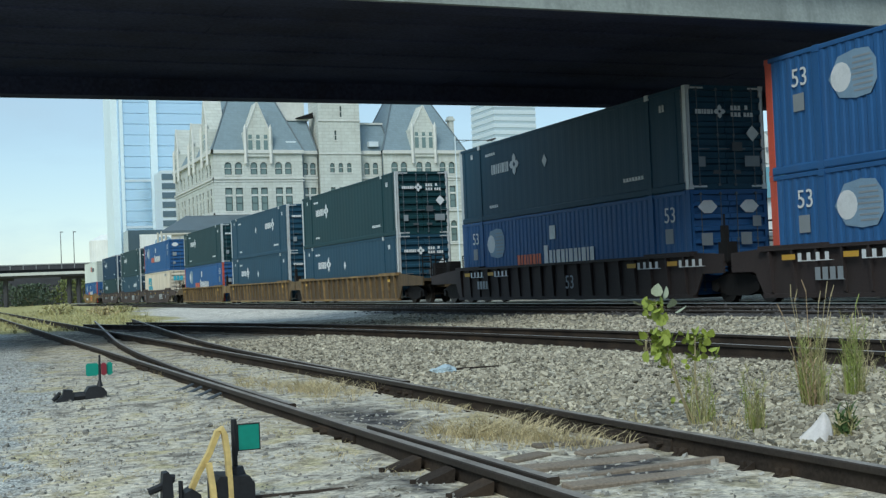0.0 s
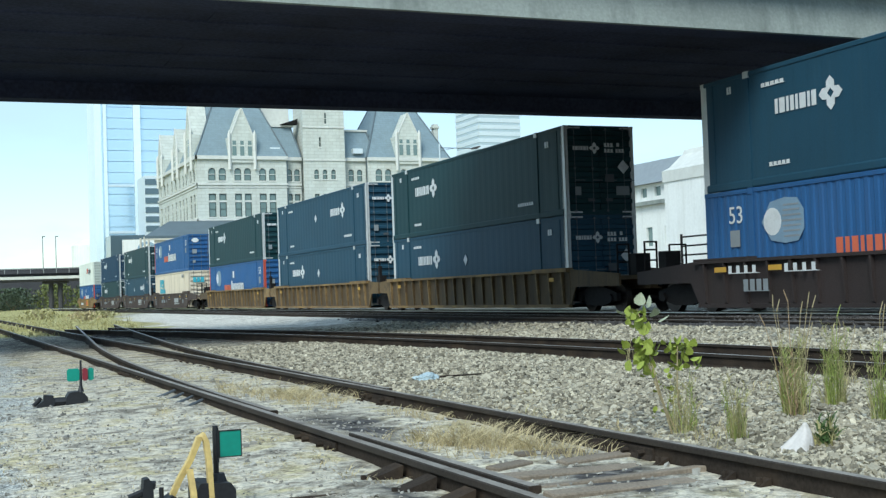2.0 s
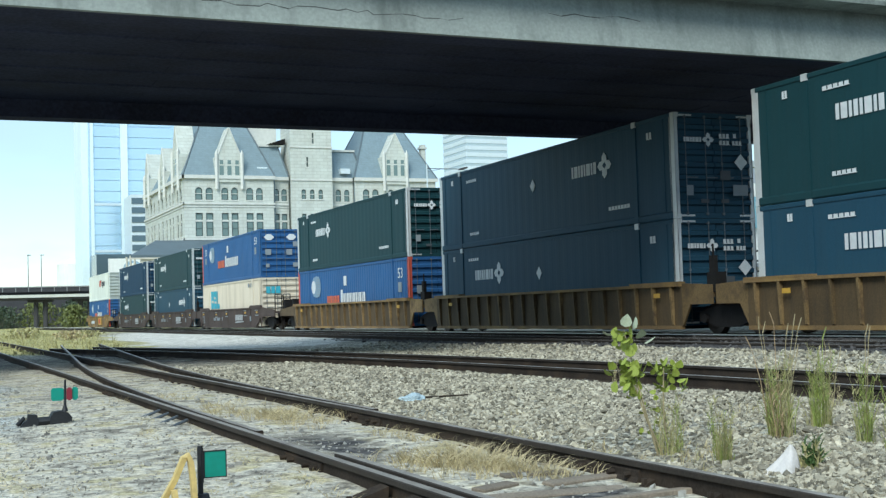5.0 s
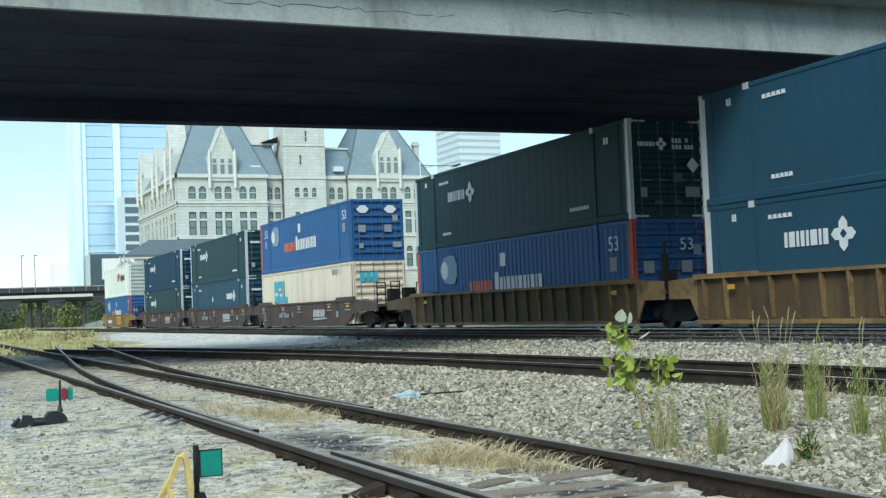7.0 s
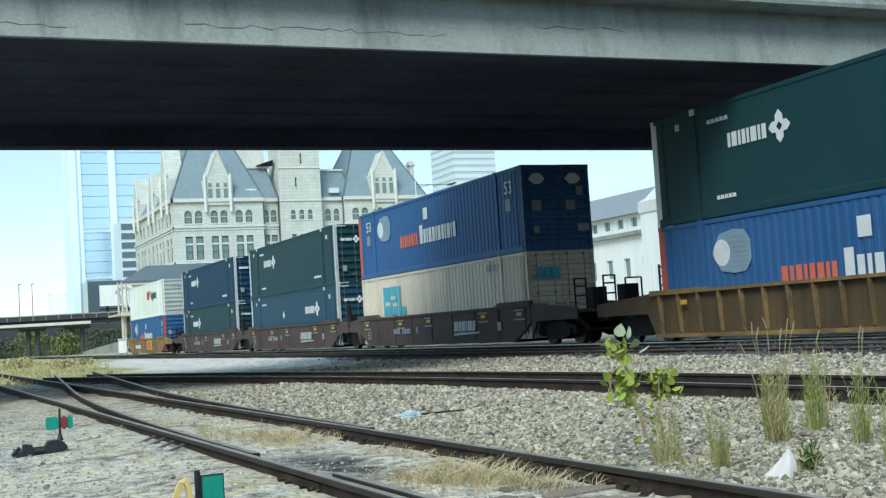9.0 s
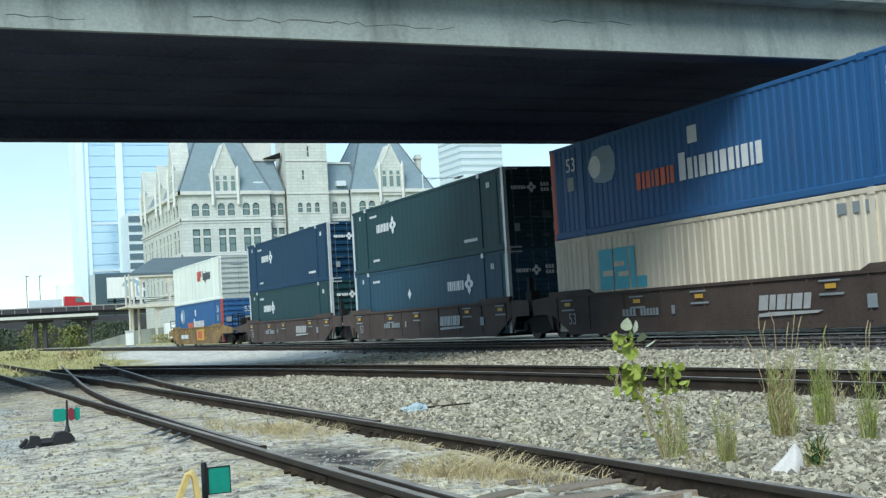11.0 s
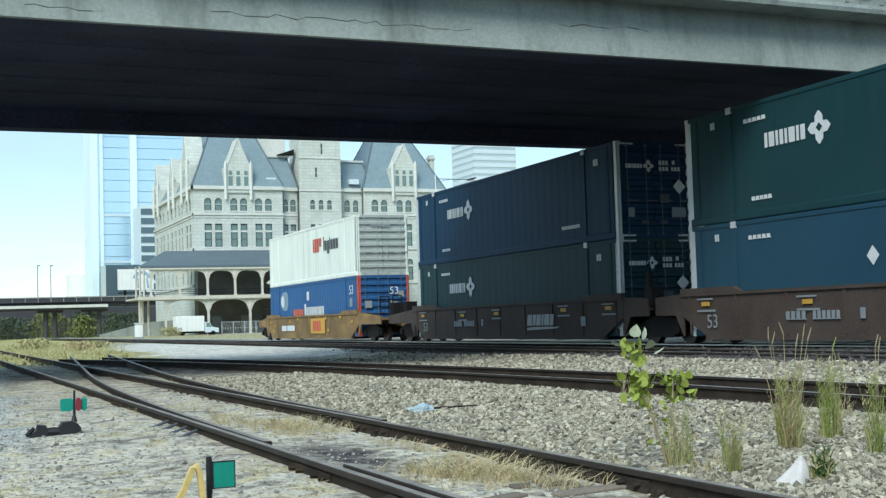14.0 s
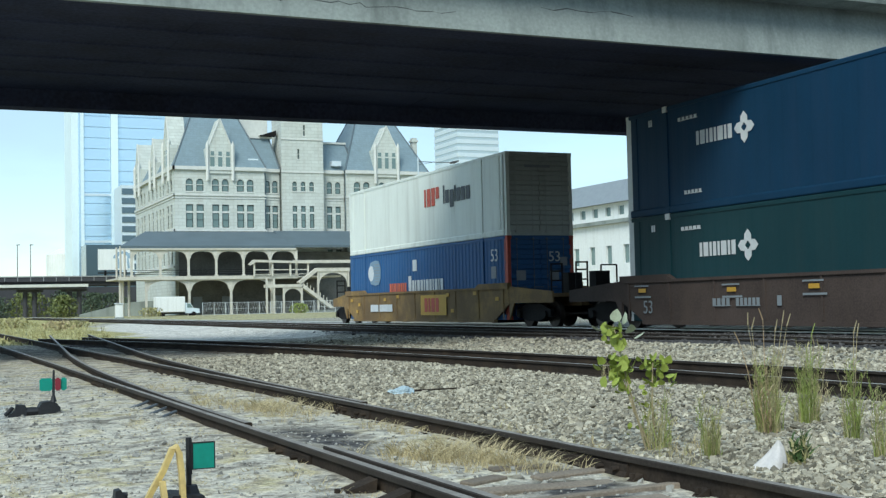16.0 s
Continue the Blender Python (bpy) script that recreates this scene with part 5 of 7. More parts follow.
arcade(32.0, 58.5, 6, 8.6, 10.3, 191.9, 6.0, 10.3)
arcade(34.2, 54.3, 3, 3.6, 5.7, 191.9, -0.2, 5.7)
for x in (31.2, 32.6, 30.6):
    bm = bmesh.new()
    rod(bm, (x, 193 + (x - 30) * 2, -0.2), (x, 193 + (x - 30) * 2, 5.75), 0.2, n=6)
    part("post", bm, M_WOODW, canopy)
for i in range(3):
    bm = bmesh.new()
    rod(bm, (31.6, 196 + i * 4.0, 6.0), (31.6, 196 + i * 4.0, 11.3), 0.16, n=6)
    part("post", bm, M_WOODW, canopy)
# dark sheet before the limestone stands in for shade behind the arcade
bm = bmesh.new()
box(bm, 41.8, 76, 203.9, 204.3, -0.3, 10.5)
part("backdrop", bm, M_ARCSHADE, canopy, "dark recessed wall behind the arcade")
for x in (49.0, 57.8, 44.0):
    bm = bmesh.new()
    box(bm, x, x + 1.6, 203.7, 203.895, 0.0, 3.0)
    part("door", bm, M_DECAL_GREY, canopy)
bm = bmesh.new()
for z in (6.5, 6.8, 7.1):
    rod(bm, (32, 191.9, z), (58.5, 191.9, z), 0.04, n=5)
part("railing", bm, M_BLACK, canopy)

stair = thing("outside_stair", "white painted timber outside stair with arched openings", "stair")
for x in (52.8, 54.0, 55.6, 58.6, 61.4, 66.6):
    bm = bmesh.new()
    box(bm, x - 0.14, x + 0.14, 189.4, 189.7, -0.25, 7.2 if x in (61.4, 66.6) else 5.6 if x < 54.5 else 4.4)
    part("post", bm, M_WOODW, stair)
bm = bmesh.new()
prism(bm, [(52.6, 4.1), (58.8, 4.1), (58.8, 4.6), (52.6, 4.6)], "y", 189.3, 190.6)
part("landing", bm, M_WOODW, stair)
bm = bmesh.new()
prism(bm, [(58.4, 4.6), (61.2, 6.6), (61.2, 7.2), (58.0, 4.9)], "y", 189.3, 190.6)
part("upper_flight", bm, M_WOODW, stair)
bm = bmesh.new()
prism(bm, [(58.6, 4.1), (63.4, 0.6), (64.2, 0.6), (58.8, 4.7)], "y", 189.3, 190.6)
part("lower_flight", bm, M_WOODW, stair)
bm = bmesh.new()
prism(bm, [(61.2, 6.6), (66.8, 6.6), (66.8, 7.2), (61.2, 7.2)], "y", 189.3, 190.6)
part("top_beam", bm, M_WOODW, stair)
bm = bmesh.new()
prism(bm, [(59.5, -0.2), (66.0, -0.2), (66.0, 0.35), (59.5, 0.35)], "y", 188.5, 190.6)
part("plinth", bm, M_CONC, stair)
bm = bmesh.new()
box(bm, 58.0, 70.0, 192, 192.3, 8.1, 8.6)
part("canopy_beam", bm, M_WOODW, canopy)

for x in (51.2, 54.2, 57.2, 60.2):
    bm = bmesh.new()
    box(bm, x - 0.14, x + 0.14, 190.9, 191.15, 5.95, 8.4)
    part("balcony_post", bm, M_WOODW, stair)
bm = bmesh.new()
prism(bm, [(50.2, 7.9), (51.0, 8.65), (60.6, 8.35), (60.6, 8.0), (51.4, 8.25), (50.5, 7.7)], "y", 190.6, 191.3)
part("stair_roof", bm, M_WOODW, stair, "white painted timber roof edge over the stair")
for za, zb in ((6.95, 7.1), (6.25, 6.35)):
    bm = bmesh.new()
    box(bm, 51.2, 60.2, 190.95, 191.1, za, zb)
    part("balcony_rail", bm, M_WOODW, stair)
for i in range(9):
    bm = bmesh.new()
    box(bm, 58.9 + i * 0.55, 59.0 + i * 0.55, 189.35, 189.45, 4.3 - i * 0.42, 5.2 - i * 0.40)
    part("baluster", bm, M_WOODW, stair)
for a, b, zs, zt in ((55.7, 58.5, 2.6, 4.1), (61.6, 66.4, 4.6, 6.6)):
    bm = bmesh.new()
    for k in range(10):
        t0, t1 = math.pi * k / 10, math.pi * (k + 1) / 10
        m_, r_ = (a + b) / 2, (b - a) / 2
        p, q = m_ - r_ * math.cos(t0), m_ - r_ * math.cos(t1)
        prism(bm, [(p, zs + (zt - 0.2 - zs) * math.sin(t0)), (q, zs + (zt - 0.2 - zs) * math.sin(t1)), (q, zt), (p, zt)], "y", 189.45, 189.65)
    bmesh.ops.remove_doubles(bm, verts=bm.verts[:], dist=0.002)
    part("arch", bm, M_WOODW, stair)

fence = thing("chain_link_fence", "grey chain link fence in front of the station", "fence")
for i in range(14):
    bm = bmesh.new()
    rod(bm, (42 + i * 1.8, 187.5, -0.2), (42 + i * 1.8, 187.5, 1.9), 0.06, n=5)
    part("post", bm, M_ALU, fence)
bm = bmesh.new()
for z in (0.0, 0.9, 1.85):
    rod(bm, (42, 187.5, z), (65.4, 187.5, z), 0.03, n=4)
for i in range(60):
    x = 42 + i * 0.39
    rod(bm, (x, 187.5, -0.1), (x + 0.39, 187.5, 1.85), 0.015, n=3)
    rod(bm, (x + 0.39, 187.5, -0.1), (x, 187.5, 1.85), 0.015, n=3)
tagged(part("wire_mesh", bm, M_ALU, fence), kind="stuff")

van = thing("box_truck", "small white box truck parked before the station", "truck")
bm = bmesh.new()
box(bm, 34.6, 39.0, 186.0, 188.2, 0.55, 2.9)
bmesh.ops.bevel(bm, geom=bm.edges[:], offset=0.06, segments=1, affect="EDGES")
part("cargo_box", bm, M_WALL, van)
bm = bmesh.new()
prism(bm, [(39.05, 0.35), (41.2, 0.35), (41.2, 1.0), (40.3, 1.15), (39.8, 1.9), (39.05, 1.95)], "y", 186.1, 188.1)
part("cab", bm, M_TFRAME, van)
bm = bmesh.new()
prism(bm, [(39.3, 1.2), (40.15, 1.2), (39.75, 1.8), (39.3, 1.85)], "y", 186.06, 186.098)
part("side_window", bm, M_PANE, van)
bm = bmesh.new()
box(bm, 34.7, 40.8, 186.3, 187.9, 0.28, 0.54)
part("chassis", bm, M_BLACK, van)
for x in (35.6, 40.3):
    for y in (186.05, 187.85):
        bm = bmesh.new()
        rod(bm, (x, y, 0.22), (x, y + 0.25, 0.22), 0.38, n=14)
        part("wheel", bm, M_BLACK, van)

cab_box = thing("signal_cabinet", "white painted metal trackside signal cabinet", "cabinet")
bm = bmesh.new()
box(bm, 23.4, 24.3, 152, 152.8, 0.1, 1.75)
bmesh.ops.bevel(bm, geom=bm.edges[:], offset=0.04, segments=1, affect="EDGES")
part("body", bm, M_WALL, cab_box)
bm = bmesh.new()
prism(bm, [(23.3, 1.75), (24.4, 1.75), (24.3, 1.9), (23.4, 1.9)], "y", 151.9, 152.9)
part("lid", bm, M_ALU, cab_box)
bm = bmesh.new()
box(bm, 23.3, 24.4, 151.9, 152.9, -0.25, 0.1)
part("plinth", bm, M_CONC, cab_box)

# ---- far road bridge ----
far = thing("far_road_bridge", "low concrete road bridge on paired columns", "bridge", kind="structure")
bm = bmesh.new()
box(bm, -160, 140, 230, 240, 5.75, 6.5)
part("deck", bm, M_BEAM2D, far)
bm = bmesh.new()
box(bm, -160, 140, 229.4, 229.7, 6.45, 7.25)
part("parapet", bm, M_BEAM2D, far)
bm = bmesh.new()
box(bm, -160, 140, 229.3, 229.9, 7.25, 7.45)
part("handrail", bm, M_BEAM2, far)
bm = bmesh.new()
box(bm, -160, 29.6, 224, 229.2, 5.0, 5.75)
part("lower_deck", bm, M_BEAM2D, far)
bm = bmesh.new()
box(bm, -160, 29.7, 223.7, 224.0, 5.35, 5.85)
part("lower_edge", bm, M_STONE_L, far, "pale concrete edge beam")
for x in (-16.8, -4.6, 7.7, 20.0, 27.6):
    for dx in (-0.8, 0.8):
        bm = bmesh.new()
        rod(bm, (x + dx, 226, -0.3), (x + dx, 226, 4.6), 0.42, n=10)
        part("column", bm, M_BEAM2D, far)
    bm = bmesh.new()
    box(bm, x - 2.2, x + 2.2, 225.4, 226.6, 4.55, 5.0)
    part("cross_head", bm, M_BEAM2D, far)
for i in range(44):
    bm = bmesh.new()
    box(bm, -50 + i * 2.2, -49.86 + i * 2.2, 229.3, 229.36, 6.5, 7.25)
    part("baluster", bm, M_BEAM2, far)
# scaled about the camera's eye: farther off, yet unchanged in the camera's view
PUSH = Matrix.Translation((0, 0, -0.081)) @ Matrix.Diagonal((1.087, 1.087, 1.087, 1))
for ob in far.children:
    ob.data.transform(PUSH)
for x in (20.3, 22.8, -8.7):
    lamp = thing("street_lamp", "slim grey street lamp post on the far bridge", "lamp", "bridge lamps")
    bm = bmesh.new()
    rod(bm, (x, 255.4, 6.95), (x, 255.4, 14.5), 0.09, 0.06, n=6)
    part("pole", bm, M_BEAM2D, lamp)
    bm = bmesh.new()
    box(bm, x - 0.12, x + 0.5, 255.25, 255.55, 14.4, 14.55)
    part("lamp_head", bm, M_BEAM2D, lamp)

# ---- city behind ----
# unseen block behind the camera, added to hold back low sky light
behind = thing("warehouse", "long dark brick warehouse behind the yard", "building", kind="structure")
bm = bmesh.new()
box(bm, -90, 90, -44, -30, -0.3, 12)
part("wall", bm, mat("dark_brick", (0.12, 0.075, 0.06), 0.9, 0, 0.25, 0.4, 6), behind)
bm = bmesh.new()
box(bm, -90.4, 90.4, -44.4, -29.6, 12.0, 12.5)
part("roof", bm, M_BEAM2D, behind)
tower = thing("glass_tower", "tall pale blue glass office tower with white piers", "building")
bm = bmesh.new()
box(bm, 52.1, 92.0, 421, 440, 0, 118)
part("core", bm, M_PIER, tower)
for i in range(31):
    z = 4 + i * 3.7
    for x0, x1 in ((54.8, 63.5), (66.0, 92.0)):
        bm = bmesh.new()
        box(bm, x0, x1, 420.55, 420.99, z, z + 3.5)
        part("glass_band", bm, M_TGLASS, tower)
bm = bmesh.new()
box(bm, 50.7, 52.09, 421, 440, 0, 118)
part("side_panel", bm, M_PIER, tower)
for x0, x1, d in ((50.7, 54.7, 0.0), (63.6, 65.9, -0.3)):
    bm = bmesh.new()
    box(bm, x0, x1, 420 + d, 420.98, 0, 118)
    part("pier", bm, M_PIER, tower, "pale tower pier")
bm = bmesh.new()
box(bm, 52.9, 53.4, 419.8, 419.99, 0, 118)
part("pier_groove", bm, M_TGLASS, tower)
for z in (39.7, 23.9):
    bm = bmesh.new()
    box(bm, 54.7, 92, 420.2, 420.54, z, z + 0.8)
    part("ledge", bm, M_TFRAME, tower)
block = thing("office_block", "grey office block with dark window bands", "building")
bm = bmesh.new()
box(bm, 62.9, 80, 395, 410, 0, 41)
part("core", bm, M_TFRAME, block)
for i in range(12):
    bm = bmesh.new()
    box(bm, 63.0, 80, 394.8, 394.995, 5 + i * 3, 6.9 + i * 3)
    part("window_band", bm, M_TGLASS2, block)
bm = bmesh.new()
box(bm, 52.0, 62.8, 396, 408, 0, 22)
part("annex", bm, M_TGLASS2, block)

tower2 = thing("office_tower", "pale grey office tower with horizontal window bands", "building")
bm = bmesh.new()
prism(bm, [(238.6, 520.2), (260.2, 520.2), (260.2, 547), (238.6, 547)], "z", 0, 120)
part("core", bm, M_TGLASS3, tower2)
for i in range(36):
    z = 3 + i * 3.2
    bm = bmesh.new()
    prism(bm, [(238.4, 520), (260.4, 520), (260.4, 547.2), (238.4, 547.2)], "z", z, z + 1.9)
    part("spandrel", bm, M_TFRAME, tower2)

pale = thing("round_white_building", "pale round white building behind the far bridge", "building")
bm = bmesh.new()
prism(bm, [(54.9 + 8.2 * math.cos(k * math.pi / 14), 462 + 8.2 * math.sin(k * math.pi / 14)) for k in range(28)], "z", 0, 21.8)
part("wall", bm, M_WALL, pale)
bm = bmesh.new()
rod(bm, (54.9, 462, 21.8), (54.9, 462, 24.0), 8.2, 4.0, 28)
part("roof", bm, M_WALL, pale)

bill = thing("billboard", "white advertising billboard with a blue arch picture", "billboard")
bm = bmesh.new()
box(bm, 48.9, 58.8, 348, 348.4, 12.4, 18.2)
part("panel", bm, M_WALL, bill)
bm = bmesh.new()
for j in range(12):
    a0, a1 = math.pi * j / 12, math.pi * (j + 1) / 12
    prism(bm, [(55.6 + 2.6 * math.cos(a0), 15.6 + 2.0 * math.sin(a0)), (55.6 + 2.6 * math.cos(a1), 15.6 + 2.0 * math.sin(a1)), (55.6 + 1.3 * math.cos(a1), 15.6 + 1.3 * math.sin(a1)), (55.6 + 1.3 * math.cos(a0), 15.6 + 1.3 * math.sin(a0))], "y", 347.95, 347.99)
prism(bm, [(54.3, 12.8), (54.8, 12.8), (54.6, 15.6), (54.2, 15.6)], "y", 347.95, 347.99)
prism(bm, [(56.9, 12.8), (57.6, 12.8), (57.2, 15.6), (56.7, 15.6)], "y", 347.95, 347.99)
part("picture", bm, M_TGLASS, bill)
bm = bmesh.new()
box(bm, 48.9, 58.8, 347.6, 349.2, 11.4, 11.7)
for x in (51, 56.5):
    rod(bm, (x, 349, 0), (x, 349, 12.4), 0.3, n=8)
part("support", bm, M_BLACK, bill)

# ---- buildings beyond the train ----
wh = thing("warehouse", "long white two-storey warehouse with grey roof", "building")
whp = face_side(60.0)
wins = [(76.0 + i * 3.0, 77.0 + i * 3.0, 4.3, 6.0, False, None) for i in range(13)] + [(76.3 + i * 2.3, 77.3 + i * 2.3, 8.75, 9.6, False, None) for i in range(17)]
bm = bmesh.new()
pierced(bm, 70, 116.6, -0.3, 9.9, [w[:5] for w in wins], whp, 0.3)
part("wall", bm, M_WALL, wh)
for a, b, c, d, _, _ in wins:
    bm = bmesh.new()
    box(bm, 60.2, 60.28, a - 0.02, b + 0.02, c - 0.02, d + 0.02)
    part("window", bm, M_PANE, wh)
bm = bmesh.new()
box(bm, 60.35, 76, 70.2, 116.4, -0.3, 9.85)
box(bm, 60.1, 76, 70.001, 70.19, -0.3, 9.85)
part("inner_wall", bm, M_WALL, wh)
bm = bmesh.new()
prism(bm, [(59.4, 9.9), (77, 9.9), (77, 12.2), (61.5, 12.2)], "y", 84, 117.0)
part("roof", bm, M_DECAL_GREY, wh)
bm = bmesh.new()
box(bm, 59.55, 59.99, 69.9, 116.6, 8.0, 8.35)
part("ledge", bm, M_CONC, wh)
gh = thing("gabled_house", "pale stucco house with stepped gable", "building")
bm = bmesh.new()
prism(bm, [(54.4, 9.0), (59.3, 9.0), (59.3, 9.9), (58.6, 10.2), (57.3, 11.3), (57.1, 11.7), (56.6, 11.7), (56.4, 11.3), (55.1, 10.2), (54.4, 9.9)], "y", 76.0, 83.5)
part("gable_wall", bm, M_STONE_L, gh)
bm = bmesh.new()
box(bm, 54.5, 59.2, 76.1, 83.4, -0.3, 8.99)
part("wall", bm, M_WALL, gh)
for i in range(2):
    bm = bmesh.new()
    box(bm, 55.0 + i * 1.9, 55.8 + i * 1.9, 75.9, 76.08, 6.9, 8.2)
    part("window", bm, M_PANE, gh)
for i in range(3):
    bm = bmesh.new()
    box(bm, 55.9 + i * 0.7, 56.25 + i * 0.7, 75.85, 75.995, 9.9, 10.2)
    part("window", bm, M_DECAL_GREY, gh)
shop = thing("shop_building", "white shed with pale blue fascia board", "building")
bm = bmesh.new()
box(bm, 47.3, 58, 46, 63.5, -0.3, 5.4)
part("wall", bm, M_WALL, shop)
bm = bmesh.new()
box(bm, 47.0, 58.2, 45.8, 63.8, 5.4, 7.3)
part("fascia", bm, mat("pale_blue_metal", (0.20, 0.42, 0.50), 0.5, 0, 0.1, 0.5, 10), shop, "pale blue fascia board")
bm = bmesh.new()
prism(bm, [(0, 0), (2.6, 0.0), (2.8, 0.35), (2.6, 0.7), (0, 0.7)], "z", 0, 0.03)
sg = part("sign_panel", bm, M_TFRAME, shop)
sg.matrix_local = Matrix.Translation((46.98, 51.5, 5.9)) @ Matrix(((0, 0, -1, 0), (-1, 0, 0, 0), (0, 1, 0, 0), (0, 0, 0, 1)))
bm = bmesh.new()
box(bm, 46.7, 47.28, 46, 63.5, 3.0, 3.25)
part("ledge", bm, M_DECAL_GREY, shop)
for y in (48.2, 50.6, 54.5, 58.6, 61.2):
    bm = bmesh.new()
    box(bm, 47.2, 47.29, y, y + 1.0, 1.6, 2.8)
    part("window", bm, M_PANE, shop)
rail_f = thing("walkway_railing", "dark steel walkway railing beside the white shed", "railing")
bm = bmesh.new()
for z in (3.3, 3.9, 4.5):
    rod(bm, (45.6, 47, z - 0.6), (45.6, 68, z - 0.6), 0.06, n=5)
part("rail", bm, M_BLACK, rail_f)
for i in range(8):
    bm = bmesh.new()
    rod(bm, (45.6, 47 + i * 3, -0.2), (45.6, 47 + i * 3, 4.1), 0.09, n=5)
    part("post", bm, M_BLACK, rail_f)
hall = thing("pale_hall", "large pale hall with shallow roof in the distance", "building")
bm = bmesh.new()
prism(bm, [(118, -0.3), (175, -0.3), (175, 20), (160, 22.5), (118, 21.5)], "y", 150, 178)
part("wall", bm, M_WALL, hall)
bm = bmesh.new()
prism(bm, [(116, 21.2), (177, 21.2), (160, 24.5), (124, 23.6)], "y", 149, 179)
part("roof", bm, M_CONC, hall)

# a lorry crosses the far bridge
lorry = thing("lorry", "red lorry cab with white trailer crossing the far bridge", "lorry")
M_LRED = mat("lorry_red", (0.50, 0.03, 0.04), 0.4, 0, 0.1, 1, 10)
bm = bmesh.new()
prism(bm, [(0.0, 0.5), (5.2, 0.5), (5.2, 1.6), (3.9, 1.75), (3.4, 2.9), (0.9, 3.1), (0.0, 3.1)], "y", -1.2, 1.2)
cabp = part("cab", bm, M_LRED, lorry, "red lorry cab")
bm = bmesh.new()
prism(bm, [(2.1, 1.8), (3.7, 1.8), (3.3, 2.7), (2.1, 2.75)], "y", -1.26, -1.202)
part("side_window", bm, M_PANE, cabp)
bm = bmesh.new()
box(bm, -6.6, -0.5, -1.25, 1.25, 1.1, 2.6)
part("trailer", bm, M_TFRAME, lorry)
bm = bmesh.new()
box(bm, -6.4, 4.6, -0.9, 0.9, 0.55, 0.95)
part("chassis", bm, M_BLACK, lorry)
for wx in (-5.6, -4.4, 0.8, 4.0):
    bm = bmesh.new()
    for s in (-1.2, 0.9):
        rod(bm, (wx, s, 0.5), (wx, s + 0.3, 0.5), 0.5, n=14)
    rod(bm, (wx, -1.0, 0.5), (wx, 1.0, 0.5), 0.08, n=6)
    part("wheel", bm, M_BLACK, lorry)


# ---- switch stands ----
M_FLAG = mat("enamel_green", (0.015, 0.27, 0.20), 0.45, 0, 0.1, 3, 30, stain=(0.05, 0.12, 0.09), stain_amt=0.3)
M_FLAGR = mat("enamel_maroon", (0.22, 0.025, 0.04), 0.45, 0, 0.1, 3, 30)
M_LEVER = mat("lever_yellow", (0.66, 0.50, 0.19), 0.6, 0, 0.15, 4, 40, stain=(0.3, 0.2, 0.1), stain_amt=0.5, stain_scale=6)
M_IRON = mat("black_cast_iron", (0.022, 0.024, 0.028), 0.55, 0.3, 0.3, 5, 50, 0.002)

st2 = thing("switch_stand", "black switch stand with yellow lever and green target", "switch stand", "switch stands")
bm = bmesh.new()
prism(bm, [(1.185, -0.17), (1.385, -0.17), (1.385, -0.03), (1.36, 0.005), (1.21, 0.015), (1.185, -0.02)], "y", 6.10, 6.32)
prism(bm, [(1.15, -0.17), (1.42, -0.17), (1.42, -0.14), (1.15, -0.14)], "y", 6.05, 6.38)
rod(bm, (1.31, 6.21, 0.0), (1.31, 6.21, 0.045), 0.055, 0.04, 12)
part("base_casting", bm, M_IRON, st2)
bm = bmesh.new()
rod(bm, (1.31, 6.21, 0.03), (1.31, 6.21, 0.285), 0.014, n=8)
box(bm, 1.298, 1.325, 6.20, 6.225, 0.10, 0.275)
part("mast", bm, M_IRON, st2)
bm = bmesh.new()
prism(bm, [(1.328, 0.130), (1.334, 0.124), (1.436, 0.124), (1.442, 0.130), (1.442, 0.250), (1.436, 0.256), (1.334, 0.256), (1.328, 0.250)], "y", 6.205, 6.213)
target = part("target", bm, M_FLAG, st2, "green enamel target plate")
bm = bmesh.new()
for x0, x1, z0, z1 in ((1.326, 1.444, 0.121, 0.126), (1.326, 1.444, 0.254, 0.259), (1.326, 1.331, 0.126, 0.254), (1.439, 1.444, 0.126, 0.254)):
    box(bm, x0, x1, 6.202, 6.215, z0, z1)
part("rim", bm, M_IRON, target, "dark worn plate rim")


def ribbon(bm, pts, w, t):
    """A flat bar bent along points (x, z, y)."""
    prev = None
    for i, (x, z, y) in enumerate(pts):
        a, b = pts[max(0, i - 1)], pts[min(len(pts) - 1, i + 1)]
        d = Vector((b[0] - a[0], 0, b[1] - a[1])).normalized()
        nrm = Vector((d.z, 0, -d.x)) * t
        cur = [bm.verts.new((x + nrm.x * p, y + w * q, z + nrm.z * p)) for p, q in ((-1, -1), (1, -1), (1, 1), (-1, 1))]
        if prev:
            for k in range(4):
                bm.faces.new((prev[k], prev[(k + 1) % 4], cur[(k + 1) % 4], cur[k]))
        else:
            bm.faces.new(cur[::-1])
        prev = cur
    bm.faces.new(prev)


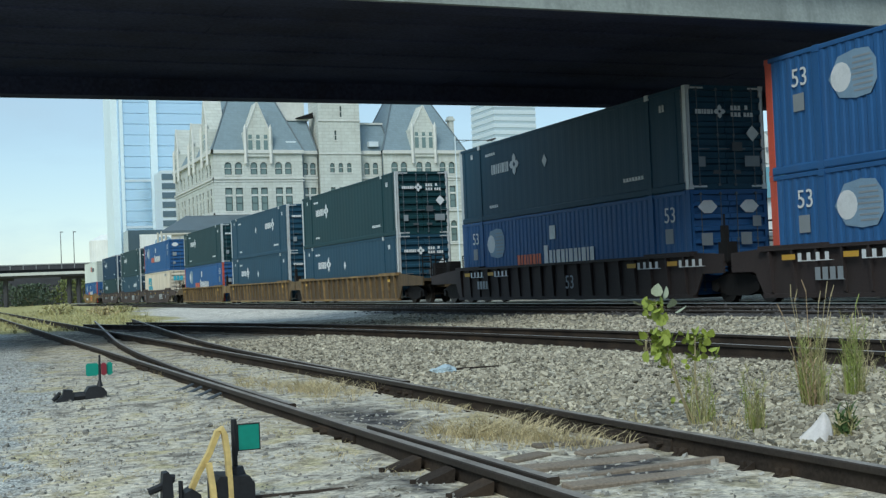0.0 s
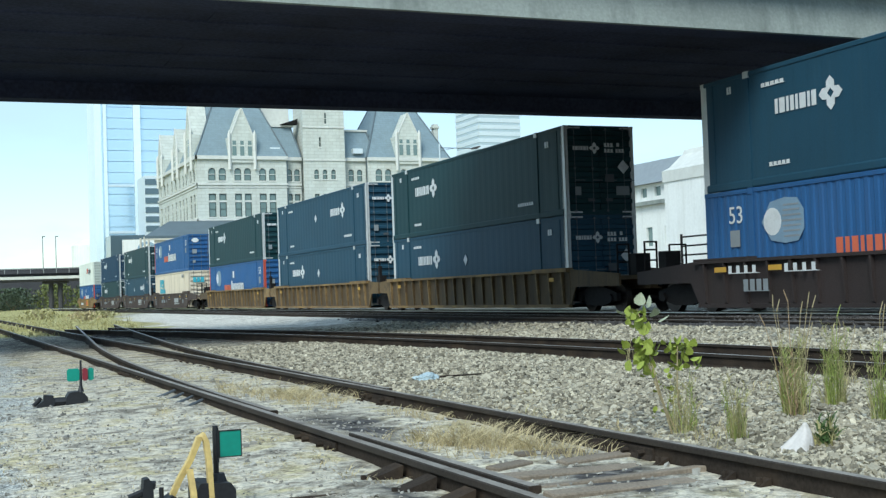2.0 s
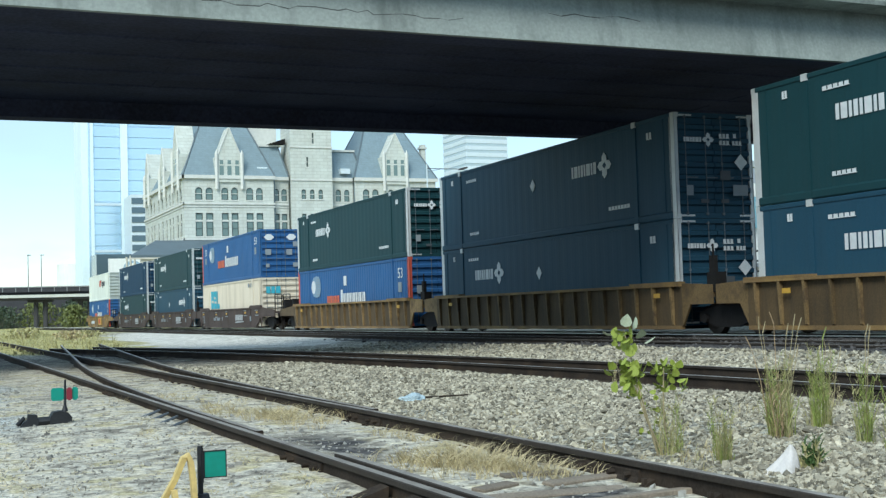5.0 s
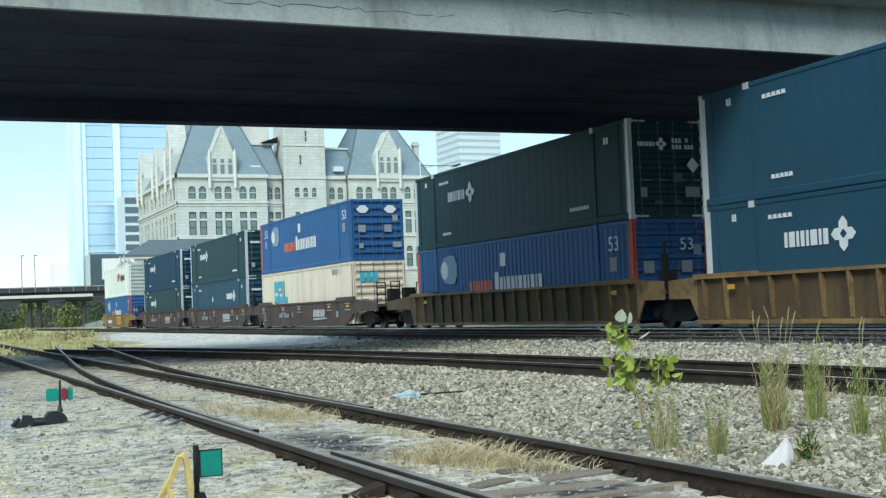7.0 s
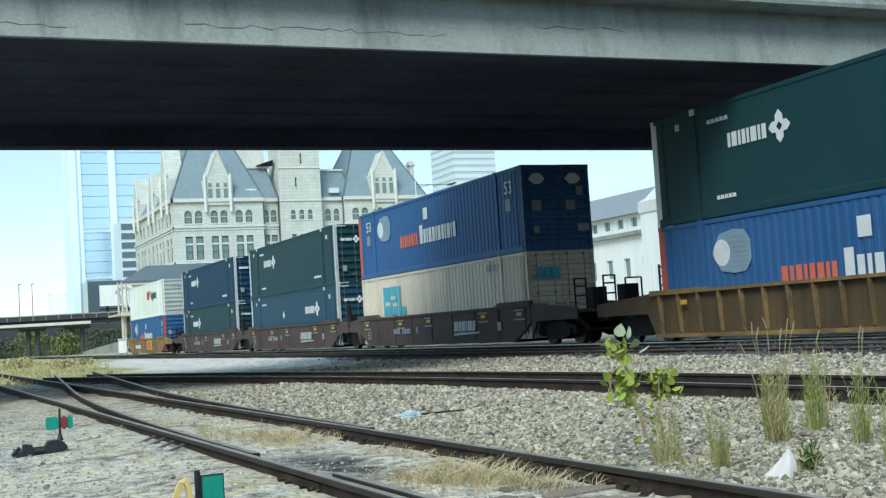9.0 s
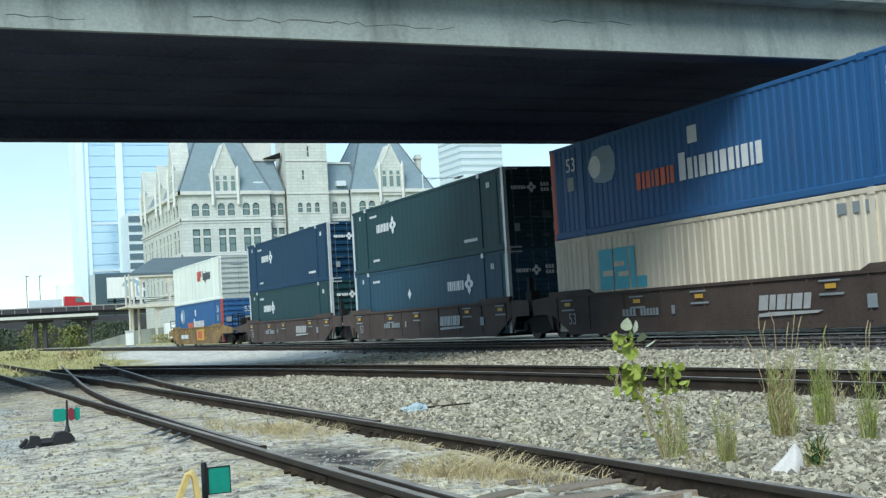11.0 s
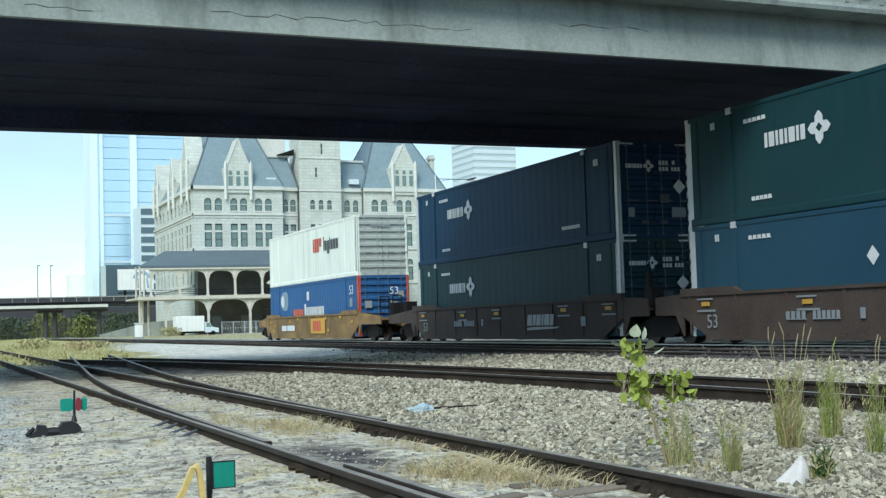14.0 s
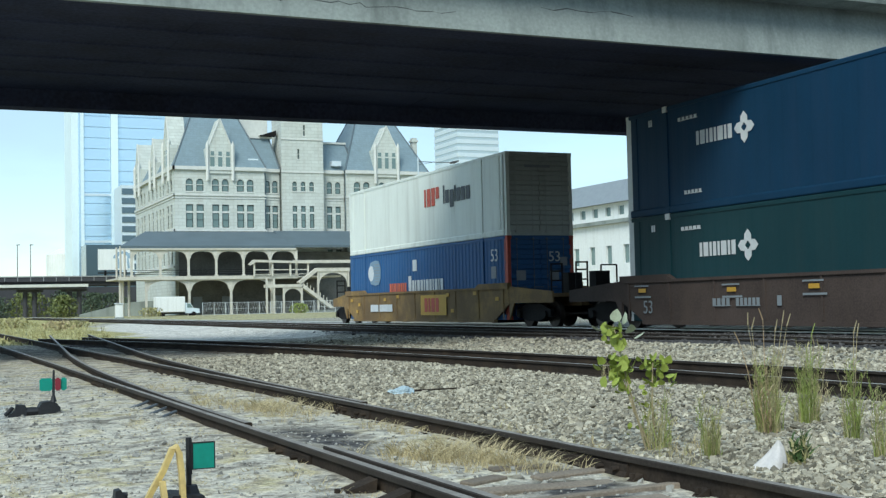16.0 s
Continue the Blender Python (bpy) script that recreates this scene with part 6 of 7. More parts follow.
bm = bmesh.new()
ribbon(bm, [(1.262, -0.16, 6.12), (1.262, -0.05, 6.12), (1.255, 0.12, 6.12), (1.243, 0.22, 6.12), (1.228, 0.255, 6.12), (1.212, 0.24, 6.13), (1.17, 0.13, 6.16), (1.12, 0.03, 6.2), (1.085, -0.05, 6.22)], 0.022, 0.013)
part("lever", bm, M_LEVER, st2, "chipped yellow painted lever")
bm = bmesh.new()
ribbon(bm, [(1.178, -0.16, 6.10), (1.172, -0.03, 6.11), (1.160, 0.085, 6.13)], 0.020, 0.014)
part("lever_stop", bm, M_LEVER, st2)
bm = bmesh.new()
prism(bm, [(0.93, -0.16), (0.99, -0.16), (0.985, 0.02), (0.965, 0.055), (0.94, 0.05), (0.935, 0.0)], "y", 6.16, 6.24)
rod(bm, (0.87, 6.2, -0.04), (0.96, 6.2, -0.01), 0.02, n=7)
rod(bm, (0.96, 6.2, 0.02), (1.0, 6.2, 0.015), 0.022, n=7)
rod(bm, (1.03, 6.2, -0.16), (1.03, 6.2, 0.0), 0.012, n=7)
prism(bm, [(1.03, -0.16), (1.14, -0.16), (1.12, -0.07), (1.08, -0.04), (1.04, -0.06)], "y", 6.15, 6.27)
box(bm, 0.86, 1.2, 6.13, 6.3, -0.185, -0.155)
part("crank_casting", bm, M_IRON, st2)
bm = bmesh.new()
rod(bm, (1.4, 6.2, -0.13), (2.4, 6.2, -0.14), 0.02, n=7)
part("throw_rod", bm, M_RAIL, st2)
bm = bmesh.new()
box(bm, 1.35, 2.7, 6.45, 6.68, -0.21, -0.135)
part("head_block", bm, M_TIE, st2)

st1 = thing("switch_stand", "black low switch stand with green and maroon target", "switch stand", "switch stands")
bm = bmesh.new()
prism(bm, [(1.265, -0.2), (1.485, -0.2), (1.49, -0.07), (1.45, -0.02), (1.38, 0.0), (1.30, -0.01), (1.27, -0.06)], "y", 13.42, 13.62)
part("base_casting", bm, M_IRON, st1)
bm = bmesh.new()
rod(bm, (1.425, 13.5, -0.02), (1.43, 13.5, 0.325), 0.016, 0.011, 8)
rod(bm, (1.425, 13.5, -0.01), (1.425, 13.5, 0.05), 0.035, 0.018, 8)
part("mast", bm, M_IRON, st1)
for x0, x1, m_, yy in ((1.286, 1.415, M_FLAG, 13.5), (1.50, 1.563, M_FLAG, 13.51), (1.442, 1.499, M_FLAGR, 13.49)):
    bm = bmesh.new()
    box(bm, x0, x1, yy, yy + 0.008, 0.105, 0.24)
    bmesh.ops.bevel(bm, geom=[e for e in bm.edges if abs(e.verts[0].co.y - e.verts[1].co.y) > 0.005], offset=0.012, segments=2, affect="EDGES")
    part("target", bm, m_, st1)
bm = bmesh.new()
prism(bm, [(0.96, -0.2), (1.16, -0.2), (1.15, -0.08), (1.14, -0.03), (1.05, -0.02), (1.04, -0.08), (0.98, -0.12)], "y", 13.45, 13.58)
rod(bm, (1.1, 13.5, -0.10), (1.3, 13.5, -0.10), 0.045, n=8)
rod(bm, (0.94, 13.5, -0.13), (1.02, 13.5, -0.05), 0.022, n=7)
box(bm, 0.95, 1.5, 13.4, 13.64, -0.215, -0.175)
part("crank_casting", bm, M_IRON, st1)
bm = bmesh.new()
rod(bm, (1.48, 13.5, -0.165), (2.45, 13.5, -0.155), 0.018, n=7)
part("throw_rod", bm, M_RAIL, st1)
bm = bmesh.new()
box(bm, 1.6, 2.6, 12.2, 12.42, -0.21, -0.145)
part("head_block", bm, M_TIE, st1)
bm = bmesh.new()
box(bm, 1.75, 2.6, 12.75, 12.97, -0.21, -0.148)
part("head_block", bm, M_TIE, st1)

# old timber offcuts lying between the rails
RP = random.Random(2)
for x, y, r, L in ((3.35, 6.2, 4, 0.95), (3.45, 5.85, -3, 1.1), (3.30, 5.55, 2, 0.9), (3.7, 6.55, 8, 0.5), (3.6, 6.95, -6, 0.45), (3.15, 6.6, 20, 0.3)):
    plank = thing("timber_offcut", "weathered grey timber offcut lying between the rails", "timber", "timber offcuts")
    bm = bmesh.new()
    box(bm, -L / 2, L / 2, -0.06, 0.06, 0, 0.05)
    bmesh.ops.bevel(bm, geom=bm.edges[:], offset=0.008, segments=1, affect="EDGES")
    part("plank", bm, M_TIE, plank)
    plank.matrix_world = pose(x, y, ground_z(x, y) - 0.030, RP.uniform(-6, 6), RP.uniform(-2, 2), r)

# ---- litter ----
M_BAG = mat("white_plastic", (0.60, 0.57, 0.54), 0.45, 0, 0.1, 6, 60, 0.004, stain=(0.45, 0.42, 0.36), stain_amt=0.4, stain_scale=9)
M_BLUEBAG = mat("pale_blue_plastic", (0.42, 0.52, 0.56), 0.4, 0, 0.15, 8, 60, 0.004)


def crumpled(name, label, material, cx, cy, z, sx, sy, sz, seed, tilt=0):
    t = thing(name, label, "litter")
    bm = bmesh.new()
    bmesh.ops.create_icosphere(bm, subdivisions=4, radius=1.0)
    for v in bm.verts:
        p = v.co.copy()
        n = noise.noise(p * 1.6 + Vector((seed, 0, 0))) * 0.32 + abs(noise.noise(p * 4.0 + Vector((0, seed, 0)))) * 0.22
        k = 1 + n
        v.co = Vector((p.x * sx * k, p.y * sy * k, max(p.z, -0.75) * sz * k))
    part("sheet", bm, material, t)
    t.matrix_world = pose(cx, cy, z, 0, tilt, 20)
    return t


bag = thing("plastic_bag", "crumpled dirty white plastic bag beside the rail", "litter")
bm = bmesh.new()
prev, n_ = None, 36
for i in range(15):
    t = i / 14
    cur = []
    for k in range(n_):
        a = 2 * math.pi * k / n_
        fold = 1 + t * (0.22 * math.sin(3 * a + 0.6) + 0.10 * math.sin(7 * a + 2.0) + 0.05 * math.sin(13 * a + 3 * t))
        rr = (0.010 + 0.150 * t ** 1.15) * fold
        lx = 4.845 - 0.075 * t + 0.02 * math.sin(4 * t)
        z = 0.060 - 0.215 * t ** 1.25 + 0.012 * math.sin(5 * a) * t
        cur.append(bm.verts.new((lx + rr * math.cos(a) * 0.88, 5.99 + rr * math.sin(a) * 0.7, z)))
    if prev:
        for k in range(n_):
            bm.faces.new((prev[k], prev[(k + 1) % n_], cur[(k + 1) % n_], cur[k]))
    else:
        bm.faces.new(cur[::-1])
    prev = cur
bm.faces.new(prev)
for f in bm.faces:
    f.smooth = True
part("crumpled_sheet", bm, M_BAG, bag)
crumpled("plastic_sheet", "pale blue crumpled plastic sheet on the ballast", M_BLUEBAG, 5.16, 12.9, -0.07, 0.16, 0.12, 0.07, 3)
stick = thing("stick", "thin dark stick lying on the ballast", "stick")
bm = bmesh.new()
rod(bm, (5.28, 12.85, -0.045), (5.86, 12.95, -0.05), 0.014, 0.009, 6)
part("rod", bm, M_RAIL, stick)


# ---- plants ----
def leaf_mat(name, col, trans=0.25, rand=0.25):
    m = mat(name, col, 0.6, 0, 0.2, 8, 60, rand=rand, island=True)
    m.node_tree.nodes["Principled BSDF"].inputs["Subsurface Weight"].default_value = 0.0
    return m


M_LEAF = leaf_mat("leaf_yellow_green", (0.33, 0.40, 0.07))
M_LEAFP = leaf_mat("leaf_pale_underside", (0.44, 0.49, 0.35))
M_LEAFD = leaf_mat("leaf_dark_green", (0.06, 0.11, 0.03))
M_FARLEAF = leaf_mat("leaf_mid_green", (0.075, 0.105, 0.062))
M_SHRUB = leaf_mat("leaf_olive_green", (0.15, 0.175, 0.055))
M_STEM = leaf_mat("stem_tan", (0.30, 0.25, 0.14))
M_GRASSG = leaf_mat("grass_green", (0.25, 0.30, 0.075))
M_GRASSY = leaf_mat("grass_olive_tan", (0.36, 0.335, 0.155))
M_STRAW = leaf_mat("straw", (0.46, 0.385, 0.215), rand=0.35)
M_REDDISH = leaf_mat("stalk_reddish", (0.36, 0.26, 0.15))


def blades(rnd, cx, cy, n, h0, h1, spread, lean, width, droop=0.3, base=None):
    """Narrow bent blades as vertex and face lists."""
    vs, fs = [], []
    for _ in range(n):
        a = rnd.uniform(0, 2 * math.pi)
        r = spread * math.sqrt(rnd.random())
        x, y = cx + r * math.cos(a), cy + r * math.sin(a)
        z = (ground_z(x, y) if base is None else base) - 0.01
        h = rnd.uniform(h0, h1)
        b = a + rnd.uniform(-0.8, 0.8)
        l = lean * rnd.uniform(0.2, 1.0) * h
        w = width * rnd.uniform(0.6, 1.3)
        px, py = -math.sin(b + 1.0) * w, math.cos(b + 1.0) * w
        k = len(vs)
        for t in (0.0, 0.35, 0.7):
            ox = l * t * t
            zz = z + h * (t - droop * t * t * t)
            s = 1 - 0.55 * t
            vs += [(x + math.cos(b) * ox - px * s, y + math.sin(b) * ox - py * s, zz), (x + math.cos(b) * ox + px * s, y + math.sin(b) * ox + py * s, zz)]
        vs.append((x + math.cos(b) * l, y + math.sin(b) * l, z + h * (1 - droop)))
        fs += [(k, k + 1, k + 3, k + 2), (k + 2, k + 3, k + 5, k + 4), (k + 4, k + 5, k + 6)]
    return vs, fs


def joined(lists):
    vs, fs = [], []
    for v, f in lists:
        k = len(vs)
        vs += v
        fs += [tuple(i + k for i in q) for q in f]
    return quads("blades", (vs, [], fs))


R4 = random.Random(4)


def sprigs(rnd, cx, cy, n, h0, h1, spread, width):
    """Thin wavering stems with short leaves all the way up."""
    out = []
    for _ in range(n):
        a = rnd.uniform(0, 2 * math.pi)
        r = spread * math.sqrt(rnd.random())
        x, y = cx + r * math.cos(a), cy + r * math.sin(a)
        g = ground_z(x, y)
        h = rnd.uniform(h0, h1)
        lx, ly = rnd.gauss(0, 0.10) * h, rnd.gauss(0, 0.10) * h
        vs, fs = [], []
        for i in range(5):
            t = i / 4
            wx = x + lx * t * t + 0.012 * math.sin(7 * t + a)
            vs += [(wx - width * (1 - 0.6 * t), y + ly * t * t, g + h * t), (wx + width * (1 - 0.6 * t), y + ly * t * t, g + h * t)]
        fs = [(2 * i, 2 * i + 1, 2 * i + 3, 2 * i + 2) for i in range(4)]
        out.append((vs, fs))
        for _ in range(int(h / 0.028)):
            t = rnd.uniform(0.08, 1.0)
            out.append(blades(rnd, x + lx * t * t, y + ly * t * t, 1, 0.03, 0.085, 0.006, 1.3, width * 1.1, 0.25, g + h * t))
    return out


def weed(label, cx, cy, n, h0, h1, spread, material, stalks=(), width=0.0036, lean=0.28):
    w = thing("weed", label, "weed", "weeds in the ballast")
    part("foliage", joined(sprigs(R4, cx, cy, n // 7, h0 * 0.8, h1, spread, width * 0.75) + [blades(R4, cx, cy, n // 4, h0 * 0.4, h1 * 0.8, spread, lean, width * 0.8, 0.12)]), material, w)
    other = M_GRASSG if material is M_GRASSY else M_GRASSY
    part("foliage", joined(sprigs(R4, cx, cy, n // 14, h0 * 0.7, h1 * 1.1, spread * 1.2, width * 0.7) + [blades(R4, cx, cy, n // 8, h0 * 0.4, h1 * 0.7, spread * 1.3, lean * 1.6, width, 0.15)]), other, w)
    for sx, sy, h, m_ in stalks:
        bm = bmesh.new()
        g = ground_z(cx, cy) - 0.02
        b = Vector((cx + sx * 0.4, cy + sy * 0.4, g))
        mid_ = Vector((cx + sx * 0.8, cy + sy * 0.8, g + h * 0.6))
        top = Vector((cx + sx * 1.2, cy + sy, g + h - 0.08))
        rod(bm, b, mid_, 0.0045, 0.0035, 5)
        rod(bm, mid_, top, 0.0035, 0.002, 5)
        rod(bm, top, top + Vector((R4.uniform(-0.05, 0.05), 0, 0.09)), 0.005, 0.003, 5)
        part("stalk", bm, m_, w)
    return w


weed("narrow olive green weed clump growing in ballast", 4.76, 6.55, 150, 0.16, 0.44, 0.05, M_GRASSY, width=0.0036, lean=0.16)
weed("tan and reddish tall grass clump in ballast", 5.95, 7.47, 260, 0.3, 0.62, 0.09, M_GRASSY, [(-0.13, 0, 0.92, M_STEM), (-0.07, 0.05, 0.88, M_STEM), (0.0, 0.02, 0.95, M_REDDISH), (0.08, 0, 0.86, M_STEM), (0.16, 0.03, 0.93, M_STEM), (-0.16, 0.06, 0.78, M_REDDISH), (0.12, -0.05, 0.7, M_STEM), (0.21, 0.05, 0.9, M_STEM)])
weed("reddish dry stems mixed in the tall grass", 5.90, 7.40, 50, 0.15, 0.5, 0.06, M_REDDISH, width=0.004)
weed("bright green grass clump growing in ballast", 6.58, 7.76, 200, 0.28, 0.62, 0.08, M_GRASSG, [(0.05, 0, 0.8, M_GRASSG), (0.1, 0.04, 0.72, M_STEM)], lean=0.35)
weed("yellow green thin grass clump in ballast", 6.10, 6.73, 110, 0.25, 0.6, 0.06, M_GRASSG, [(0.03, 0, 0.85, M_STEM), (0.07, 0.02, 0.83, M_STEM)], lean=0.25)
weed("pale olive weed clump in ballast", 5.58, 5.88, 110, 0.2, 0.45, 0.07, M_GRASSY, [(0.05, 0.0, 0.5, M_STEM)])
weed("sparse dry weed on the ballast edge", 4.62, 6.72, 60, 0.06, 0.16, 0.14, M_STRAW, lean=0.6)
for wx, wy in ((4.45, 7.6), (5.35, 6.35), (4.35, 8.6), (5.0, 7.0), (6.3, 6.3), (5.6, 8.3), (4.3, 6.2), (5.2, 10.4), (6.9, 9.1)):
    weed("low dry straw weed between ballast stones", wx, wy, 40, 0.03, 0.11, 0.10, M_STRAW, lean=0.9)
weed("sparse dry weed beside the siding", 8.35, 13.6, 50, 0.1, 0.3, 0.12, M_STRAW, [(0.05, 0, 0.4, M_STEM), (-0.06, 0, 0.36, M_STEM)])
weed("sparse dry weed beside the siding", 7.9, 9.2, 60, 0.1, 0.35, 0.14, M_STRAW, [(0.05, 0, 0.62, M_STEM), (-0.08, 0, 0.6, M_STEM), (0.14, 0, 0.58, M_STEM)])
weed("dark green leafy weed behind the plastic cup", 4.99, 5.98, 150, 0.06, 0.2, 0.06, M_LEAFD, width=0.012, lean=0.7)

sap = thing("sapling", "young sapling with broad yellow green leaves", "sapling")
g0 = ground_z(4.75, 7.25)
STEMS = [((4.72, 7.25, g0), (4.63, 7.3, 0.30), (4.57, 7.4, 0.76)), ((4.80, 7.25, g0), (4.81, 7.3, 0.2), (4.86, 7.35, 0.50)), ((4.76, 7.25, g0), (4.66, 7.3, 0.15), (4.60, 7.35, 0.42))]
for a, b, c in STEMS:
    bm = bmesh.new()
    rod(bm, a, b, 0.009, 0.007, 6)
    rod(bm, b, c, 0.007, 0.004, 6)
    part("stem", bm, M_STEM, sap)
LEAF = [(0, 0, 0), (0.40, 0.16, 0.04), (0.50, 0.48, 0.0), (0.32, 0.82, -0.05), (0, 1.12, -0.14), (-0.32, 0.82, -0.05), (-0.50, 0.48, 0.0), (-0.40, 0.16, 0.04), (0, 0.5, -0.07)]
LEAF_MESHES = []
for m_ in (M_LEAF, M_LEAFP):
    me = quads("leaf", ([Vector(p) for p in LEAF], [], [(8, i, i + 1) for i in range(7)] + [(8, 7, 0)]))
    me.materials.append(m_)
    LEAF_MESHES.append(me)


def leaf(x, y, z, s, pale=False):
    ob = part("leaf", LEAF_MESHES[1 if pale else 0], None, sap)
    ob.matrix_local = Matrix.Translation((x, y, z)) @ Euler((R4.uniform(1.6, 3.0), R4.uniform(-0.5, 0.5), R4.uniform(-1.9, 1.9)), "XYZ").to_matrix().to_4x4() @ Matrix.Diagonal((s, s, s, 1))


for i in range(84):
    t = R4.random()
    leaf(4.57 + R4.uniform(-0.11, 0.09), 7.35 + R4.uniform(-0.08, 0.08), 0.27 + 0.47 * t, R4.uniform(0.04, 0.078))
for i in range(50):
    leaf(4.85 + R4.uniform(-0.12, 0.12), 7.33 + R4.uniform(-0.08, 0.08), R4.uniform(0.30, 0.50), R4.uniform(0.04, 0.07))
for i in range(26):
    leaf(4.72 + R4.uniform(-0.10, 0.10), 7.33 + R4.uniform(-0.06, 0.06), R4.uniform(-0.05, 0.28), R4.uniform(0.02, 0.04))
for x, z in ((4.56, 0.78), (4.45, 0.72), (4.68, 0.70), (4.71, 0.66), (4.63, 0.76)):
    leaf(x, 7.36, z, 0.085, True)
weed("dry grass round the foot of the sapling", 4.82, 7.25, 150, 0.12, 0.42, 0.09, M_GRASSY, lean=0.25)

# dry grass between and beside the rails
straw = []
R5 = random.Random(9)
for cx, cy, rx, ry, n, h in ((3.42, 7.75, 0.38, 0.55, 900, 0.20), (3.6, 7.1, 0.22, 0.4, 420, 0.17), (3.5, 12.2, 0.35, 1.1, 700, 0.18), (3.2, 13.6, 0.45, 1.0, 420, 0.14), (3.75, 9.6, 0.12, 1.0, 160, 0.12), (3.05, 16.5, 0.5, 1.6, 300, 0.12), (1.9, 9.4, 0.4, 1.2, 160, 0.05), (0.9, 10.2, 0.6, 0.5, 160, 0.05), (2.25, 7.3, 0.15, 1.2, 160, 0.06), (0.6, 8.1, 0.5, 0.7, 200, 0.06), (2.1, 11.2, 0.3, 1.2, 160, 0.07), (4.5, 9.0, 0.3, 2.5, 130, 0.08), (0.2, 6.4, 0.5, 0.5, 260, 0.05), (-0.2, 8.9, 0.6, 0.9, 220, 0.05), (1.7, 7.7, 0.3, 0.6, 200, 0.04)):
    for _ in range(n // 10):
        x = cx + R5.gauss(0, rx * 0.55)
        y = cy + R5.gauss(0, ry * 0.55)
        straw.append(blades(R5, x, y, 14, h * 0.35, h * 1.2, 0.08, 1.7, 0.0026, 0.38))
tagged(part("dry_grass", joined(straw), M_STRAW, None), "dry straw-coloured grass tufts between the rails", "grass", kind="stuff")
far_grass = []
for _ in range(900):
    y = R5.uniform(43, 120)
    x = R5.uniform(-4, 7.5 + (y - 47) * 0.10)
    far_grass.append(blades(R5, x, y, 5, 0.08, 0.5 if R5.random() < 0.1 else 0.24, 0.3, 0.7, 0.025, 0.2, -0.17))
tagged(part("rough_grass", joined(far_grass), M_GRASSY, None), "rough olive and straw grass beyond the tracks", "grass", kind="stuff")


# ---- shrubs and trees in the distance ----
def shrub(label, cx, cy, w, d, h, n, material, size, seed):
    rnd = random.Random(seed)
    s = thing("shrub", label, "shrub", "far shrubs")
    for i in range(5):
        a = i * 1.3
        bm = bmesh.new()
        rod(bm, (cx, cy, -0.25), (cx + math.cos(a) * w * 0.3, cy + math.sin(a) * d * 0.3, h * 0.6), 0.06, 0.02, 5)
        part("branch", bm, M_STEM, s)
    vs, fs = [], []
    for _ in range(n):
        a, u = rnd.uniform(0, 2 * math.pi), rnd.random()
        z = h * rnd.random() ** 0.8
        r = (0.35 + 0.65 * math.sin(math.pi * min(1, 0.2 + 0.75 * z / h))) * math.sqrt(u) * (0.75 + 0.5 * noise.noise((a * 1.5, z, seed)))
        x, y = cx + w * r * math.cos(a), cy + d * r * math.sin(a)
        m = Euler((rnd.uniform(0, 6), rnd.uniform(0, 6), rnd.uniform(0, 6))).to_matrix()
        k = len(vs)
        for p in ((-1, 0, 0), (0, -0.6, 0), (1, 0, 0.2), (0, 0.6, 0)):
            q = m @ (Vector(p) * size * rnd.uniform(0.6, 1.3))
            vs.append((x + q.x, y + q.y, z - 0.2 + q.z))
        fs.append((k, k + 1, k + 2, k + 3))
    part("foliage", quads("foliage", (vs, [], fs)), material, s)


def tree(label, cx, cy, h, w, seed):
    """Tapered trunk, forked limbs and a crown of many small leaves in uneven clumps."""
    rnd = random.Random(seed)
    t = thing("tree", label, "tree", "station trees")
    bm = bmesh.new()
    rod(bm, (cx, cy, -0.3), (cx + 0.2, cy, h * 0.45), 0.34, 0.2, 8)
    part("trunk", bm, M_STEM, t)
    clumps = []
    for i in range(14):
        a = i * 2.4 + rnd.uniform(-0.4, 0.4)
        z = h * rnd.uniform(0.38, 0.92)
        r = w * rnd.uniform(0.25, 0.62) * (1.15 - 0.6 * z / h)
        p = (cx + r * math.cos(a), cy + r * math.sin(a), z)
        clumps.append((p, w * rnd.uniform(0.20, 0.34)))
        bm = bmesh.new()
        rod(bm, (cx + 0.15, cy, h * rnd.uniform(0.25, 0.44)), p, 0.11, 0.03, 5)
        part("limb", bm, M_STEM, t)
    clumps.append(((cx, cy, h * 0.95), w * 0.24))
    vs, fs = [], []
    for (x, y, z), r in clumps:
        for _ in range(230):
            d = Vector((rnd.gauss(0, 1), rnd.gauss(0, 1), rnd.gauss(0, 0.8))).normalized() * r * rnd.random() ** 0.45
            m = Euler((rnd.uniform(0, 6), rnd.uniform(0, 6), rnd.uniform(0, 6))).to_matrix()
            k = len(vs)
            for p in ((-1, 0, 0), (0, -0.6, 0), (1, 0, 0.2), (0, 0.6, 0)):
                q = m @ (Vector(p) * rnd.uniform(0.14, 0.30))
                vs.append((x + d.x + q.x, y + d.y + q.y, z + d.z + q.z))
            fs.append((k, k + 1, k + 2, k + 3))
    part("crown", quads("crown", (vs, [], fs)), M_SHRUB, t)


tree("leafy olive green tree beside the station", 91.5, 186, 16.5, 6.0, 31)
tree("smaller leafy green tree beside the station", 97.5, 190, 13.0, 5.0, 32)
arm = thing("street_lamp", "tall grey street lamp with a long side arm", "lamp", "street lamps")
bm = bmesh.new()
rod(bm, (62.9, 150, -0.2), (62.9, 150, 20.6), 0.13, 0.08, 8)
part("pole", bm, M_TFRAME, arm)
bm = bmesh.new()
rod(bm, (62.9, 150, 20.05), (67.9, 150, 20.05), 0.06, 0.045, 6)
rod(bm, (62.9, 150, 19.6), (65.0, 150, 20.02), 0.03, 0.03, 5)
part("side_arm", bm, M_BEAM2D, arm)
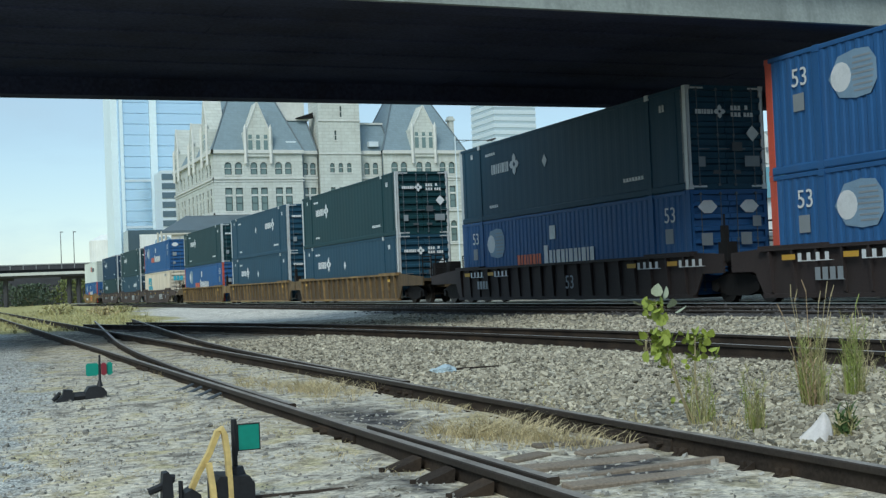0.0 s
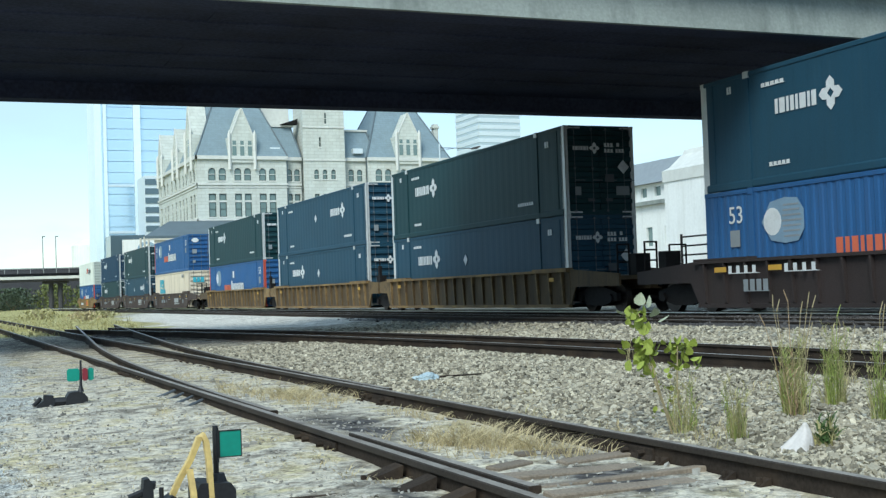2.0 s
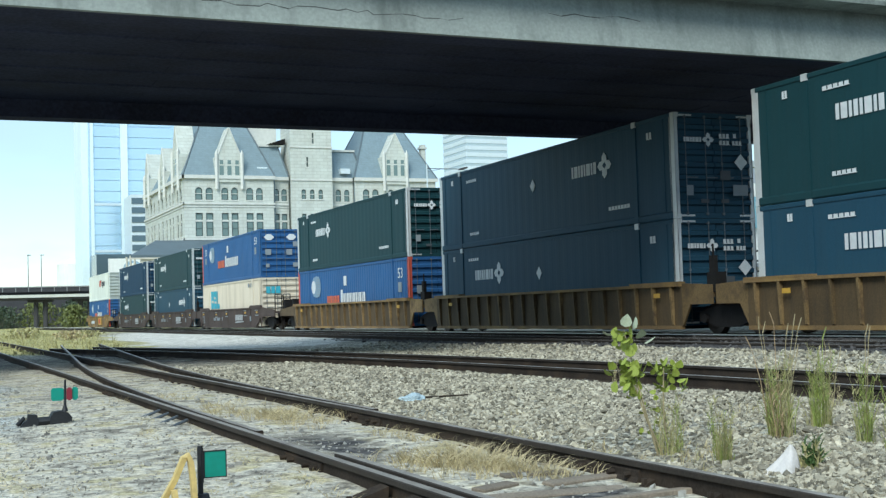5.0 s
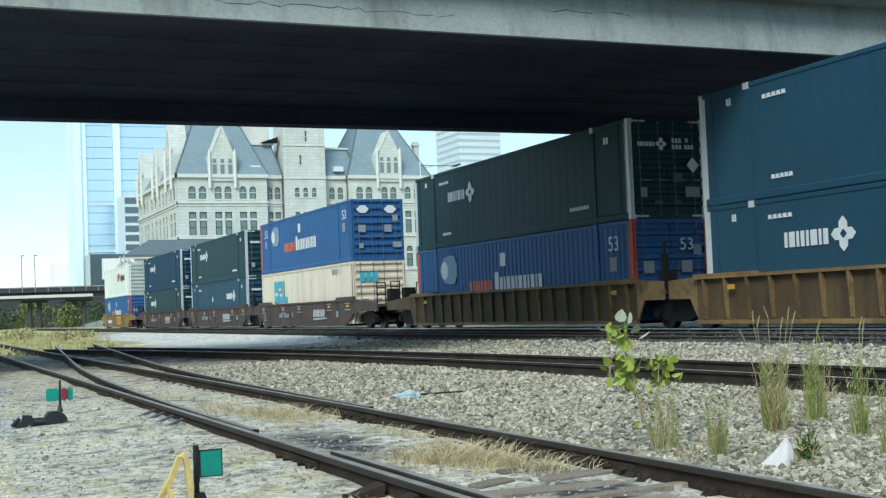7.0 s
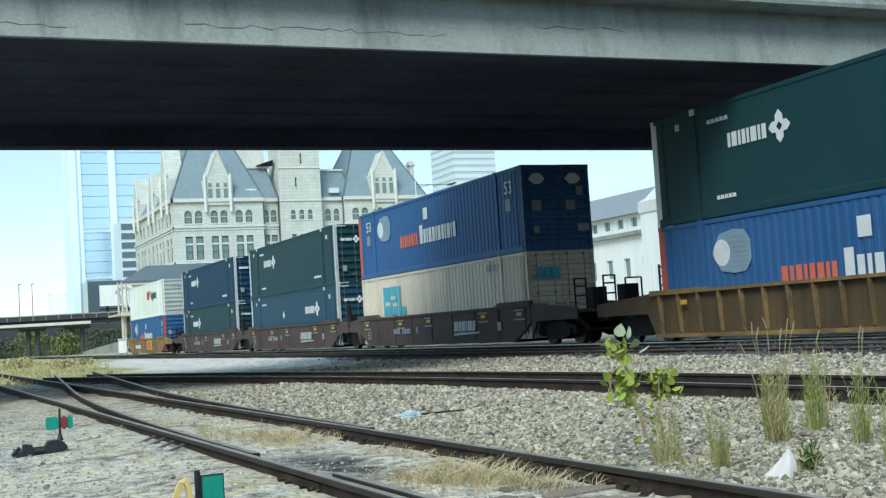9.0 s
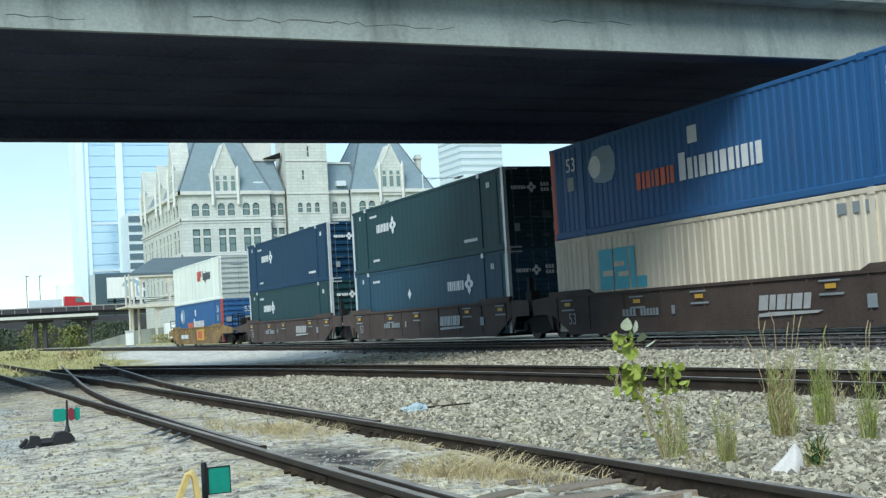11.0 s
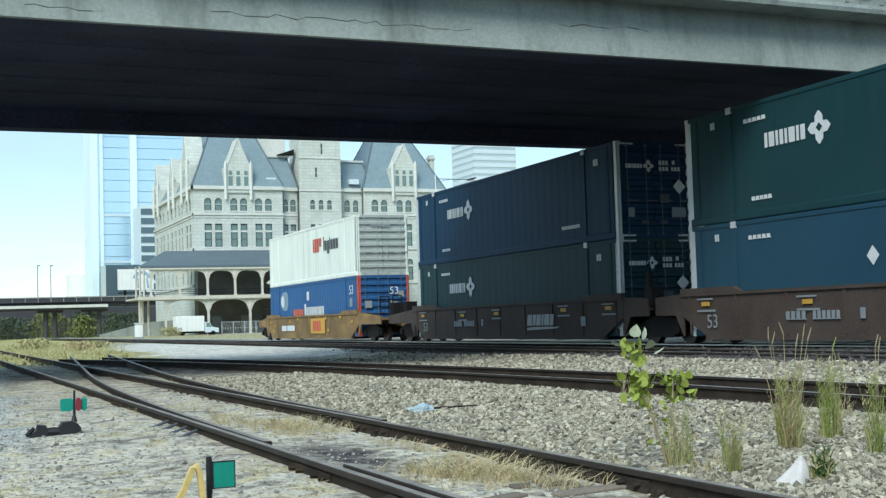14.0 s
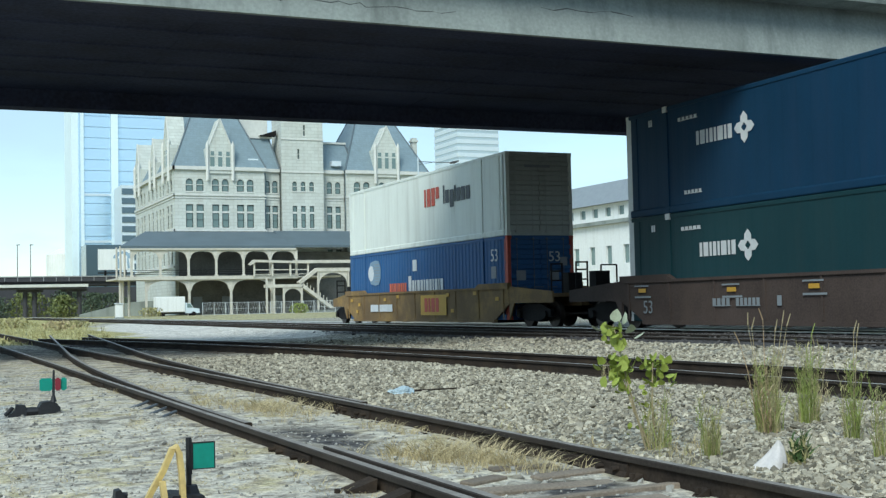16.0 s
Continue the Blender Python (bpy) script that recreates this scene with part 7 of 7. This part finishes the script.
bm = bmesh.new()
prism(bm, [(67.6, 19.9), (68.3, 19.95), (68.9, 20.25), (68.8, 20.4), (68.1, 20.25), (67.7, 20.15)], "y", 149.8, 150.2)
part("lamp_head", bm, M_BEAM2D, arm)
shrub("green roadside shrub below the far bridge", 25.2, 221, 3.2, 2.5, 4.0, 900, M_SHRUB, 0.28, 1)
shrub("dark green shrub beside the bridge columns", 30.0, 221, 2.0, 2.0, 4.4, 600, M_FARLEAF, 0.24, 2)
shrub("green shrub behind the far bridge", 15.0, 268, 6, 3, 3.4, 700, M_FARLEAF, 0.3, 3)
shrub("distant green tree row", 2.0, 270, 9, 3, 4.0, 1000, M_FARLEAF, 0.3, 4)
shrub("olive shrub by the platform", 33.5, 184, 2.6, 1.2, 1.5, 420, M_GRASSY, 0.16, 5)
shrub("olive shrub by the platform", 56.5, 184, 2.2, 1.0, 1.7, 420, M_GRASSG, 0.16, 6)
shrub("low olive shrub in the rough grass", 7.0, 92, 2.2, 1.2, 0.8, 240, M_GRASSY, 0.12, 7)
shrub("low tan shrub in the rough grass", 8.3, 76, 1.7, 1.0, 0.6, 200, M_STRAW, 0.10, 8)
shrub("low olive shrub in the rough grass", 11.0, 88, 1.6, 1.0, 0.5, 180, M_GRASSY, 0.10, 9)
for i in range(9):
    shrub("distant green trees behind the far bridge", -26 + i * 8.5, 284, 7.5, 3, 4.8 + (i * 37 % 5) * 0.35, 1000, M_FARLEAF if i % 3 else M_SHRUB, 0.35, 20 + i)
retain = thing("retaining_wall", "pale concrete retaining wall and ramp below the bridge", "wall", kind="structure")
bm = bmesh.new()
prism(bm, [(27.5, -0.3), (40.5, -0.3), (40.5, 2.6), (36, 2.4), (27.5, 0.4)], "y", 218, 219)
part("wall", bm, M_CONC, retain)
# dark sheet added behind the trees to hide the sky gap below the bridge
bm = bmesh.new()
box(bm, -60, 60, 293, 293.5, -0.3, 6.6)
part("backdrop", bm, M_BEAM2D, retain)

# ---- ballast stones ----
def stones(name, label, spots, material, seed):
    """spots: x, y, size. Chipped blocks lying on the ground, joined."""
    rng = np.random.default_rng(seed)
    n = len(spots)
    cube = np.array([(-1, -1, -1), (1, -1, -1), (1, 1, -1), (-1, 1, -1), (-1, -1, 1), (1, -1, 1), (1, 1, 1), (-1, 1, 1)], float)
    v = cube[None] * rng.uniform(0.55, 1.0, (n, 8, 3))
    size = np.array([s[2] for s in spots])
    v *= (size[:, None] * rng.uniform(0.6, 1.2, (n, 3)) * np.array([1.15, 1.0, 0.55]))[:, None, :]
    q = rng.normal(size=(n, 4))
    q[:, 1:3] *= 0.35
    q /= np.linalg.norm(q, axis=1)[:, None]
    w, x, y, z = q.T
    rot = np.stack([1 - 2 * (y * y + z * z), 2 * (x * y - z * w), 2 * (x * z + y * w), 2 * (x * y + z * w), 1 - 2 * (x * x + z * z), 2 * (y * z - x * w), 2 * (x * z - y * w), 2 * (y * z + x * w), 1 - 2 * (x * x + y * y)], 1).reshape(n, 3, 3)
    v = np.einsum("nij,nkj->nki", rot, v)
    pos = np.array([(sx, sy, ground_z(sx, sy) + s * 0.25) for sx, sy, s in spots])
    v += pos[:, None, :]
    faces = np.array([(3, 2, 1, 0), (4, 5, 6, 7), (0, 1, 5, 4), (1, 2, 6, 5), (2, 3, 7, 6), (3, 0, 4, 7)])
    f = (np.arange(n)[:, None, None] * 8 + faces[None]).reshape(-1, 4)
    me = bpy.data.meshes.new("stones")
    me.from_pydata(v.reshape(-1, 3).tolist(), [], f.tolist())
    return tagged(part(name, me, material, None), label, "ballast", kind="stuff")


R6 = random.Random(12)
M_STONES2 = mat("ballast_stone_pale", (0.43, 0.395, 0.305), 0.9, 0, 0.22, 6, 70, 0.003, rand=0.35, island=True, spec=0.25)
M_STONES = mat("ballast_stone", (0.285, 0.26, 0.198), 0.9, 0, 0.22, 6, 70, 0.003, rand=0.62, island=True, spec=0.25)
M_PEBBLE = mat("pebble", (0.33, 0.32, 0.285), 0.9, 0, 0.18, 6, 70, rand=0.5, island=True, spec=0.25)
M_DARKSTONE = mat("oily_stone", (0.075, 0.07, 0.068), 0.85, 0, 0.2, 6, 70, rand=0.5, island=True)
spots = []
while len(spots) < 50000:
    y = 3.6 + 22 * R6.random() ** 1.7
    x = R6.uniform(4.10 + turnout(y), mid_track(y) - 1.15)
    if noise.noise((x * 0.9, y * 0.9, 5)) > R6.uniform(-0.75, 0.1):
        spots.append((x, y, R6.lognormvariate(-4.24, 0.28) * (1 + 0.025 * y)))
stones("ballast", "grey brown crushed stone ballast", spots[::2] + spots[1::6], M_STONES, 1)
stones("ballast", "pale tan crushed stone ballast", spots[3::6] + spots[5::6], M_STONES2, 5)
spots = []
while len(spots) < 9000:
    y = 7 + 30 * R6.random() ** 1.4
    x = R6.uniform(mid_track(y) + 0.9, 13.9)
    spots.append((x, y, R6.uniform(0.022, 0.045)))
stones("ballast", "grey crushed stone ballast beyond the siding", spots[::2], M_STONES, 2)
stones("ballast", "pale crushed stone ballast beyond the siding", spots[1::2], M_STONES2, 6)
spots = []
while len(spots) < 9000:
    y = 4 + 18 * R6.random() ** 1.5
    x = R6.uniform(-1.2, 2.35) if R6.random() < 0.75 else R6.uniform(2.55, 3.9)
    if R6.random() < 0.5 or x < 1.4:
        spots.append((x, y, R6.uniform(0.005, 0.014) if R6.random() < 0.93 else R6.uniform(0.014, 0.026)))
stones("pebbles", "small grey pebbles on fine gravel and dirt", spots, M_PEBBLE, 3)
spots = []
while len(spots) < 3500:
    y = 6 + 38 * R6.random() ** 1.3
    x = mid_track(y) + R6.uniform(-1.35, 1.0) if R6.random() < 0.5 else R6.uniform(13.8, 18.9)
    spots.append((x, y, R6.uniform(0.022, 0.045)))
stones("ballast", "dark oily ballast round the siding rails", spots, M_DARKSTONE, 4)


motions()
